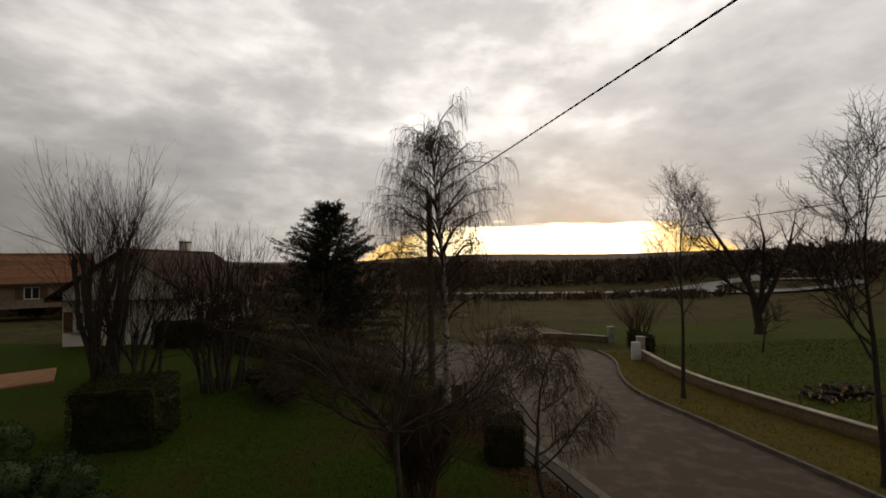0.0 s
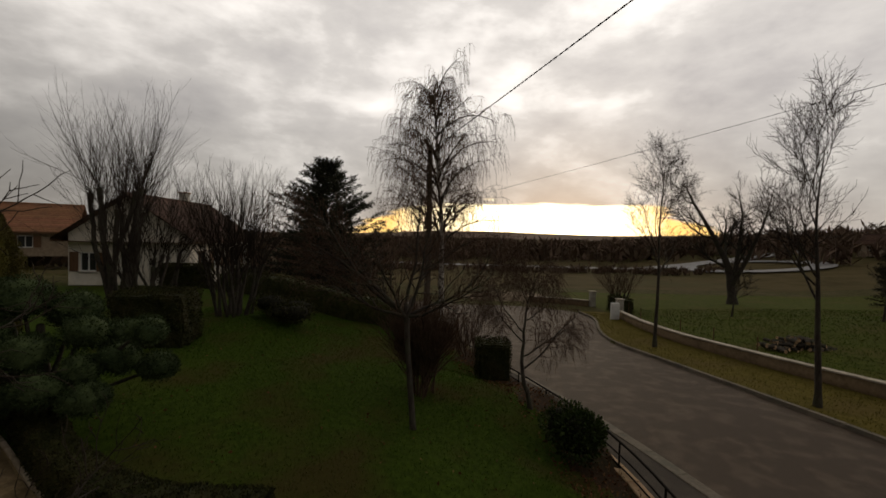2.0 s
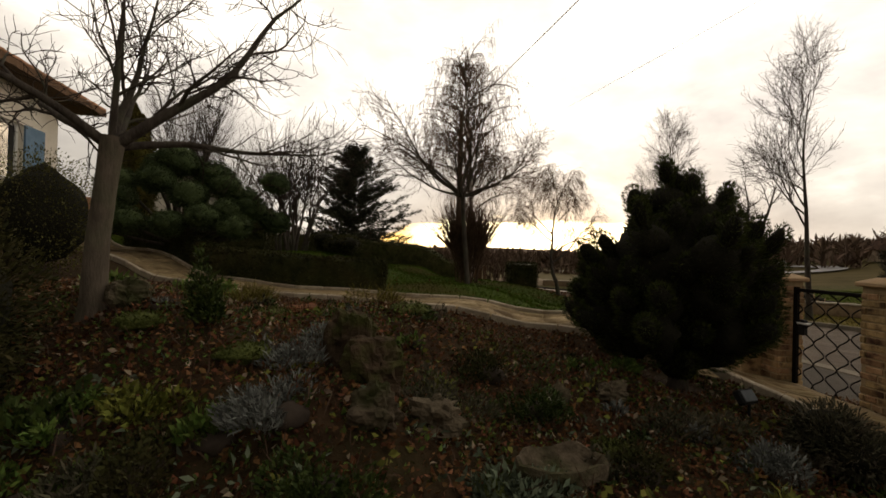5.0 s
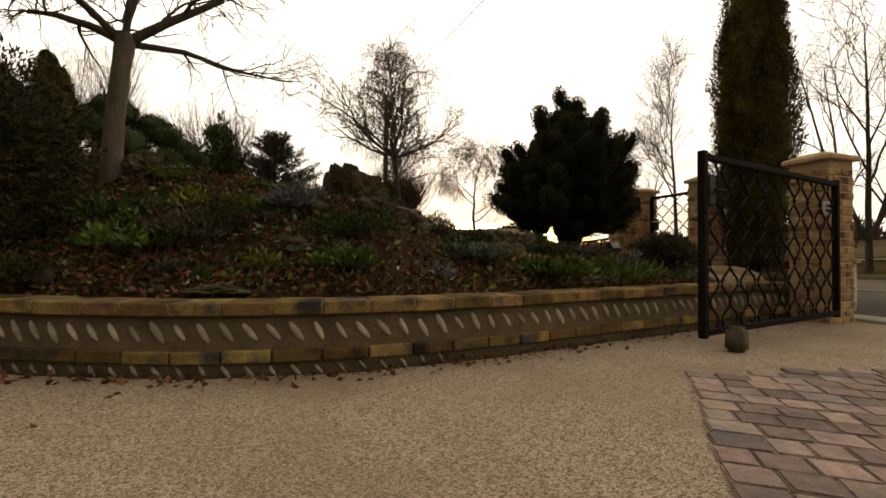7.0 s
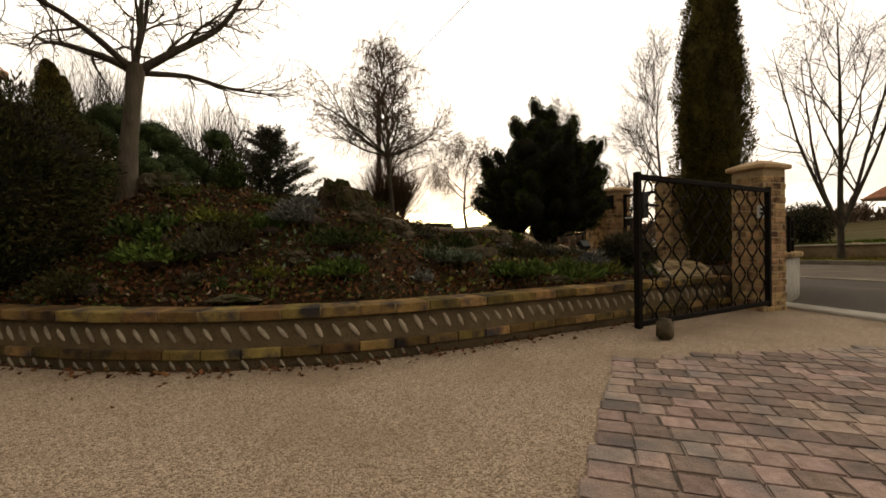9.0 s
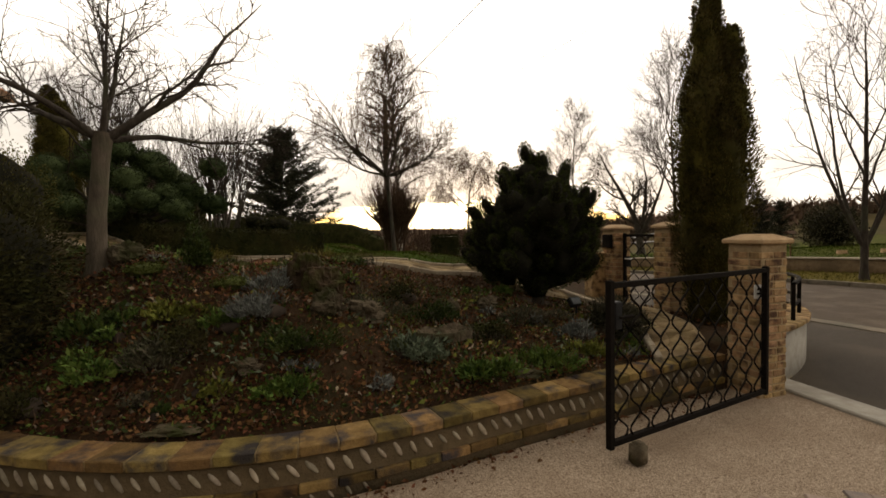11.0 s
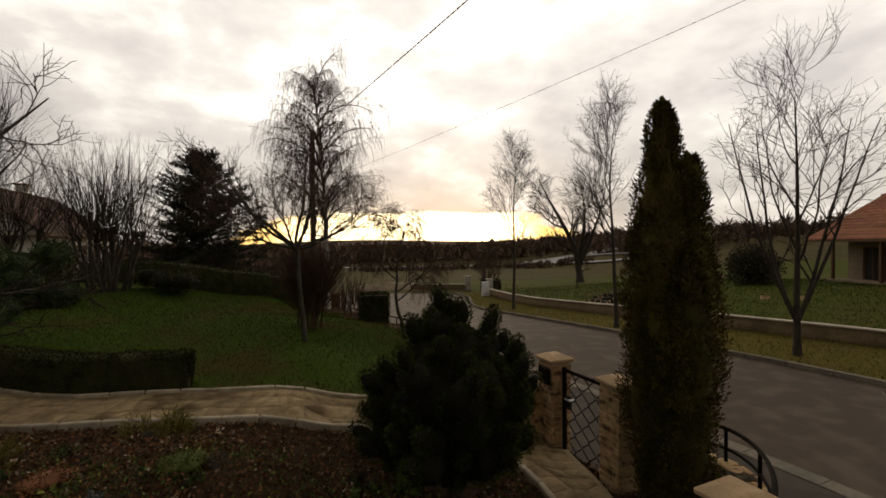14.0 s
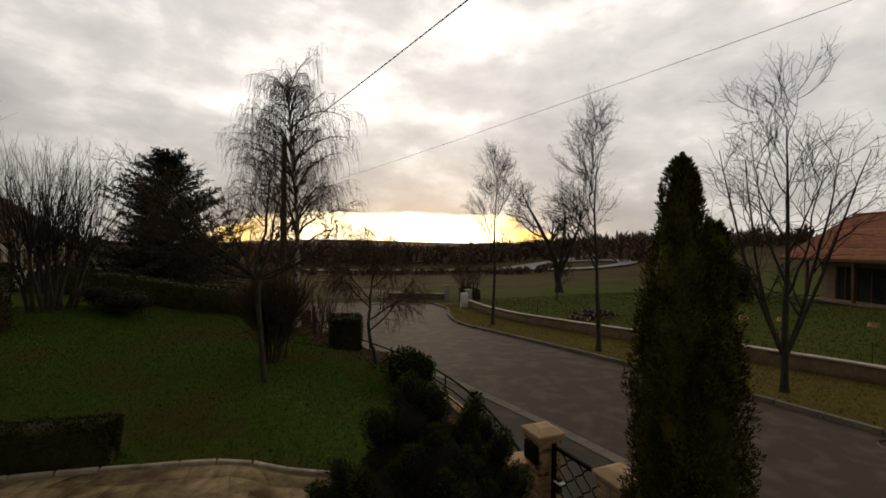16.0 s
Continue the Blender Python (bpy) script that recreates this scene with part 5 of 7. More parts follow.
stems("dense brown twiggy shrub round the foot of the birch", (-0.52, 8.6, gz(-0.52, 8.6)), 2.3, 26, 0.16, 54, 0.40, 0.022, 16, knob=0.42, twig=M_TWIGRED, bark=M_TWIGRED)
stems("low brown twiggy shrub beside the street fence", (1.0, 13.6, gz(1.0, 13.6)), 1.8, 7, 0.5, 55, 0.3, 0.018, 8, knob=0.25, twig=M_TWIGRED, bark=M_TWIGRED)
bare_tree("crooked bare fruit tree leaning beside the street fence", (2.0, 8.5, gz(2.0, 8.5)), 3.5, 0.06, 15, None, M_TWIGRED, 0.3, 9, 55, 0.75, 1.3, name="fruit_tree", crook=0.13, twig_r=0.004, limb_len=0.48)
# -- street trees on the verge
for x, y, h, r, sd, lb in ((10.5, 19.2, 9.2, 0.095, 21, "slender bare ash on the grass verge"), (10.95, 10.9, 8.2, 0.095, 22, "bare linden with twiggy crown on the verge"), (12.2, 5.1, 7.7, 0.095, 29, "bare street tree forking low on the verge")):
    bare_tree(lb, (x, y, road_z(y) + 0.05), h, r, sd, M_BARK, M_TWIG, 0.36 if sd != 29 else 0.30, 9 if sd != 29 else 8, 33 if sd != 29 else 30, 0.0, 1.05 if sd != 29 else 0.85, name="street_tree", group="verge trees", limb_len=0.41 if sd != 29 else 0.50, twig_r=0.006, forks=1 if sd != 29 else 5, crook=0.025)
bare_tree("wide old forked tree standing in the meadow", (26.2, 36.0, gz(26.2, 36.0) - 0.1), 12.5, 0.38, 31, M_BARK, M_TWIG, 0.24, 8, 52, 0.0, 1.0, name="meadow_tree", forks=3, crook=0.10, limb_len=0.42, twig_r=0.012)
bare_tree("small bare orchard tree in the meadow", (20.5, 28.0, gz(20.5, 28)), 3.2, 0.07, 32, None, M_TWIG, 0.35, 7, 50, 0.0, 0.8, name="orchard_tree", group="orchard trees", twig_r=0.008)
bare_tree("small bare orchard tree in the meadow", (27.5, 24.5, gz(27.5, 24.5)), 4.0, 0.08, 33, None, M_TWIG, 0.35, 7, 45, 0.0, 0.8, name="orchard_tree", group="orchard trees", twig_r=0.008)
stems("pollarded willow with upright brown shoots by the field gate", (14.9, 33.2, road_z(33.2)), 4.6, 7, 0.5, 41, 0.3, 0.09, 14, "pollard_willow", "willow", 0.3, twig=M_TWIGRED)
# -- shrubs behind the lawn
stems("large coppiced shrub with knobbed stems and long bare shoots", (-12.5, 16.0, gz(-12.5, 16.0)), 8.0, 10, 0.22, 51, 0.5, 0.12, 17, knob=0.54)
stems("tall coppiced hazel with many bare upright stems", (-7.2, 14.0, gz(-7.2, 14.0) - 0.05), 5.2, 16, 0.30, 52, 0.6, 0.06, 13, knob=0.36)
stems("thin coppiced shrub with bare shoots beside the hazel", (-10.4, 14.6, gz(-10.4, 14.6) - 0.05), 5.2, 10, 0.4, 53, 0.6, 0.07, 11, knob=0.4)
fir("dark broad fir tree behind the garden hedge", (-8.0, 30.2, 0.2), 9.8, 5.5, 61)
niwaki("cloud-pruned dark juniper with rounded pads beside the lawn", (-6.5, 5.75, gz(-6.5, 5.75) - 0.05), 71,
       [(-1.3, -0.3, 1.50, 0.40), (-0.75, 0.2, 1.85, 0.44), (-0.15, -0.15, 1.95, 0.44), (0.40, 0.2, 1.72, 0.42), (0.85, -0.2, 1.45, 0.38), (-0.35, -0.6, 1.50, 0.38), (-0.95, -0.75, 1.12, 0.36), (0.35, -0.65, 1.22, 0.38), (0.95, 0.4, 1.25, 0.38), (1.3, -0.1, 1.02, 0.36), (1.65, 0.3, 0.78, 0.34), (1.9, -0.35, 1.52, 0.30), (1.3, -0.75, 0.62, 0.34), (0.75, -0.95, 0.78, 0.34), (0.2, -1.1, 0.62, 0.34), (-0.5, -1.1, 0.66, 0.34), (-1.1, -1.0, 0.55, 0.32), (1.0, -0.5, 0.95, 0.32)])
mugo("dense dark mountain pine beside the garden path", (0.97, 0.76, gz(0.97, 0.76) - 0.02), 0.95, 2.08, 81)
thuja("tall narrow cypress with brownish green sprays beside the pillar", (2.98, 0.0, 0.30), 4.30, 0.385, 91, 0.0)

# -- hedges
HEDGE = [(-2.15, 3.60), (-3.1, 3.58), (-4.0, 3.76), (-5.0, 4.36), (-6.2, 5.3), (-7.2, 5.95), (-8.0, 6.35)]


def hedge_run(line, width, height, seed, label, count, material, name="clipped_hedge", leaf=0.03):
    """A clipped hedge that follows a line."""
    rng = np.random.default_rng(seed)
    p = resample(smooth_line(line), 0.12)
    n = len(p)
    t = np.gradient(p, axis=0); t /= np.linalg.norm(t, axis=1)[:, None]
    nr = np.stack([-t[:, 1], t[:, 0]], 1)
    zg = ground_z(p[:, 0], p[:, 1])
    prof = np.array([(-0.5, 0.0), (-0.52, 0.5), (-0.48, 0.93), (-0.38, 1.0), (0, 1.01), (0.38, 1.0), (0.48, 0.93), (0.52, 0.5), (0.5, 0.0)])
    k = len(prof)
    V = np.empty((n, k, 3))
    for j, (a, b) in enumerate(prof):
        V[:, j, :2] = p + nr * (a * width * 0.94)
        V[:, j, 2] = zg - 0.05 + b * height
    V += rng.normal(size=V.shape) * 0.014
    i, j = np.meshgrid(np.arange(n - 1), np.arange(k - 1), indexing="ij")
    F = np.stack([i * k + j, i * k + j + 1, (i + 1) * k + j + 1, (i + 1) * k + j], -1).reshape(-1, 4)
    ends = [[0, a, a + 1, a + 1] for a in range(1, k - 1)] + [[(n - 1) * k, (n - 1) * k + a + 1, (n - 1) * k + a, (n - 1) * k + a] for a in range(1, k - 1)]
    root = thing(name, label, "hedge", at=(float(p[0, 0]), float(p[0, 1]), float(zg[0])))
    sh = Vector(root.location)
    flat = V.reshape(-1, 3) - np.array(sh)
    tris = np.concatenate([F[:, [0, 1, 2]], F[:, [0, 2, 3]], np.array(ends)[:, :3]])
    o = part("inner_foliage", fast_mesh("inner_foliage", flat, tris, material, True), None); o.parent = root
    fi, fj = rng.uniform(0, n - 1.001, count), rng.uniform(0, k - 1.001, count)
    endn = count // 14
    fi[:endn] = 0; fi[endn:2 * endn] = n - 1.001
    a, b = fi.astype(int), fj.astype(int)
    u, w = (fi - a)[:, None], (fj - b)[:, None]
    P = (V[a, b] * (1 - u) * (1 - w) + V[a + 1, b] * u * (1 - w) + V[a, b + 1] * (1 - u) * w + V[a + 1, b + 1] * u * w)
    mid = np.concatenate([p[a], (zg[a] + height * 0.5)[:, None]], 1)
    P[:2 * endn] = mid[:2 * endn] + (P[:2 * endn] - mid[:2 * endn]) * rng.uniform(0, 1, 2 * endn)[:, None]
    D = P - mid
    D /= np.linalg.norm(D, axis=1)[:, None] + 1e-6
    s = Soup()
    blades(s, P - np.array(sh) + D * rng.uniform(-0.01, 0.03, count)[:, None], D + rng.normal(size=P.shape) * 0.65 + np.array((0, 0, 0.3)), leaf, leaf * 0.55, rng)
    o = part("foliage", s.mesh("foliage", material), None); o.parent = root
    return root


hedge_run(HEDGE, 0.48, 0.56, 101, "low clipped box hedge following the garden path", 26000, M_BOX, leaf=0.036)
hedge_run([(-0.3, 14.6), (-2.0, 15.4), (-4.5, 16.8), (-7.5, 19.0), (-12, 22.6)], 0.85, 0.98, 102, "dark clipped hedge along the back of the lawn", 14000, M_BOX, leaf=0.06)
leafy_block("clipped square evergreen bush beside the street fence", (1.55, 11.6, gz(1.55, 11.6)), (0.95, 0.95, 1.12), 103, M_BOX, 5000, 0.045, "square_bush", "bush")
leafy_ball("rounded glossy laurel bush beside the street fence", (2.5, 6.75, gz(2.5, 6.75)), 0.66, 104, M_LAUREL, 5200, 0.075, 0.86, name="laurel_bush", category="bush", lumps=4, spread=0.45)
leafy_block("large dark clipped evergreen block behind the cloud-pruned juniper", (-7.5, 10.3, gz(-7.5, 10.3) - 0.03), (1.7, 1.5, 1.4), 105, M_BOX, 9000, 0.055, "clipped_block", "bush", 12, 0.10)
leafy_block("dark clipped hedge in front of the neighbour's house", (-13.6, 22.6, gz(-13.6, 22.6) - 0.05), (2.5, 0.8, 1.35), 125, M_BOX, 4000, 0.10, "house_hedge", "hedge", 8, 0.12)
leafy_ball("spreading dark juniper at the end of the lawn", (-4.9, 13.6, gz(-4.9, 13.6)), 0.9, 106, M_BOX, 4200, 0.07, 0.55, lumps=5, spread=1.1)
leafy_ball("big dark juniper overhanging the retaining wall", (-4.6, -0.82, 0.20), 0.86, 107, M_BOX, 80000, 0.055, 1.1, lumps=9, spread=0.62, aspect=0.3)
leafy_ball("round clipped golden green topiary beside the house path", (-6.4, 2.3, gz(-6.4, 2.3)), 0.62, 108, M_GOLDEN, 6000, 0.035, 1.35)
thuja("dark slender conifer column close to the house", (-8.75, 7.15, gz(-8.75, 7.15)), 3.35, 0.45, 109)
leafy_ball("round brown beech bush in the garden across the street", (27.6, 18.4, gz(27.6, 18.4)), 1.5, 110, M_HEATH, 5000, 0.16, 0.95, name="beech_bush")
leafy_ball("dark round bush beside the house across the street", (24.5, 6.0, gz(24.5, 6)), 1.2, 111, M_BOX, 3000, 0.1, 1.0, name="round_bush")
leafy_ball("dense shrub of brown twigs beside the lamp", (1.36, -0.34, gz(1.36, -0.34) - 0.05), 0.34, 112, M_HEATH, 6000, 0.055, 0.62, lumps=5, name="cotoneaster", aspect=0.22)

leafy_ball("dark evergreen shrub behind the back hedge", (-5.5, 24.0, gz(-5.5, 24)), 1.5, 121, M_BOX, 3000, 0.13, 0.75, lumps=5, spread=1.0, name="dark_shrub")
leafy_ball("dark evergreen shrub in the neighbour's garden", (-12.5, 27.0, gz(-12.5, 27)), 1.5, 122, M_BOX, 3000, 0.13, 0.8, lumps=5, spread=1.0, name="dark_shrub")
stems("bare brown shrub behind the back hedge", (-3.2, 21.5, gz(-3.2, 21.5)), 3.2, 10, 0.5, 56, 0.5, 0.03, 10, knob=0.25, twig=M_TWIGRED)
stems("bare brown shrub beside the fir tree", (-6.8, 28.5, gz(-6.8, 28.5)), 3.6, 11, 0.5, 57, 0.6, 0.035, 10, knob=0.25)
# -- distant conifers right of the street
fir("slim dark conifer in a far garden", (39.9, 35.4, gz(39.9, 35.4)), 6.1, 1.5, 62, "far_conifer")
fir("slim dark conifer in a far garden", (42.6, 35.8, gz(42.6, 35.8)), 5.6, 1.6, 63, "far_conifer")

# ---- pole and cables ----
pole = thing("utility_pole", "weathered wooden utility pole carrying two cables", "utility pole", at=(-0.48, 16.1, 0.1))
s = Soup(); s.tube([(0, 0, -0.4), (0, 0, 4), (0, 0, 8.05)], [0.135, 0.12, 0.10], 12, True)
o = part("shaft", s.mesh("shaft", M_POLE, True), None); o.parent = pole
o = part("bracket", box_bm(0.10, 0.34, 0.07, 0.01, (0, -0.05, 7.75)), M_IRON, None); o.parent = pole
o = part("junction_box", box_bm(0.16, 0.12, 0.22, 0.01, (0.0, -0.18, 5.5)), M_LAMPBODY, None); o.parent = pole


def cable(label, a, b, r, sag, twist=False):
    t = np.linspace(0, 1, 60)
    P = np.array(a)[None] * (1 - t)[:, None] + np.array(b)[None] * t[:, None]
    P[:, 2] -= sag * 4 * t * (1 - t)
    s = Soup()
    if twist:
        for ph in (0, np.pi):
            tt = np.linspace(0, 1, 900)
            Q = np.stack([np.interp(tt, t, P[:, k]) for k in range(3)], 1)
            Q[:, 0] += r * 0.5 * np.cos(tt * 420 + ph); Q[:, 2] += r * 0.5 * np.sin(tt * 420 + ph)
            s.tube(Q, np.full(900, r * 0.8), 4)
    else:
        s.tube(P, np.full(60, r), 5)
    o = new("overhead_cable", s.mesh("overhead_cable", M_CABLE, True))
    return tagged(o, label, "cable")


cable("black twisted overhead cable hung from the utility pole", (-0.48, 16.0, 7.95), (6.6, -8.8, 8.7), 0.013, 0.08, True)
cable("thin overhead telephone cable hung from the utility pole", (-0.48, 16.0, 5.75), (9.8, -11.0, 7.45), 0.0035, 0.25)


# ---- houses ----
def wall_box(root, w, d, h, material, openings, gable=0.0):
    """Four walls of a house in its own axes (front towards -y). openings: side, centre, bottom, width, height."""
    bm = bmesh.new()
    t = 0.25
    def wall_panel(length, side, ops):
        xs = sorted({-length / 2, length / 2, *[o[1] - o[3] / 2 for o in ops], *[o[1] + o[3] / 2 for o in ops]})
        zs = sorted({0.0, h, *[o[2] for o in ops], *[o[2] + o[4] for o in ops]})
        for xa, xb in zip(xs[:-1], xs[1:]):
            for za, zb in zip(zs[:-1], zs[1:]):
                cx, cz = (xa + xb) / 2, (za + zb) / 2
                if any(abs(cx - o[1]) < o[3] / 2 and o[2] < cz < o[2] + o[4] for o in ops):
                    continue
                if side == "front":
                    box_bm(xb - xa, t, zb - za, 0, (cx, -d / 2 + t / 2, za), bm)
                elif side == "back":
                    box_bm(xb - xa, t, zb - za, 0, (cx, d / 2 - t / 2, za), bm)
                elif side == "left":
                    box_bm(t, xb - xa, zb - za, 0, (-w / 2 + t / 2, cx, za), bm)
                else:
                    box_bm(t, xb - xa, zb - za, 0, (w / 2 - t / 2, cx, za), bm)
    for side, length in (("front", w), ("back", w), ("left", d - 2 * t), ("right", d - 2 * t)):
        wall_panel(length, side, [o for o in openings if o[0] == side])
    if gable:
        for sx in (-1, 1):
            x0, x1 = sx * (w / 2 - t), sx * w / 2
            a = [bm.verts.new((x, y, z)) for x in (x0, x1) for y, z in ((-d / 2, h), (d / 2, h), (0, h + gable))]
            bm.faces.new((a[0], a[1], a[2])); bm.faces.new((a[3], a[5], a[4]))
            for i, j in ((0, 1), (1, 2), (2, 0)):
                bm.faces.new((a[i], a[i + 3], a[j + 3], a[j]))
    bmesh.ops.recalc_face_normals(bm, faces=bm.faces[:])
    o = part("wall", bm, material, None); o.parent = root


def opening_fill(root, side, c, z, ww, hh, w, d, kind, shutter=None):
    """Frame, pane and shutters of one opening."""
    rot = {"front": 0, "back": 180, "left": -90, "right": 90}[side]
    dist = d / 2 if side in ("front", "back") else w / 2
    sgn = 1 if side in ("front", "right") else -1
    base = Matrix.Rotation(radians(rot), 4, "Z") @ Matrix.Translation((c * sgn, -dist + 0.12, z))
    bm = bmesh.new()
    f = 0.07
    for sx, sz, x, zz in ((ww, f, 0, 0), (ww, f, 0, hh - f), (f, hh - 2 * f, -ww / 2 + f / 2, f), (f, hh - 2 * f, ww / 2 - f / 2, f), (f, hh - 2 * f, 0, f)):
        box_bm(sx, 0.06, sz, 0, (x, 0, zz), bm)
    win = part(kind, bm, M_PLASTIC if kind == "window" else M_WOOD, None); win.parent = root; win.matrix_basis = base
    pn = part("pane", box_bm(ww - 0.02, 0.012, hh - 0.02, 0, (0, 0.012, 0.01)), M_GLASS, None); pn.parent = win
    if kind == "window":
        sl = part("sill", box_bm(ww + 0.12, 0.2, 0.05, 0.006, (0, -0.12, -0.052)), M_CONCRETE, None); sl.parent = win
    if shutter:
        for sx in (-1, 1):
            bm = box_bm(ww / 2, 0.04, hh, 0.005, (sx * (ww * 0.75 + 0.02), -0.15, 0))
            sh = part("shutter", bm, shutter, None); sh.parent = win


def roof(root, w, d, h, rise, over, material, hip=0.0, name="roof"):
    """A two-sided or hipped roof with tile rows as stepped courses, fascia and ridge."""
    rows = 14
    W, D = w / 2 + over, d / 2 + over
    slope_drop = rise * over / (d / 2)
    e = h - slope_drop
    top = h + rise
    deck = bmesh.new()
    q = [(-W, -D, e), (W, -D, e), (W, D, e), (-W, D, e), (-(W - hip), 0, top), (W - hip, 0, top)]
    vs = [deck.verts.new(c) for c in q]
    for fcs in ((0, 1, 5, 4), (2, 3, 4, 5)) + (((1, 2, 5), (3, 0, 4)) if hip else ()):
        deck.faces.new([vs[k] for k in fcs])
    rf = part(name, deck, material, None); rf.parent = root
    for sg in (-1, 1):
        for r in range(rows):
            s = Soup()
            u0, u1 = r / rows, (r + 1) / rows + 0.02
            y0, y1 = sg * D * (1 - u0), sg * D * max(0.0, 1 - u1)
            z0, z1 = e + (rise + slope_drop) * u0 + 0.10, e + (rise + slope_drop) * min(1, u1) + 0.06
            xa, xb = W - hip * u0, W - hip * min(1, u1)
            nseg = max(2, int(2 * xa / 0.24))
            t = np.linspace(-1, 1, nseg + 1)
            wav = 0.030 * (np.arange(nseg + 1) % 2)
            A = np.stack([t * xa, np.full_like(t, y0), z0 + wav], 1)
            B = np.stack([t * xb, np.full_like(t, y1), z1 + wav], 1)
            V = np.concatenate([A, B, A - np.array((0, 0, 0.05))])
            i = np.arange(nseg)
            n = nseg + 1
            s.add(V, np.concatenate([np.stack([i, i + 1, n + i + 1, n + i], 1), np.stack([2 * n + i, 2 * n + i + 1, i + 1, i], 1)]))
            o = part("tile_course", s.mesh("tile_course", material), None); o.parent = rf
            if hip:
                x0, x1 = sg * (W - hip * u0), sg * (W - hip * min(1, u1))
                ya, yb = D * (1 - u0), D * max(0.0, 1 - u1)
                s = Soup()
                s.add([(x0, -ya, z0), (x0, ya, z0), (x1, yb, z1), (x1, -yb, z1), (x0, -ya, z0 - 0.05), (x0, ya, z0 - 0.05)], [[0, 1, 2, 3], [4, 5, 1, 0]])
                o = part("tile_course", s.mesh("tile_course", material), None); o.parent = rf
    bm = bmesh.new()
    for sg in (-1, 1):
        box_bm(2 * W, 0.03, 0.16, 0, (0, sg * (D - 0.02), h - slope_drop - 0.10), bm)
        box_bm(0.03, 2 * D, 0.14, 0, (sg * (W - 0.02), 0, h - slope_drop - 0.10), bm) if hip else None
    box_bm(2 * W - 0.06, 2 * D - 0.08, 0.03, 0, (0, 0, h - slope_drop - 0.09), bm)
    fa = part("fascia", bm, M_WOOD, None); fa.parent = root
    r = Soup(); r.tube([(-(W - hip), 0, h + rise + 0.10), (W - hip, 0, h + rise + 0.10)], [0.09, 0.09], 8, True)
    o = part("ridge", r.mesh("ridge", material, True), None); o.parent = root


def house(label, at, turn, w, d, h, rise, over, wall_m, roof_m, openings, hip=0.0, chimney=None, shutter=None, gable=True):
    root = thing("house", label, "house", at=at)
    wall_box(root, w, d, h, wall_m, openings, 0 if hip else rise)
    for o in openings:
        opening_fill(root, *o[:3], o[3], o[4], w, d, o[5], shutter if o[5] == "window" else None)
    roof(root, w, d, h, rise, over, roof_m, hip)
    if chimney:
        c = part("chimney", box_bm(0.55, 0.55, 1.5, 0.02, (chimney[0], chimney[1], h + rise - 0.7)), wall_m, None); c.parent = root
        c2 = part("chimney_cap", box_bm(0.7, 0.7, 0.08, 0.01, (chimney[0], chimney[1], h + rise + 0.802)), M_TILERED, None); c2.parent = root
    root.rotation_euler[2] = radians(turn)
    return root


# neighbour behind the garden, on the left
house("single-storey cream rendered house with brown tiled gable roof", (-17.9, 29.0, 1.20), 95, 10.5, 6.4, 3.05, 2.2, 0.55, M_WHITE, M_TILE,
      [("front", -3.6, 0.0, 1.1, 2.1, "door"), ("front", -1.4, 0.9, 1.2, 1.2, "window"), ("front", 1.6, 0.9, 1.2, 1.2, "window"), ("front", 4.0, 0.9, 0.9, 1.2, "window"), ("left", 2.2, 0.9, 0.9, 1.1, "window")], shutter=M_WOOD, chimney=(2.5, 0.6))
house("single-storey house with terracotta roof among the trees", (-45.0, 46.0, 1.5), 30, 11, 8.5, 2.8, 2.6, 0.6, M_TAN, M_TILEORANGE,
      [("front", -2.0, 0.9, 1.2, 1.2, "window"), ("front", 2.0, 0.9, 1.2, 1.2, "window")], shutter=M_WOOD, chimney=(-2, 0.5))
# the garden's own house
own = house("white house with orange tiled hip roof beside the garden path", (-14.3, 2.5, 2.28), 103, 10.0, 8.0, 3.62, 2.2, 0.75, M_WHITE, M_TILEORANGE,
            [("front", -3.4, 0.0, 1.1, 2.15, "door"), ("front", -0.8, 0.9, 1.4, 1.35, "window"), ("front", 3.0, 0.9, 1.4, 1.35, "window"), ("right", -2.0, 0.9, 1.2, 1.3, "window"), ("right", 2.0, 0.9, 1.2, 1.3, "window")], hip=4.2, shutter=M_BLUE)
o = part("plinth", box_bm(10.06, 8.06, 2.5, 0.02, (0, 0, -2.5)), M_CONCRETE, None); o.parent = own
# across the street
hr = house("red-roofed house with a deep timber porch across the street", (34.5, 9.0, gz(28, 10) - 0.05), -107, 12.5, 7.4, 3.45, 2.1, 1.55, M_TAN, M_TILERED,
           [("front", -4.7, 0.0, 1.1, 2.15, "door"), ("front", -3.1, 0.0, 1.8, 2.15, "door"), ("front", -0.6, 0.0, 1.9, 2.15, "door"), ("front", 3.2, 0.9, 1.3, 1.25, "window"), ("left", 0.0, 0.9, 1.2, 1.2, "window")], chimney=(-2.0, 0.8), shutter=M_WOOD)
for x in (-5.9, -2.8, 0.6, 4.6):
    o = part("porch_post", box_bm(0.16, 0.16, 2.50, 0.01, (x, -5.0, 0)), M_WOOD, None); o.parent = hr
o = part("porch_floor", box_bm(12.4, 1.5, 0.12, 0.01, (0, -4.45, -0.02)), M_TAN, None); o.parent = hr
house("small pale house far across the meadow", (92, 84, gz(92, 84)), -75, 7, 6, 2.6, 1.9, 0.4, M_BEIGE, M_TILE, [("front", -1.4, 0.9, 1.1, 1.2, "window"), ("front", 1.6, 0.0, 1.0, 2.1, "door")])
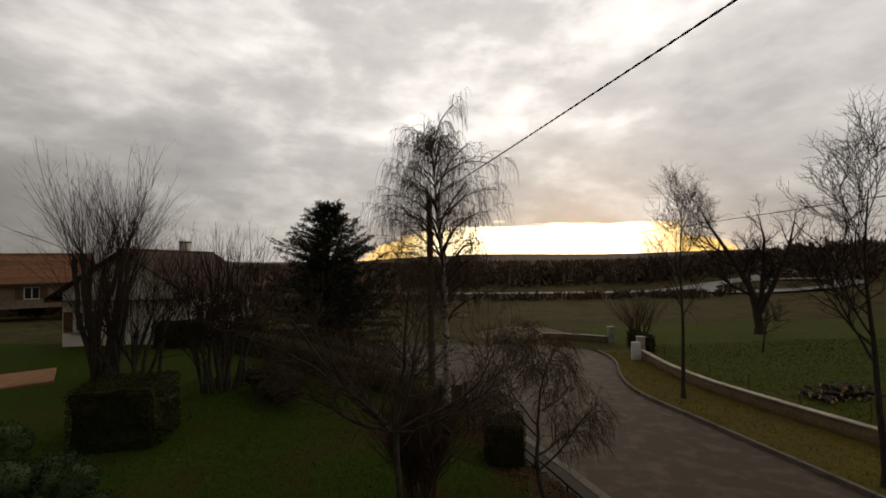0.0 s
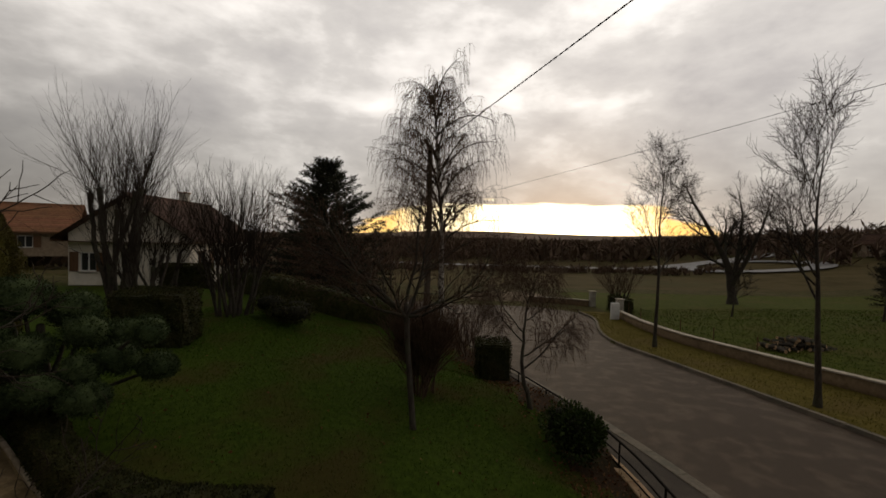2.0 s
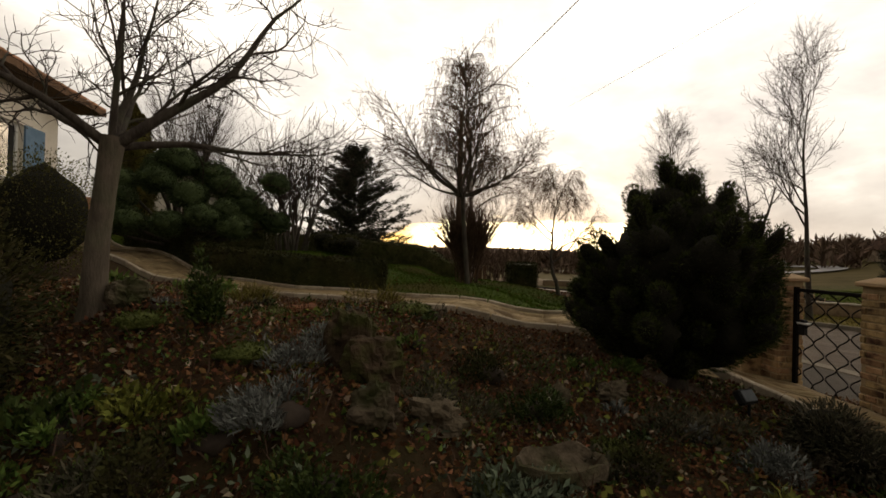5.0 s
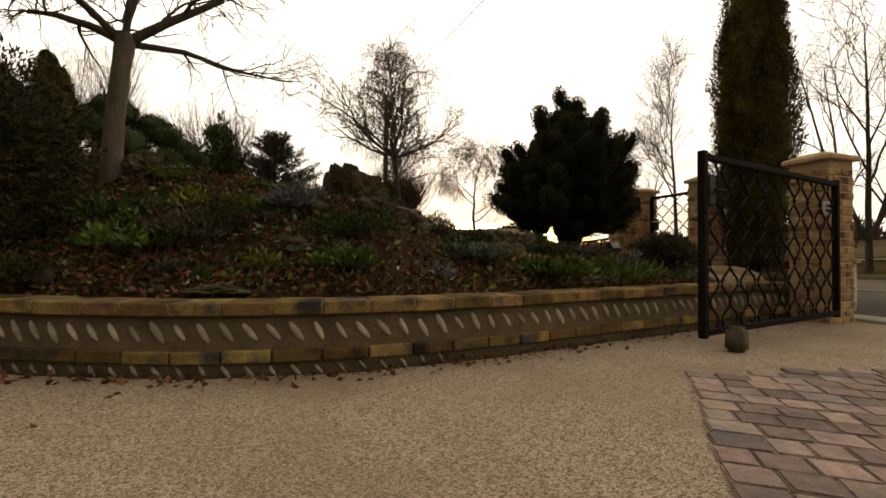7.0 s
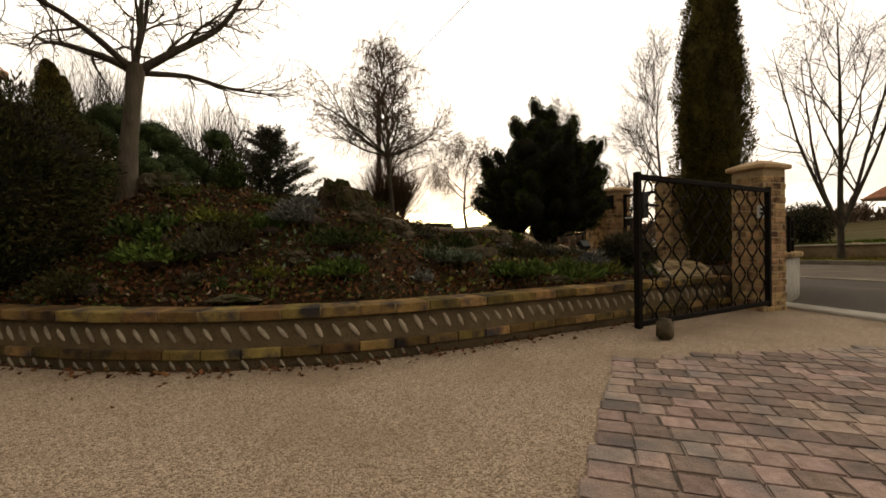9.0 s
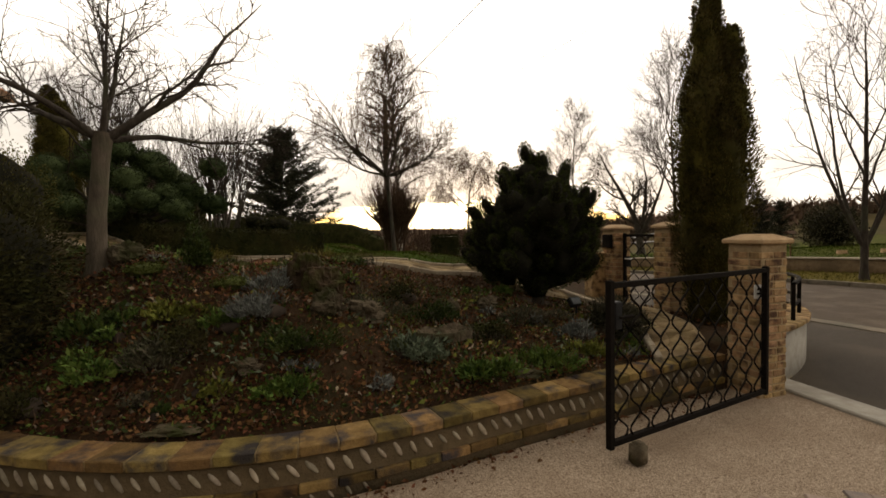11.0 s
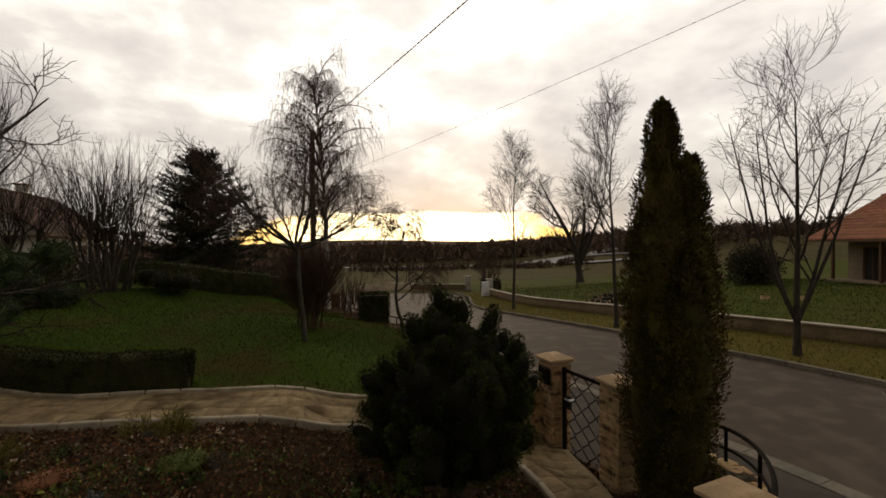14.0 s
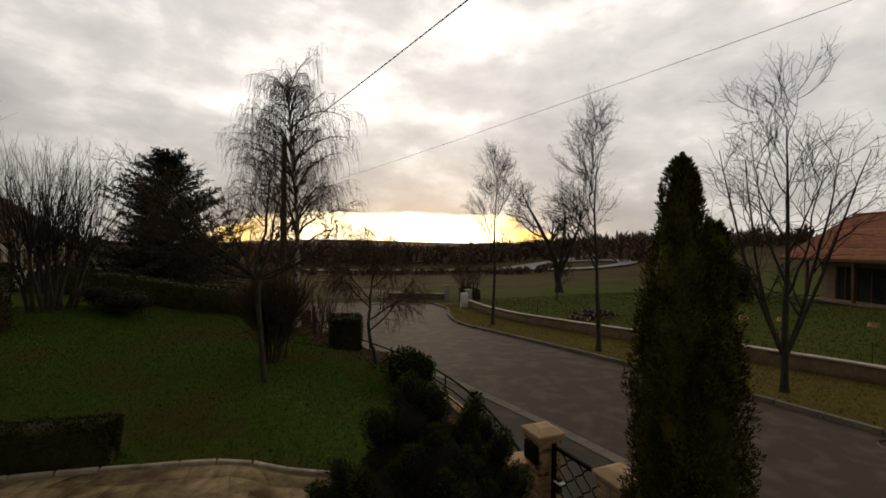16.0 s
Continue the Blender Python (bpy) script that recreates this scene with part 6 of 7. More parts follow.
house("tiny pale farmhouse down in the valley", (-20, 190, -2.2), 10, 12, 8, 3.0, 3.0, 0.5, M_WHITE, M_TILE, [("front", -3, 0.9, 1.2, 1.2, "window"), ("front", 3, 0.9, 1.2, 1.2, "window")])
terrace = part("terrace", box_bm(4.2, 2.6, 0.12, 0.02), M_TILEORANGE, None); terrace.matrix_world = pose(-16.4, 15.2, gz(-16.4, 15.2) + 0.0, 0, 0, 40)
tagged(terrace, "orange tiled terrace in front of the garden house", "terrace", kind="structure")

# ---- far landscape ----
FR_A = [(-160, 118), (-60, 100), (0, 90), (30, 86), (50, 88), (72, 95), (120, 118), (190, 150)]
FR_B = [(-160, 125), (-60, 107), (0, 96), (30, 92), (50, 94), (70, 101), (118, 125), (188, 158)]


def far_z(x, y):
    return ground_z(x, y)


tagged(new("far_road", strip_mesh("far_road", FR_A, FR_B, far_z, M_FARROAD, 160, 4, 0.25)), "pale country road crossing the valley floor", "road", kind="structure")
# roundabout loop beside it
ring_in = [(62 + 9 * math.cos(a), 82 + 9 * math.sin(a)) for a in np.linspace(0, 2 * math.pi, 40)]
ring_out = [(62 + 13 * math.cos(a), 82 + 13 * math.sin(a)) for a in np.linspace(0, 2 * math.pi, 40)]
tagged(new("roundabout", strip_mesh("roundabout", ring_in, ring_out, far_z, M_FARROAD, 100, 3, 0.30)), "pale roundabout on the country road", "road", kind="structure")


def woods(name, label, seed, count, place, h, material, spokes=15):
    """Far bare trees, each a fan of thin branches."""
    rng = np.random.default_rng(seed)
    xy = place(rng, count)
    z = ground_z(xy[:, 0], xy[:, 1])
    s = Soup()
    H = h * rng.uniform(0.72, 1.08, count)
    for k in range(count):
        n = spokes
        b = np.array((xy[k, 0], xy[k, 1], z[k] - 0.3))
        st = b + np.array((0, 0, 1)) * (rng.uniform(0.02, 0.62, n) * H[k])[:, None]
        d = rng.normal(size=(n, 3)) * np.array((0.75, 0.75, 0.25)) + np.array((0, 0, 0.75))
        st[0], d[0] = b, (0, 0, 1)
        ln = H[k] * rng.uniform(0.25, 0.48, n); ln[0] = H[k] * 0.82
        blades(s, st, d, ln, 0.16, rng, 0.3)
        m = 8
        st = b + rng.normal(size=(m, 3)) * np.array((H[k] * 0.2, H[k] * 0.2, 0)) + np.array((0, 0, 1)) * (rng.uniform(0.0, 0.3, m) * H[k])[:, None]
        blades(s, st, rng.normal(size=(m, 3)) * 0.4 + np.array((0, 0, 1)), H[k] * rng.uniform(0.3, 0.5, m), 0.35, rng, 0.3)
    return tagged(new(name, s.mesh(name, material)), label, "woods", kind="stuff")


woods("valley_woods", "band of bare brown woods across the valley", 201, 2600, lambda r, n: np.stack([r.uniform(-260, 330, n), 104 + r.gamma(1.6, 26, n) + 0.0006 * r.uniform(-200, 200, n) ** 2], 1), 7.6, M_FARWOOD, 16)
woods("roadside_trees", "dark hedgerow and bare trees along the country road", 202, 420, lambda r, n: np.stack([r.uniform(-120, 56, n), 74 + r.uniform(0, 7, n)], 1), 2.3, M_FARWOOD, 18)
woods("ridge_woods", "far wooded ridge on the horizon", 203, 2600, lambda r, n: np.stack([r.uniform(-1000, 1000, n), r.uniform(330, 700, n)], 1), 7.0, M_FARWOOD, 8)
woods("slope_woods", "bare trees and hedgerow up the slope", 204, 200, lambda r, n: np.stack([r.uniform(66, 160, n), r.uniform(72, 140, n)], 1), 7.0, M_FARWOOD, 20)
woods("left_thicket", "bare thicket behind the neighbours' houses", 205, 420, lambda r, n: np.stack([r.uniform(-90, -8, n), r.uniform(48, 95, n)], 1), 6.5, M_FARWOOD, 22)
# the horizon ridge
rx = np.linspace(-1500, 1500, 121)
rz = 12 + 6 * np.sin(rx / 310) + 4 * np.sin(rx / 120 + 1)
V = np.concatenate([np.c_[rx, np.full(121, 900.0), np.full(121, -8.0)], np.c_[rx, np.full(121, 1150.0), rz], np.c_[rx, np.full(121, 1500.0), np.full(121, -8.0)]])
i = np.arange(120)
tagged(new("far_hill", fast_mesh("far_hill", V, np.concatenate([np.stack([k * 121 + i, k * 121 + i + 1, (k + 1) * 121 + i + 1, (k + 1) * 121 + i], 1) for k in (0, 1)]), M_FARWOOD, True)), "long low wooded hill on the horizon", "backdrop", kind="structure")

# ---- things across the street and by the bend ----
heap = bmesh.new()
bmesh.ops.create_grid(heap, x_segments=34, y_segments=26, size=1.0)
for v in heap.verts:
    x, y = v.co.x, v.co.y
    r = max(0, 1 - x * x - y * y)
    v.co = Vector((x * 4.6, y * 2.6, -0.1 + 0.95 * r ** 0.9 * (0.75 + 0.5 * noise.noise(Vector((x * 3, y * 3, 1)))) + 0.10 * noise.noise(Vector((x * 9, y * 9, 4)))))
hp = part("earth_mound", heap, M_DIRT, None, smooth=True); hp.matrix_world = pose(6.9, 38.4, road_z(38.4) + 0.05, 0, 0, 6)
tagged(hp, "low heap of bare earth beside the bend in the street", "earth heap")


def log_pile(at, seed):
    rng = random.Random(seed)
    root = thing("log_pile", "loose pile of split logs on the meadow", "log pile", at=at)
    nrng = np.random.default_rng(seed)
    for k in range(95):
        lay = rng.choice((0, 0, 0, 1, 1, 2))
        x, y = rng.uniform(-1.35, 1.35) * (1 - 0.22 * lay), rng.uniform(-0.7, 0.7) * (1 - 0.25 * lay)
        r, ln = rng.uniform(0.06, 0.105), rng.uniform(0.35, 0.55)
        s = Soup(); s.tube([(0, -ln / 2, 0), (0, 0, 0.01), (0, ln / 2, 0)], [r, r * 1.04, r * 0.97], 7)
        lg = part("log", s.mesh("log", M_BARK), None); lg.parent = root
        lg.matrix_basis = Matrix.Translation((x, y, 0.08 + lay * 0.17)) @ Euler((rng.uniform(-0.3, 0.3), rng.uniform(-0.2, 0.2), rng.uniform(-1.4, 1.4))).to_matrix().to_4x4()
        for sg in (-1, 1):
            bm = bmesh.new()
            bmesh.ops.create_circle(bm, cap_ends=True, radius=r * 0.95, segments=7, matrix=Matrix.Translation((0, sg * (ln / 2 + 0.002), 0)) @ Matrix.Rotation(radians(90), 4, "X"))
            e = part("cut_end", bm, M_LOGEND, None); e.parent = lg


log_pile((16.7, 18.3, gz(16.7, 18.3)), 7)
for x, y, r in ((21.8, 13.2, 0.2), (22.6, 11.9, 0.17), (24.0, 9.0, 0.2)):
    s = Soup(); s.tube([(0, 0, -0.05), (0, 0, 0.05), (0, 0, 0.18)], [r * 1.3, r * 1.05, r], 10, True)
    st = new("tree_stump", s.mesh("tree_stump", M_LOGEND, True)); st.location = (x, y, gz(x, y))
    tagged(st, "freshly cut pale tree stump in the meadow", "stump", "cut stumps")
bt = thing("bird_table", "small dark bird table on a thin post in the meadow", "bird table", at=(20.6, 14.8, gz(20.6, 14.8)))
s = Soup(); s.tube([(0, 0, -0.1), (0, 0, 0.5), (0, 0, 0.95)], [0.035, 0.03, 0.03], 6, True)
o = part("post", s.mesh("post", M_WOOD, True), None); o.parent = bt
o = part("tray", box_bm(0.42, 0.34, 0.04, 0.006, (0, 0, 0.94)), M_WOOD, None); o.parent = bt
bm = bmesh.new()
q = [bm.verts.new(c) for c in ((-0.26, -0.2, 1.16), (0.26, -0.2, 1.16), (0.26, 0.2, 1.16), (-0.26, 0.2, 1.16), (-0.26, 0, 1.32), (0.26, 0, 1.32))]
for k in ((0, 1, 5, 4), (2, 3, 4, 5), (0, 4, 3), (1, 2, 5), (3, 2, 1, 0)):
    bm.faces.new([q[i] for i in k])
o = part("roof", bm, M_TILE, None); o.parent = bt
for x in (-0.17, 0.17):
    o = part("upright", box_bm(0.03, 0.03, 0.19, 0, (x, 0, 0.978)), M_WOOD, None); o.parent = bt
# manhole cover in the carriageway
s = Soup(); s.tube([(0, 0, -0.05), (0, 0, 0.0), (0, 0, 0.012)], [0.36, 0.36, 0.345], 28, True)
mh = new("manhole_cover", s.mesh("manhole_cover", M_KERB)); mh.location = (11.0, 2.2, road_z(2.2) + 0.02)
tagged(mh, "round pale manhole cover set in the asphalt", "manhole")
# field gate between the two pale pillars
leafy_block("dark clipped bush in the field gateway", (14.0, 31.0, road_z(31.0)), (0.9, 2.6, 1.2), 210, M_BOX, 1600, 0.1, "gateway_bush", "bush", rough=0.12)
# picket fence by the bend
pk = thing("picket_fence", "weathered pale wooden picket fence at the bend", "fence", at=(0, 0, 0))
bm = box_bm(0.11, 0.025, 1.25, 0.004)
pm = bpy.data.meshes.new("picket"); bm.to_mesh(pm); bm.free(); pm.materials.append(M_PALEWOOD)
for k, a in enumerate(resample([(-0.1, 17.9), (-0.7, 19.6), (-2.4, 22.0)], 0.16)):
    ob = new("picket", pm); ob.parent = pk
    ob.matrix_basis = pose(float(a[0]), float(a[1]), float(road_z(a[1])) + 0.1, 0, 0, 110 if k < 12 else 128)
cr = thing("fence_post", "brown wooden gate post at the corner of the garden", "post", at=(0.75, 16.1, road_z(16.1)))
o = part("post", box_bm(0.14, 0.14, 1.7, 0.02), M_WOOD, None); o.parent = cr
o = part("panel", box_bm(0.9, 0.04, 1.15, 0.01, (-0.55, 0.2, 0.35)), M_WOOD, None); o.parent = cr

# ---- rockery ----
def rock(label, at, size, seed, name="rock", flat=2.0, turn=0, material=None):
    rng = np.random.default_rng(seed)
    bm = bmesh.new()
    bmesh.ops.create_icosphere(bm, subdivisions=4, radius=1.0)
    off = Vector(rng.uniform(-9, 9, 3))
    for v in bm.verts:
        k = 0.85 + 0.55 * noise.noise(v.co * 1.3 + off) + 0.26 * noise.noise(v.co * 3.3 + off) + 0.14 * noise.noise(v.co * 8 + off)
        c = v.co * k
        c = Vector((round(c.x * 3.4) / 3.4 * 0.35 + c.x * 0.65, round(c.y * 3.4) / 3.4 * 0.35 + c.y * 0.65, c.z))
        v.co = Vector((c.x * size[0], c.y * size[1], min(max(c.z, -0.5), flat + 0.12 * noise.noise(v.co * 2.5 + off)) * size[2]))
    o = part(name, bm, material or M_ROCK, None)
    o.matrix_world = pose(at[0], at[1], gz(at[0], at[1]) + size[2] * 0.3, 0, 0, turn)
    return tagged(o, label, "rock")


rock("rough dark boulder with a mossy flat top crowning the rockery", (-1.84, -0.36, 0), (0.185, 0.19, 0.42), 2, "boulder", 0.62, 20, M_TUFA)
rock("craggy brown tufa stone stepping down from the boulder", (-1.66, -0.66, 0), (0.21, 0.16, 0.26), 14, "tufa_stone", 0.8, 0, M_TUFA)
rock("pale gnarled tufa stone among the cushion plants", (-1.58, -1.02, 0), (0.17, 0.11, 0.15), 15, "tufa_stone")
rock("mossy boulder at the foot of the walnut tree", (-3.72, 0.12, 0), (0.17, 0.14, 0.17), 3)
rock("upright thin stone on the edge of the bed", (-0.35, 0.0, 0), (0.10, 0.06, 0.14), 16)
rock("flat pale stone in the flower bed", (-2.45, -1.95, 0), (0.16, 0.07, 0.035), 4)
rock("pale flat stone in the flower bed", (0.05, -1.42, 0), (0.12, 0.05, 0.04), 5)
rock("dark stone half buried in the rockery", (-1.3, -0.75, 0), (0.2, 0.15, 0.15), 6)
rock("rounded stone half buried in the rockery", (-2.1, -1.55, 0), (0.1, 0.08, 0.06), 8)
rock("low stone at the edge of the rockery", (0.1, 0.1, 0), (0.13, 0.1, 0.1), 9)
rock("pale weathered stone beside the lamp", (1.3, -0.35, 0), (0.14, 0.1, 0.07), 10)
for k, (x, y) in enumerate(((4.05, 0.55), (3.75, 0.85), (4.1, 0.15), (3.75, -0.1))):
    rock("rounded pale stone in the planted corner of the entrance wall", (x, y, 0), (0.2, 0.17, 0.13), 20 + k)
# stone trough: a shallow oval basin with a thin, worn rim
tr = bmesh.new()
prof = ((0.80, -0.08), (0.97, 0.02), (1.0, 0.085), (0.97, 0.112), (0.90, 0.115), (0.84, 0.095), (0.74, 0.058), (0.45, 0.046), (0.2, 0.044))
rings = []
for r, z in prof:
    ring = []
    for k in range(30):
        a = 2 * math.pi * k / 30
        c, d = math.cos(a), math.sin(a)
        w = 1 + 0.13 * noise.noise(Vector((c * 1.3, d * 1.3, 4)))
        q = Vector((c * 0.27 * r * w, d * 0.17 * r * w, z + 0.055 * (r > 0.7) * noise.noise(Vector((c * 1.7, d * 1.7, 1))) + 0.012 * noise.noise(Vector((c * 5, d * 5, z * 20)))))
        ring.append(tr.verts.new(q))
    rings.append(ring)
for lo, hi in zip(rings, rings[1:]):
    for k in range(30):
        tr.faces.new((lo[k], lo[(k + 1) % 30], hi[(k + 1) % 30], hi[k]))
tr.faces.new(rings[-1])
tp = part("stone_trough", tr, M_ROCK, None); tp.matrix_world = pose(-0.57, -0.88, gz(-0.57, -0.88) + 0.0, 0, 0, 12)
tagged(tp, "hollow rough stone trough planted in the rockery", "stone trough")
# garden spotlight
sp = thing("garden_spotlight", "black garden floodlight on a spike beside the pine", "lamp", at=(1.28, 0.22, gz(1.28, 0.22)))
s = Soup(); s.tube([(0, 0, -0.05), (0, 0, 0.12)], [0.012, 0.012], 6)
o = part("spike", s.mesh("spike", M_LAMPBODY, True), None); o.parent = sp
hd = part("housing", box_bm(0.17, 0.07, 0.12, 0.012), M_LAMPBODY, None); hd.parent = sp; hd.matrix_basis = pose(0, 0, 0.11, -35, 0, 20)
ln = part("lens", box_bm(0.14, 0.006, 0.09, 0.004, (0, -0.04, 0.015)), M_LENS, None); ln.parent = hd


def tuft(label, at, radius, height, seed, material, count, leaf, width, name, category="plant", up=0.9, group=""):
    """A low plant: leaves that rise from one foot and arch outward."""
    rng = np.random.default_rng(seed)
    s = Soup()
    heads = max(2, int(radius / 0.055))
    ha, hr = rng.uniform(0, 2 * np.pi, heads), radius * np.sqrt(rng.uniform(0, 0.75, heads))
    hh = height * rng.uniform(0.45, 1.1, heads) * (1 - 0.45 * (hr / radius) ** 2)
    pick = rng.integers(0, heads, count)
    hc = np.stack([np.cos(ha) * hr, np.sin(ha) * hr], 1)[pick]
    a = rng.uniform(0, 2 * np.pi, count)
    r = radius * 0.46 * np.sqrt(rng.uniform(0, 1, count))
    z = hh[pick] * (1 - (r / (radius * 0.46)) ** 2 * 0.7) * rng.uniform(0.1, 1.0, count)
    P = np.stack([hc[:, 0] + np.cos(a) * r, hc[:, 1] + np.sin(a) * r, z], 1)
    D = np.stack([np.cos(a) * (0.2 + r / radius) + hc[:, 0] / radius * 0.5, np.sin(a) * (0.2 + r / radius) + hc[:, 1] / radius * 0.5, np.full(count, up)], 1) + rng.normal(size=(count, 3)) * 0.45
    blades(s, P, D, leaf, width, rng, 0.8)
    root = thing(name, label, category, group, at=(at[0], at[1], gz(at[0], at[1]) - 0.01))
    o = part("foliage", s.mesh("foliage", material), None); o.parent = root
    v, f = lump(rng, radius * 0.42, height / radius * 0.7, 2, 0.3)
    o = part("woody_base", tri_mesh("woody_base", v, f, M_TWIG, False), None); o.parent = root
    return root


def cushion(label, at, radius, seed, material=None, name="moss_cushion"):
    rng = np.random.default_rng(seed)
    v, f = lump(rng, radius, 0.34, 3, 0.35)
    root = thing(name, label, "cushion plant", at=(at[0], at[1], gz(at[0], at[1]) + radius * 0.02))
    o = part("mound", tri_mesh("mound", v, f, material or M_MOSS), None); o.parent = root
    d = shell_points(rng, 420); d[:, 2] = np.abs(d[:, 2])
    s = Soup(); blades(s, d * radius * np.array((1, 1, 0.36)), d + rng.normal(size=d.shape) * 0.5, 0.03, 0.012, rng)
    o = part("foliage", s.mesh("foliage", material or M_MOSS), None); o.parent = root
    return root


PLANTS = [(-2.05, -1.02, 0.27, 0.30, M_GREY, 900, 0.085, 0.016, "lavender", "silvery grey lavender bush in the rockery"),
          (0.90, -0.58, 0.24, 0.26, M_GREY, 800, 0.085, 0.016, "lavender", "silvery grey lavender bush beside the small path"),
          (-2.18, -0.28, 0.36, 0.30, M_GREY, 1000, 0.09, 0.014, "lavender", "large silvery grey lavender bush below the mossy stone"),
          (-2.62, -1.28, 0.30, 0.30, M_BOX, 1100, 0.05, 0.018, "evergreen_cushion", "rounded dark green cushion shrub above the wall"),
          (-0.05, -0.75, 0.34, 0.24, M_BOX, 900, 0.05, 0.016, "creeping_juniper", "low dark green creeping juniper above the wall"),
          (-3.5, -1.5, 0.30, 0.26, M_BOX, 800, 0.06, 0.02, "evergreen_cushion", "loose dark green cushion shrub near the wall"),
          (-0.95, -1.12, 0.34, 0.17, M_SAGE, 560, 0.09, 0.03, "lamb_ear", "grey-green leafy perennial behind the retaining wall"),
          (-0.35, -1.42, 0.26, 0.16, M_GREEN, 320, 0.10, 0.04, "rosette_plant", "fresh green rosettes in the flower bed"),
          (0.30, -1.14, 0.26, 0.20, M_GREEN, 300, 0.16, 0.022, "day_lily", "fresh green strap leaves in the flower bed"),
          (0.72, -1.0, 0.18, 0.14, M_LIME, 200, 0.15, 0.022, "day_lily", "fresh green strap leaves behind the gate"),
          (-1.30, -0.55, 0.36, 0.30, M_HEATH, 1100, 0.075, 0.014, "heather", "brownish heather clump in the rockery"),
          (-2.75, -1.35, 0.34, 0.26, M_HEATH, 900, 0.09, 0.016, "heather", "dry brown heather clump near the wall"),
          (0.55, -0.2, 0.36, 0.22, M_HEATH, 900, 0.08, 0.014, "heather", "brownish heather clump beside the trough"),
          (-0.85, 0.25, 0.34, 0.26, M_BOX, 900, 0.06, 0.018, "creeping_juniper", "low dark green creeping juniper on the mound"),
          (-0.55, -0.1, 0.30, 0.30, M_LAUREL, 700, 0.07, 0.02, "rosemary", "upright green rosemary bush on the mound"),
          (-2.9, -0.3, 0.16, 0.55, M_LAUREL, 700, 0.08, 0.02, "dwarf_conifer", "upright dwarf conifer in the rockery"),
          (-2.1, 1.9, 0.30, 0.28, M_VERGE, 420, 0.20, 0.010, "ornamental_grass", "tuft of pale grass at the path's edge"),
          (-3.4, 1.4, 0.30, 0.30, M_VERGE, 420, 0.22, 0.010, "ornamental_grass", "tuft of pale grass at the path's edge"),
          (-3.1, -1.35, 0.3, 0.24, M_GREEN, 420, 0.09, 0.035, "leafy_perennial", "green leafy perennial near the wall"),
          (-2.35, -1.62, 0.22, 0.14, M_LIME, 300, 0.07, 0.03, "leafy_perennial", "green leafy perennial near the wall"),
          (-1.75, -1.7, 0.24, 0.14, M_GREEN, 300, 0.07, 0.03, "leafy_perennial", "green leafy perennial near the wall"),
          (-1.75, -1.35, 0.26, 0.24, M_LAUREL, 600, 0.06, 0.02, "evergreen_cushion", "dense dark green cushion shrub"),
          (-2.35, -1.15, 0.24, 0.18, M_GREEN, 320, 0.08, 0.035, "leafy_perennial", "green leafy perennial in the rockery"),
          (-2.9, -0.9, 0.28, 0.2, M_LIME, 380, 0.08, 0.035, "leafy_perennial", "green leafy perennial in the rockery"),
          (-3.3, -0.95, 0.26, 0.22, M_LAUREL, 380, 0.09, 0.035, "leafy_perennial", "dark green leafy perennial in the rockery"),
          (-1.2, -0.25, 0.24, 0.2, M_LIME, 260, 0.09, 0.03, "leafy_perennial", "green leafy perennial on the mound"),
          (0.35, 0.75, 0.24, 0.16, M_GREEN, 200, 0.09, 0.03, "leafy_perennial", "green leafy perennial under the pine"),
          (-3.9, 1.6, 0.3, 0.3, M_GREEN, 300, 0.14, 0.05, "leafy_perennial", "broad green leaves at the foot of the walnut tree"),
          (-4.5, 1.1, 0.3, 0.34, M_GREEN, 300, 0.14, 0.05, "leafy_perennial", "broad green leaves at the foot of the walnut tree")]
for k, (x, y, r, h, m, n, lf, wd, nm, lb) in enumerate(PLANTS):
    tuft(lb, (x, y), r, h, 300 + k, m, int(n * 1.9), lf * 0.66, wd * 0.72, nm)
for k, (x, y, r) in enumerate(((-2.5, -0.55, 0.16), (-1.55, 0.9, 0.2), (-0.15, -0.55, 0.14), (-3.35, -0.2, 0.18), (-1.9, -0.35, 0.15), (-2.75, 0.55, 0.16), (-0.95, -1.05, 0.13))):
    cushion("low mossy green cushion between the stones", (x, y), r, 340 + k)
cushion("rust-brown dry fern clump at the crest of the rockery", (-2.55, 0.95), 0.2, 351, M_LEAF, "dry_fern")
rngt = np.random.default_rng(44)
for k in range(46):
    x, y = rngt.uniform(-3.9, 1.9), rngt.uniform(-2.0, 1.6)
    if not inside(GARDEN, x, y) or y > path_mid_y(x) - 1.5 or y < np.interp(x, [p[0] for p in BANK], [p[1] for p in BANK]) + 0.35 or (x - 1.0) ** 2 + (y - 0.95) ** 2 < 0.8:
        continue
    m = [M_GREEN, M_LAUREL, M_HEATH, M_GREY][k % 4]
    tuft(["small green weed in the leaf litter", "small dark evergreen sprig in the rockery", "dry brown perennial stalks in the rockery", "small grey-leaved herb in the rockery"][k % 4], (x, y), rngt.uniform(0.07, 0.16), rngt.uniform(0.08, 0.2), 400 + k, m, 120, 0.05, 0.018, ["weed", "sprig", "dry_perennial", "grey_herb"][k % 4])


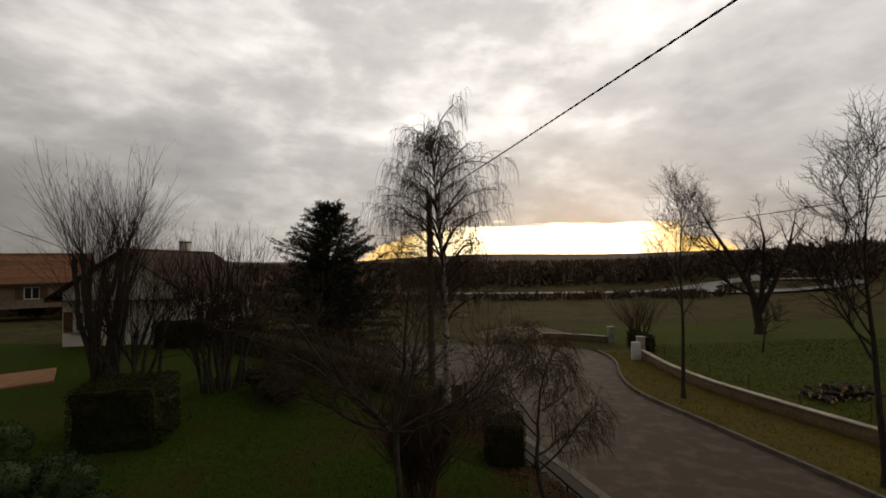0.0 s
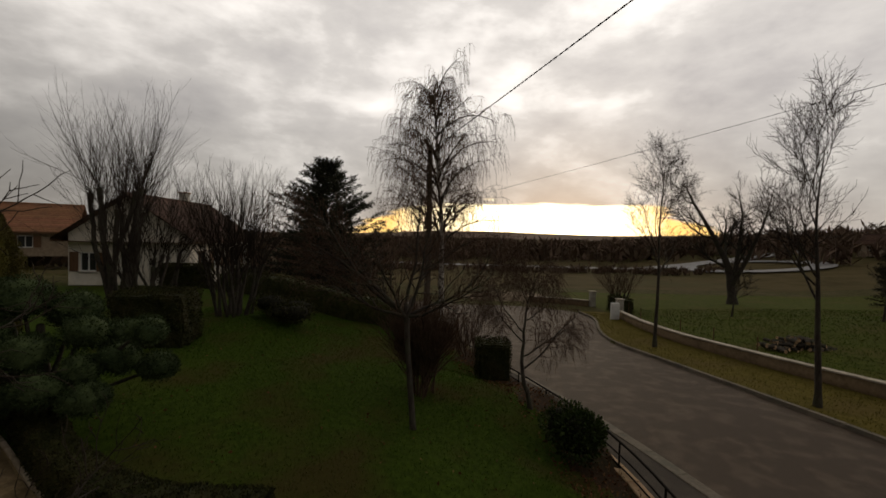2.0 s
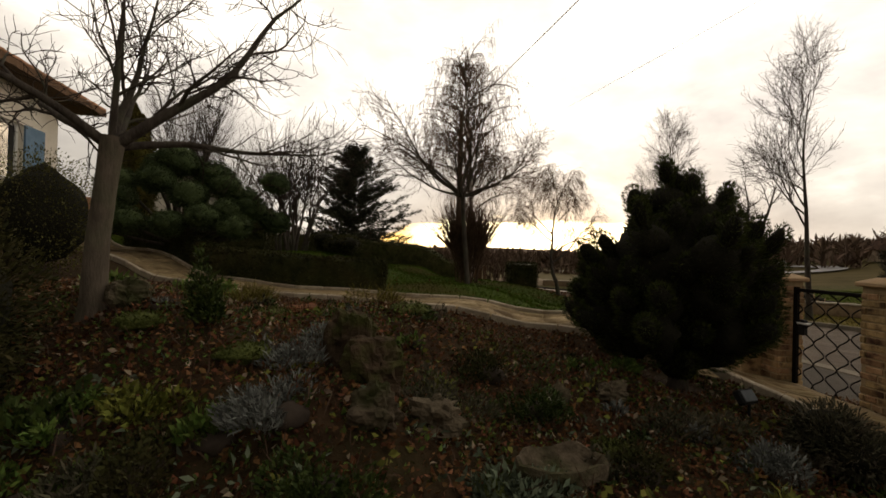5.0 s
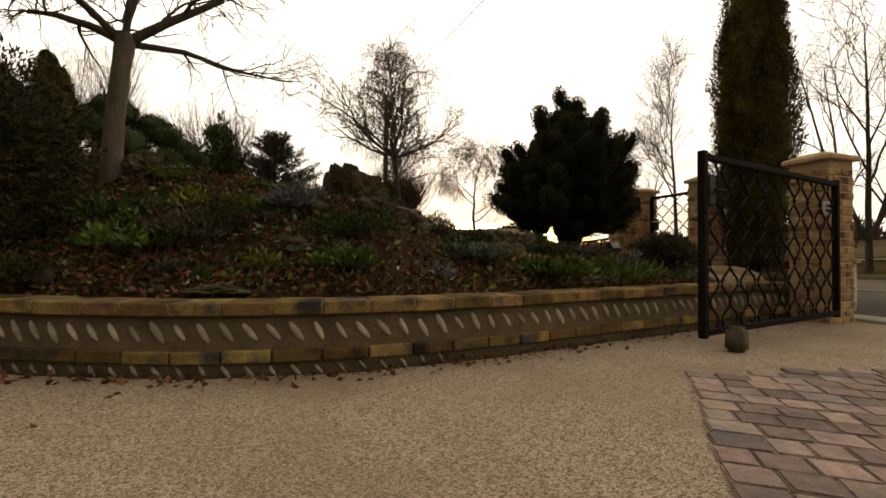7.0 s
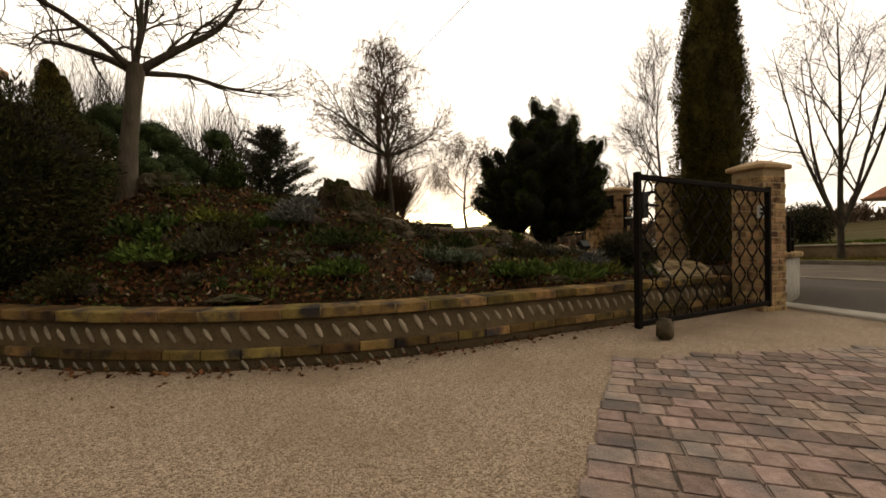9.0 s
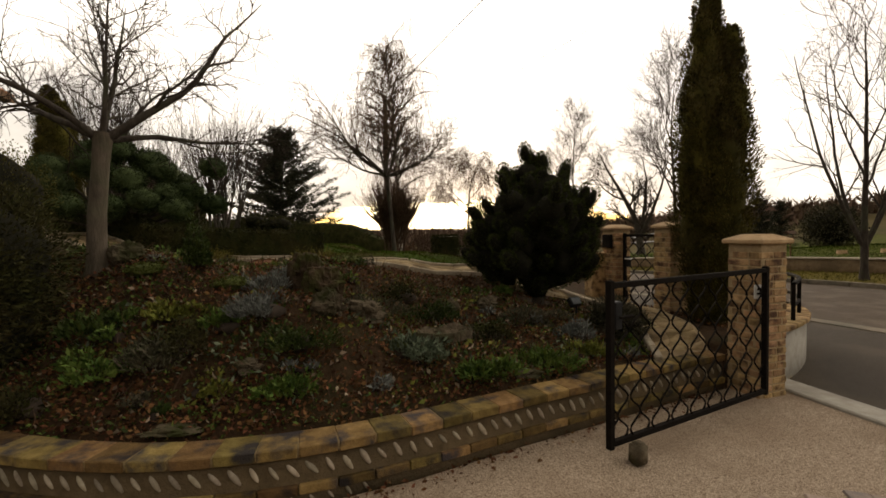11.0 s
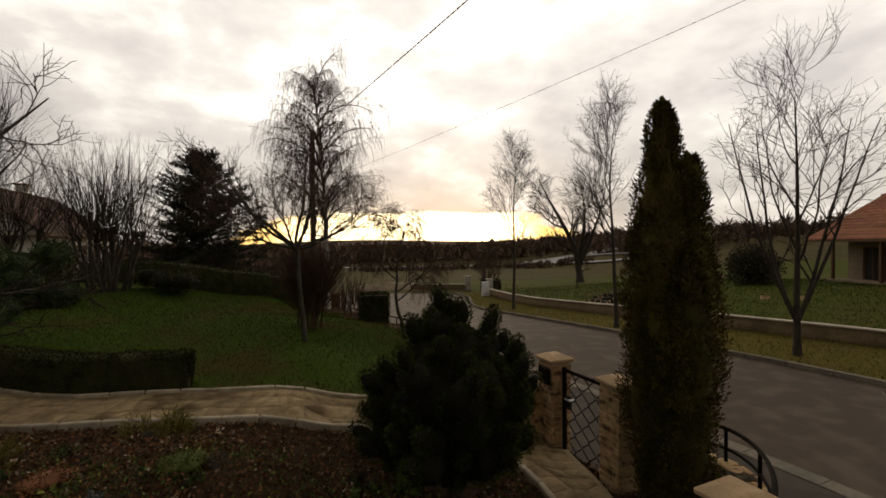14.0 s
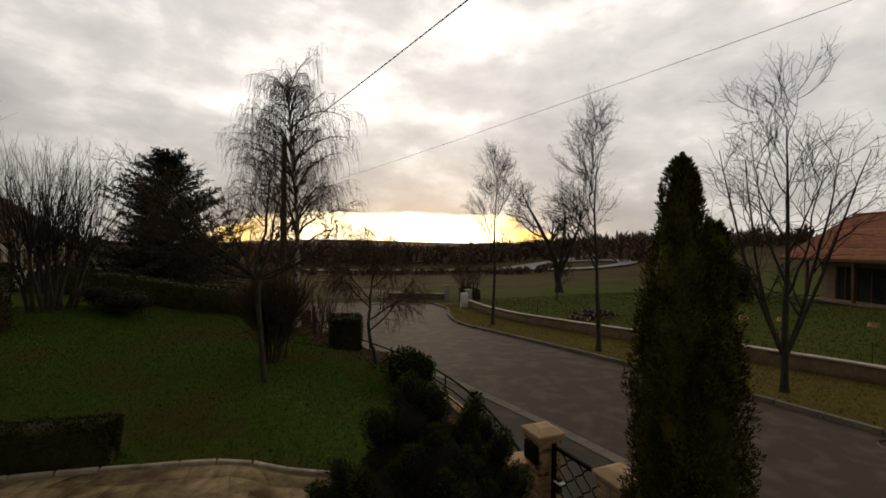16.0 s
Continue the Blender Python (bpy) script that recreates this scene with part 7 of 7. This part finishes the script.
def scatter(name, label, seed, n, area, accept, material, leaf, width, up, lift=0.005, jitter=1.0, category="ground cover", zf=ground_z):
    rng = np.random.default_rng(seed)
    x, y = rng.uniform(area[0], area[1], n), rng.uniform(area[2], area[3], n)
    m = accept(x, y, rng)
    x, y = x[m], y[m]
    z = zf(x, y) + lift
    P = np.stack([x, y, z], 1)
    D = rng.normal(size=P.shape) * np.array((jitter, jitter, 0.25)) + np.array((0, 0, up))
    s = Soup(); blades(s, P, D, leaf, width, rng, 0.8)
    return tagged(new(name, s.mesh(name, material)), label, category, kind="stuff")


def in_bed(x, y, rng):
    near = np.interp(x, [p[0] for p in PATH_NEAR], [p[1] for p in PATH_NEAR])
    sx = np.interp(y, [p[1] for p in PATH_SIDE_A[::-1]], [p[0] for p in PATH_SIDE_A[::-1]])
    return inside(GARDEN, x, y) & (y < near - 0.02) & (x > -6) & ((x < sx - 0.03) | (x > 2.75)) & ~((x - 1.0) ** 2 + (y - 0.95) ** 2 < 0.1)


def on_lawn(x, y, rng):
    f = fence_x(y) - 0.9 - 0.25 * np.sin(y * 3)
    return inside(GARDEN, x, y) & (y > path_mid_y(x) + 0.12) & (x < f + rng.normal(size=x.shape) * 0.15)


scatter("leaf_litter", "brown fallen leaves over the rockery soil", 501, 46000, (-6, 3, -2.3, 3.2), in_bed, M_LEAF, 0.042, 0.026, 0.35, 0.020)
scatter("bleached_leaves", "pale bleached leaves lying in the rockery", 511, 2600, (-6, 3, -2.3, 3.2), in_bed, M_PALELEAF, 0.050, 0.030, 0.5, 0.025)
scatter("fence_leaf_litter", "brown fallen leaves under the bushes along the fence", 502, 9000, (-1, 3.2, 3, 16), lambda x, y, r: inside(GARDEN, x, y) & (x > fence_x(y) - 1.4) & (y > 3), M_LEAF, 0.06, 0.04, 0.3, 0.012)
scatter("ground_ivy", "low green weeds between the fallen leaves", 503, 13000, (-4.6, 2.2, -2.3, 1.5), lambda x, y, r: in_bed(x, y, r) & (np.sin(x * 2.7 + 1) * np.sin(y * 3.1) + r.normal(size=x.shape) * 0.4 > 0.15), M_GREEN, 0.038, 0.020, 0.7, 0.020)
scatter("bed_seedlings", "small yellow-green broad leaves sprouting through the litter", 512, 2600, (-4.4, 1.9, -2.2, 1.2), lambda x, y, r: in_bed(x, y, r) & (np.sin(x * 4.3 + 2) * np.sin(y * 4.9 + 1) + r.normal(size=x.shape) * 0.3 > 0.3), M_LIME, 0.055, 0.034, 0.55, 0.03)
scatter("grey_herbs", "low grey-green herb leaves creeping over the bed", 513, 3200, (-4.2, 1.6, -2.2, -0.2), lambda x, y, r: in_bed(x, y, r) & (np.sin(x * 3.1 - 1) * np.sin(y * 5.3) + r.normal(size=x.shape) * 0.25 > 0.45), M_SAGE, 0.060, 0.022, 0.6, 0.03)
scatter("moss_patches", "dark green moss spreading over the soil between stones", 516, 26000, (-5.0, 2.2, -2.3, 1.8), lambda x, y, r: in_bed(x, y, r) & (np.sin(x * 2.1 + 0.6 * y) * np.sin(y * 2.6 + 2) + r.normal(size=x.shape) * 0.3 > 0.1), M_MOSS, 0.026, 0.014, 0.8, 0.012)
scatter("creeping_thyme", "dull dark green mats of creeping herbs on the slope", 517, 9000, (-4.6, 1.9, -2.2, 1.2), lambda x, y, r: in_bed(x, y, r) & (np.sin(x * 3.7 + 3) * np.sin(y * 3.3 - 0.7) + r.normal(size=x.shape) * 0.25 > 0.35), M_LAUREL, 0.050, 0.018, 0.9, 0.02)
scatter("dry_stalks", "thin dry brown stalks standing in the bed", 514, 2200, (-4.4, 1.9, -2.2, 1.6), in_bed, M_TWIGRED, 0.16, 0.007, 1.1, 0.0, 0.5)
scatter("lawn_grass", "short green lawn grass with moss and a few leaves", 504, 90000, (-9, 3.0, 2.5, 16), on_lawn, M_GRASS, 0.055, 0.010, 1.0, 0.0, 0.55, "grass")
scatter("lawn_leaves", "scattered pale fallen leaves on the lawn", 505, 500, (-8, 2.5, 3, 15), on_lawn, M_LEAF, 0.06, 0.04, 0.2, 0.02)
scatter("verge_grass", "yellowish rough grass on the street verge", 506, 60000, (9, 21, -12, 30), lambda x, y, r: ~inside(ROAD_POLY, x, y) & (x < wall_r_x(y) - 0.05) & (x > 9), M_VERGE, 0.09, 0.016, 1.0, 0.0, 0.6, "grass")
scatter("meadow_grass", "green meadow grass behind the verge wall", 507, 60000, (12, 40, -2, 34), lambda x, y, r: (x > wall_r_x(y) + 0.3) & (y < 32), M_GRASS, 0.12, 0.022, 1.0, 0.0, 0.6, "grass")


def near_wall(x, y, rng):
    b = np.interp(x, [p[0] for p in BANK], [p[1] for p in BANK])
    return (y < b - 0.03) & (y > b - 0.03 - np.abs(rng.normal(size=x.shape)) * 0.10)


def rim_z(x, y):
    return np.maximum(bed_z(x, y), np.where(inside(GARDEN, x, y), garden_z(x, y), -9))


scatter("bed_leaves", "fallen leaves along the back of the coping", 509, 9500, (-5.0, 2.0, -2.2, -0.3), lambda x, y, r: (y - np.interp(x, [p[0] for p in BANK], [p[1] for p in BANK]) > 0.21) & (y - np.interp(x, [p[0] for p in BANK], [p[1] for p in BANK]) < 0.6), M_LEAF, 0.042, 0.026, 0.3, 0.018, zf=rim_z)
scatter("bed_weeds", "low green weeds along the back of the coping", 510, 4200, (-5.0, 2.0, -2.2, -0.3), lambda x, y, r: (y - np.interp(x, [p[0] for p in BANK], [p[1] for p in BANK]) > 0.23) & (y - np.interp(x, [p[0] for p in BANK], [p[1] for p in BANK]) < 0.6) & (np.sin(x * 5.1) + r.normal(size=x.shape) * 0.5 > 0), M_GREEN, 0.042, 0.020, 0.7, 0.018, zf=rim_z)
scatter("drive_litter", "single dry leaves and twigs strewn over the gravel", 515, 420, (-5.5, 2.4, -6.2, -1.2), lambda x, y, r: (y < np.interp(x, [p[0] for p in BANK], [p[1] for p in BANK]) - 0.12) & (r.uniform(size=x.shape) < np.exp((y + 2.0) * 0.55)), M_LEAF, 0.040, 0.022, 0.15, 0.004)
scatter("drive_leaves", "dry brown leaves blown against the retaining wall", 508, 17000, (-5.5, 2.0, -2.8, -0.4), near_wall, M_LEAF, 0.035, 0.022, 0.25, 0.036)

# ---- pieces: kerb stones, copings, flags, pavers, wall bricks ----
stone_row("kerb_stone", KERB_R[1:11], 0.15, 0.26, 0.98, lambda a: road_z(a[1]) - 0.14, M_KERB, kerb_r)
stone_row("gutter_stone", KERB_L[1:8], 0.28, 0.18, 0.98, lambda a: road_z(a[1]) - 0.15, M_KERB, kerb_l)
stone_row("coping_stone", offset_line(WALL_R, 0.11), 0.30, 0.06, 0.9, lambda a: vz(a) + 0.462, M_WALLCAP, wr)
stone_row("coping_stone", offset_line(WALL_FAR, 0.11), 0.30, 0.06, 0.9, lambda a: vz(a) + 0.462, M_WALLCAP, wr)
stone_row("coping_stone", offset_line(FENCE, 0.1), 0.25, 0.05, 0.5, lambda a: fence_top(a) + 0.002, M_CAP, street)
stone_row("coping_brick", offset_line(CURVE, 0.08), 0.24, 0.055, 0.2, lambda a: 0.502, M_PILLAR, entry)


def make_path():
    """Crazy paving: irregular flags between the path's two edges."""
    rng = np.random.default_rng(9)
    path = thing("garden_path", "curved garden path of irregular beige flagstones with pale edging", "path", kind="structure")
    me = strip_mesh("bed", PATH_NEAR, PATH_FAR, garden_z, M_MORTAR, 120, 6, 0.043)
    part("bed", me, None, path)
    def edge(l, n):
        l = smooth_line(l)
        s = np.concatenate([[0], np.cumsum(np.linalg.norm(np.diff(l, axis=0), axis=1))]); s /= s[-1]
        return np.stack([np.interp(np.linspace(0, 1, n), s, l[:, k]) for k in (0, 1)], 1)

    def flags(near, far, n, c, lift, owner):
        A, B = edge(near, n), edge(far, n)
        w = np.linspace(0.06, 0.94, c)
        G = np.empty((n, c, 2))
        for j in range(c):
            u = np.clip(w[j] + (rng.uniform(-0.085, 0.085, n) if 0 < j < c - 1 else np.zeros(n)), 0, 1)
            G[:, j] = A * (1 - u)[:, None] + B * u[:, None]
        G += np.gradient(A, axis=0)[:, None, :] * rng.uniform(-0.34, 0.34, (n, c, 1))
        for i in range(n - 1):
            for j in range(c - 1):
                q = np.array([G[i, j], G[i + 1, j], G[i + 1, j + 1], G[i, j + 1]])
                m = q.mean(0)
                d = q - m
                q = m + d * (1 - 0.009 / (np.linalg.norm(d, axis=1)[:, None] + 0.02))
                mids = (q + np.roll(q, -1, 0)) / 2 + rng.uniform(-0.012, 0.012, (4, 2))
                ring = np.stack([q, mids], 1).reshape(8, 2)
                z = garden_z(ring[:, 0], ring[:, 1]) + lift
                zt = z + 0.010 + rng.uniform(-0.002, 0.003)
                base = np.array((m[0], m[1], z.mean()))
                inner = m + (ring - m) * 0.98
                V = np.concatenate([np.c_[ring, z - 0.01], np.c_[ring, zt - 0.005], np.c_[inner, zt]]) - base
                F = [[k, (k + 1) % 8, 8 + (k + 1) % 8, 8 + k] for k in range(8)] + [[8 + k, 8 + (k + 1) % 8, 16 + (k + 1) % 8, 16 + k] for k in range(8)] + [[16, 17, 18, 19], [16, 19, 20, 23], [20, 21, 22, 23]]
                ob = new("flagstone", fast_mesh("flagstone", V, F, M_FLAG)); ob.parent = owner
                ob.location = base

    flags(PATH_NEAR, PATH_FAR, 46, 4, 0.037, path)
    side = thing("side_path", "short path of sandy flags from the small gate to the driveway", "path", kind="structure")
    part("surface", strip_mesh("surface", PATH_SIDE_A, PATH_SIDE_B, garden_z, M_BEATEN, 60, 8, 0.05), None, side)
    flags(PATH_SIDE_A, PATH_SIDE_B, 13, 4, 0.046, side)
    stone_row("edging_stone", PATH_SIDE_A, 0.07, 0.16, 0.3, lambda a: float(garden_z(a[0], a[1])) - 0.07, M_EDGE, side)
    for line, sg in ((PATH_FAR, 1), (PATH_NEAR, -1)):
        stone_row("edging_stone", line[:-1], 0.06, 0.15, 0.42, lambda a: float(garden_z(a[0], a[1])) - 0.06, M_EDGE, path)


make_path()


def make_pavers():
    rng = random.Random(12)
    bed = thing("paver_field", "field of tumbled reddish pavers laid in the driveway", "paving", kind="structure")
    a0 = np.array((-0.21, -2.66)); ux = unit(np.array((0.86, -0.50))); uy = np.array((ux[1], -ux[0]))
    area = [(-0.21, -2.66), (2.70, -2.92), (2.70, -6.2), (-2.75, -6.2)]
    ch = 0.115
    lens = (0.10, 0.15, 0.125)
    ms = {}
    for ln in lens:
        for q in range(2):
            bm = box_bm(ln - 0.003, ch - 0.003, 0.045, 0.006, seg=2)
            for v in bm.verts:
                v.co += Vector((noise.noise(v.co * 23 + Vector((q * 5, ln * 40, 0))), noise.noise(v.co * 23 + Vector((9 + q, ln * 40, 0))), 0)) * 0.005
            me = bpy.data.meshes.new("paver"); bm.to_mesh(me); bm.free(); me.materials.append(M_PAVER)
            ms[ln, q] = me
    n, extra, laid = 0, [], []
    for r in range(-16, 34):
        y = (r + 0.5) * ch
        x = -0.117 * max(0, r) * ch + rng.uniform(0.0, 0.02)
        while x < 4.2:
            ln = rng.choice((0.10, 0.125, 0.125, 0.125, 0.15))
            p = a0 + ux * (x + ln / 2) + uy * y
            x += ln
            if not inside(area, p[0] + 0.03, p[1] - 0.04):
                continue
            m = Matrix.Translation((p[0], p[1], -0.034 + rng.uniform(-0.002, 0.003))) @ Matrix.Rotation(math.atan2(ux[1], ux[0]) + rng.uniform(-0.02, 0.02), 4, "Z") @ Euler((rng.uniform(-0.012, 0.012), rng.uniform(-0.012, 0.012), 0)).to_matrix().to_4x4()
            laid.append((abs(p[0] + 0.3) + abs(p[1] + 3.4), m, ln))
    laid.sort(key=lambda q: q[0])
    for _, m, ln in laid:
        if n < 300:
            ob = new("paver", ms[ln, rng.randrange(2)]); ob.parent = bed; ob.matrix_basis = m
            n += 1
        else:
            extra.append((m, ln))
    if extra:
        bm = bmesh.new()
        for m, ln in extra:
            bm.from_mesh(ms[ln, 0])
            bm.verts.ensure_lookup_table()
            k = len(ms[ln, 0].vertices)
            bmesh.ops.transform(bm, matrix=m, verts=bm.verts[-k:])
        rest = part("more_pavers", bm, M_PAVER, None); rest.parent = bed
        tagged(rest, kind="stuff")
    # joint sand under the pavers
    q = [(-0.19, -2.70), (2.70, -2.96), (2.70, -6.15), (-2.66, -6.15)]
    part("joint_sand", fast_mesh("joint_sand", [(p[0], p[1], 0.004) for p in q], [[3, 2, 1, 0]], M_JOINT), None, bed)


make_pavers()
make_wall_pieces()
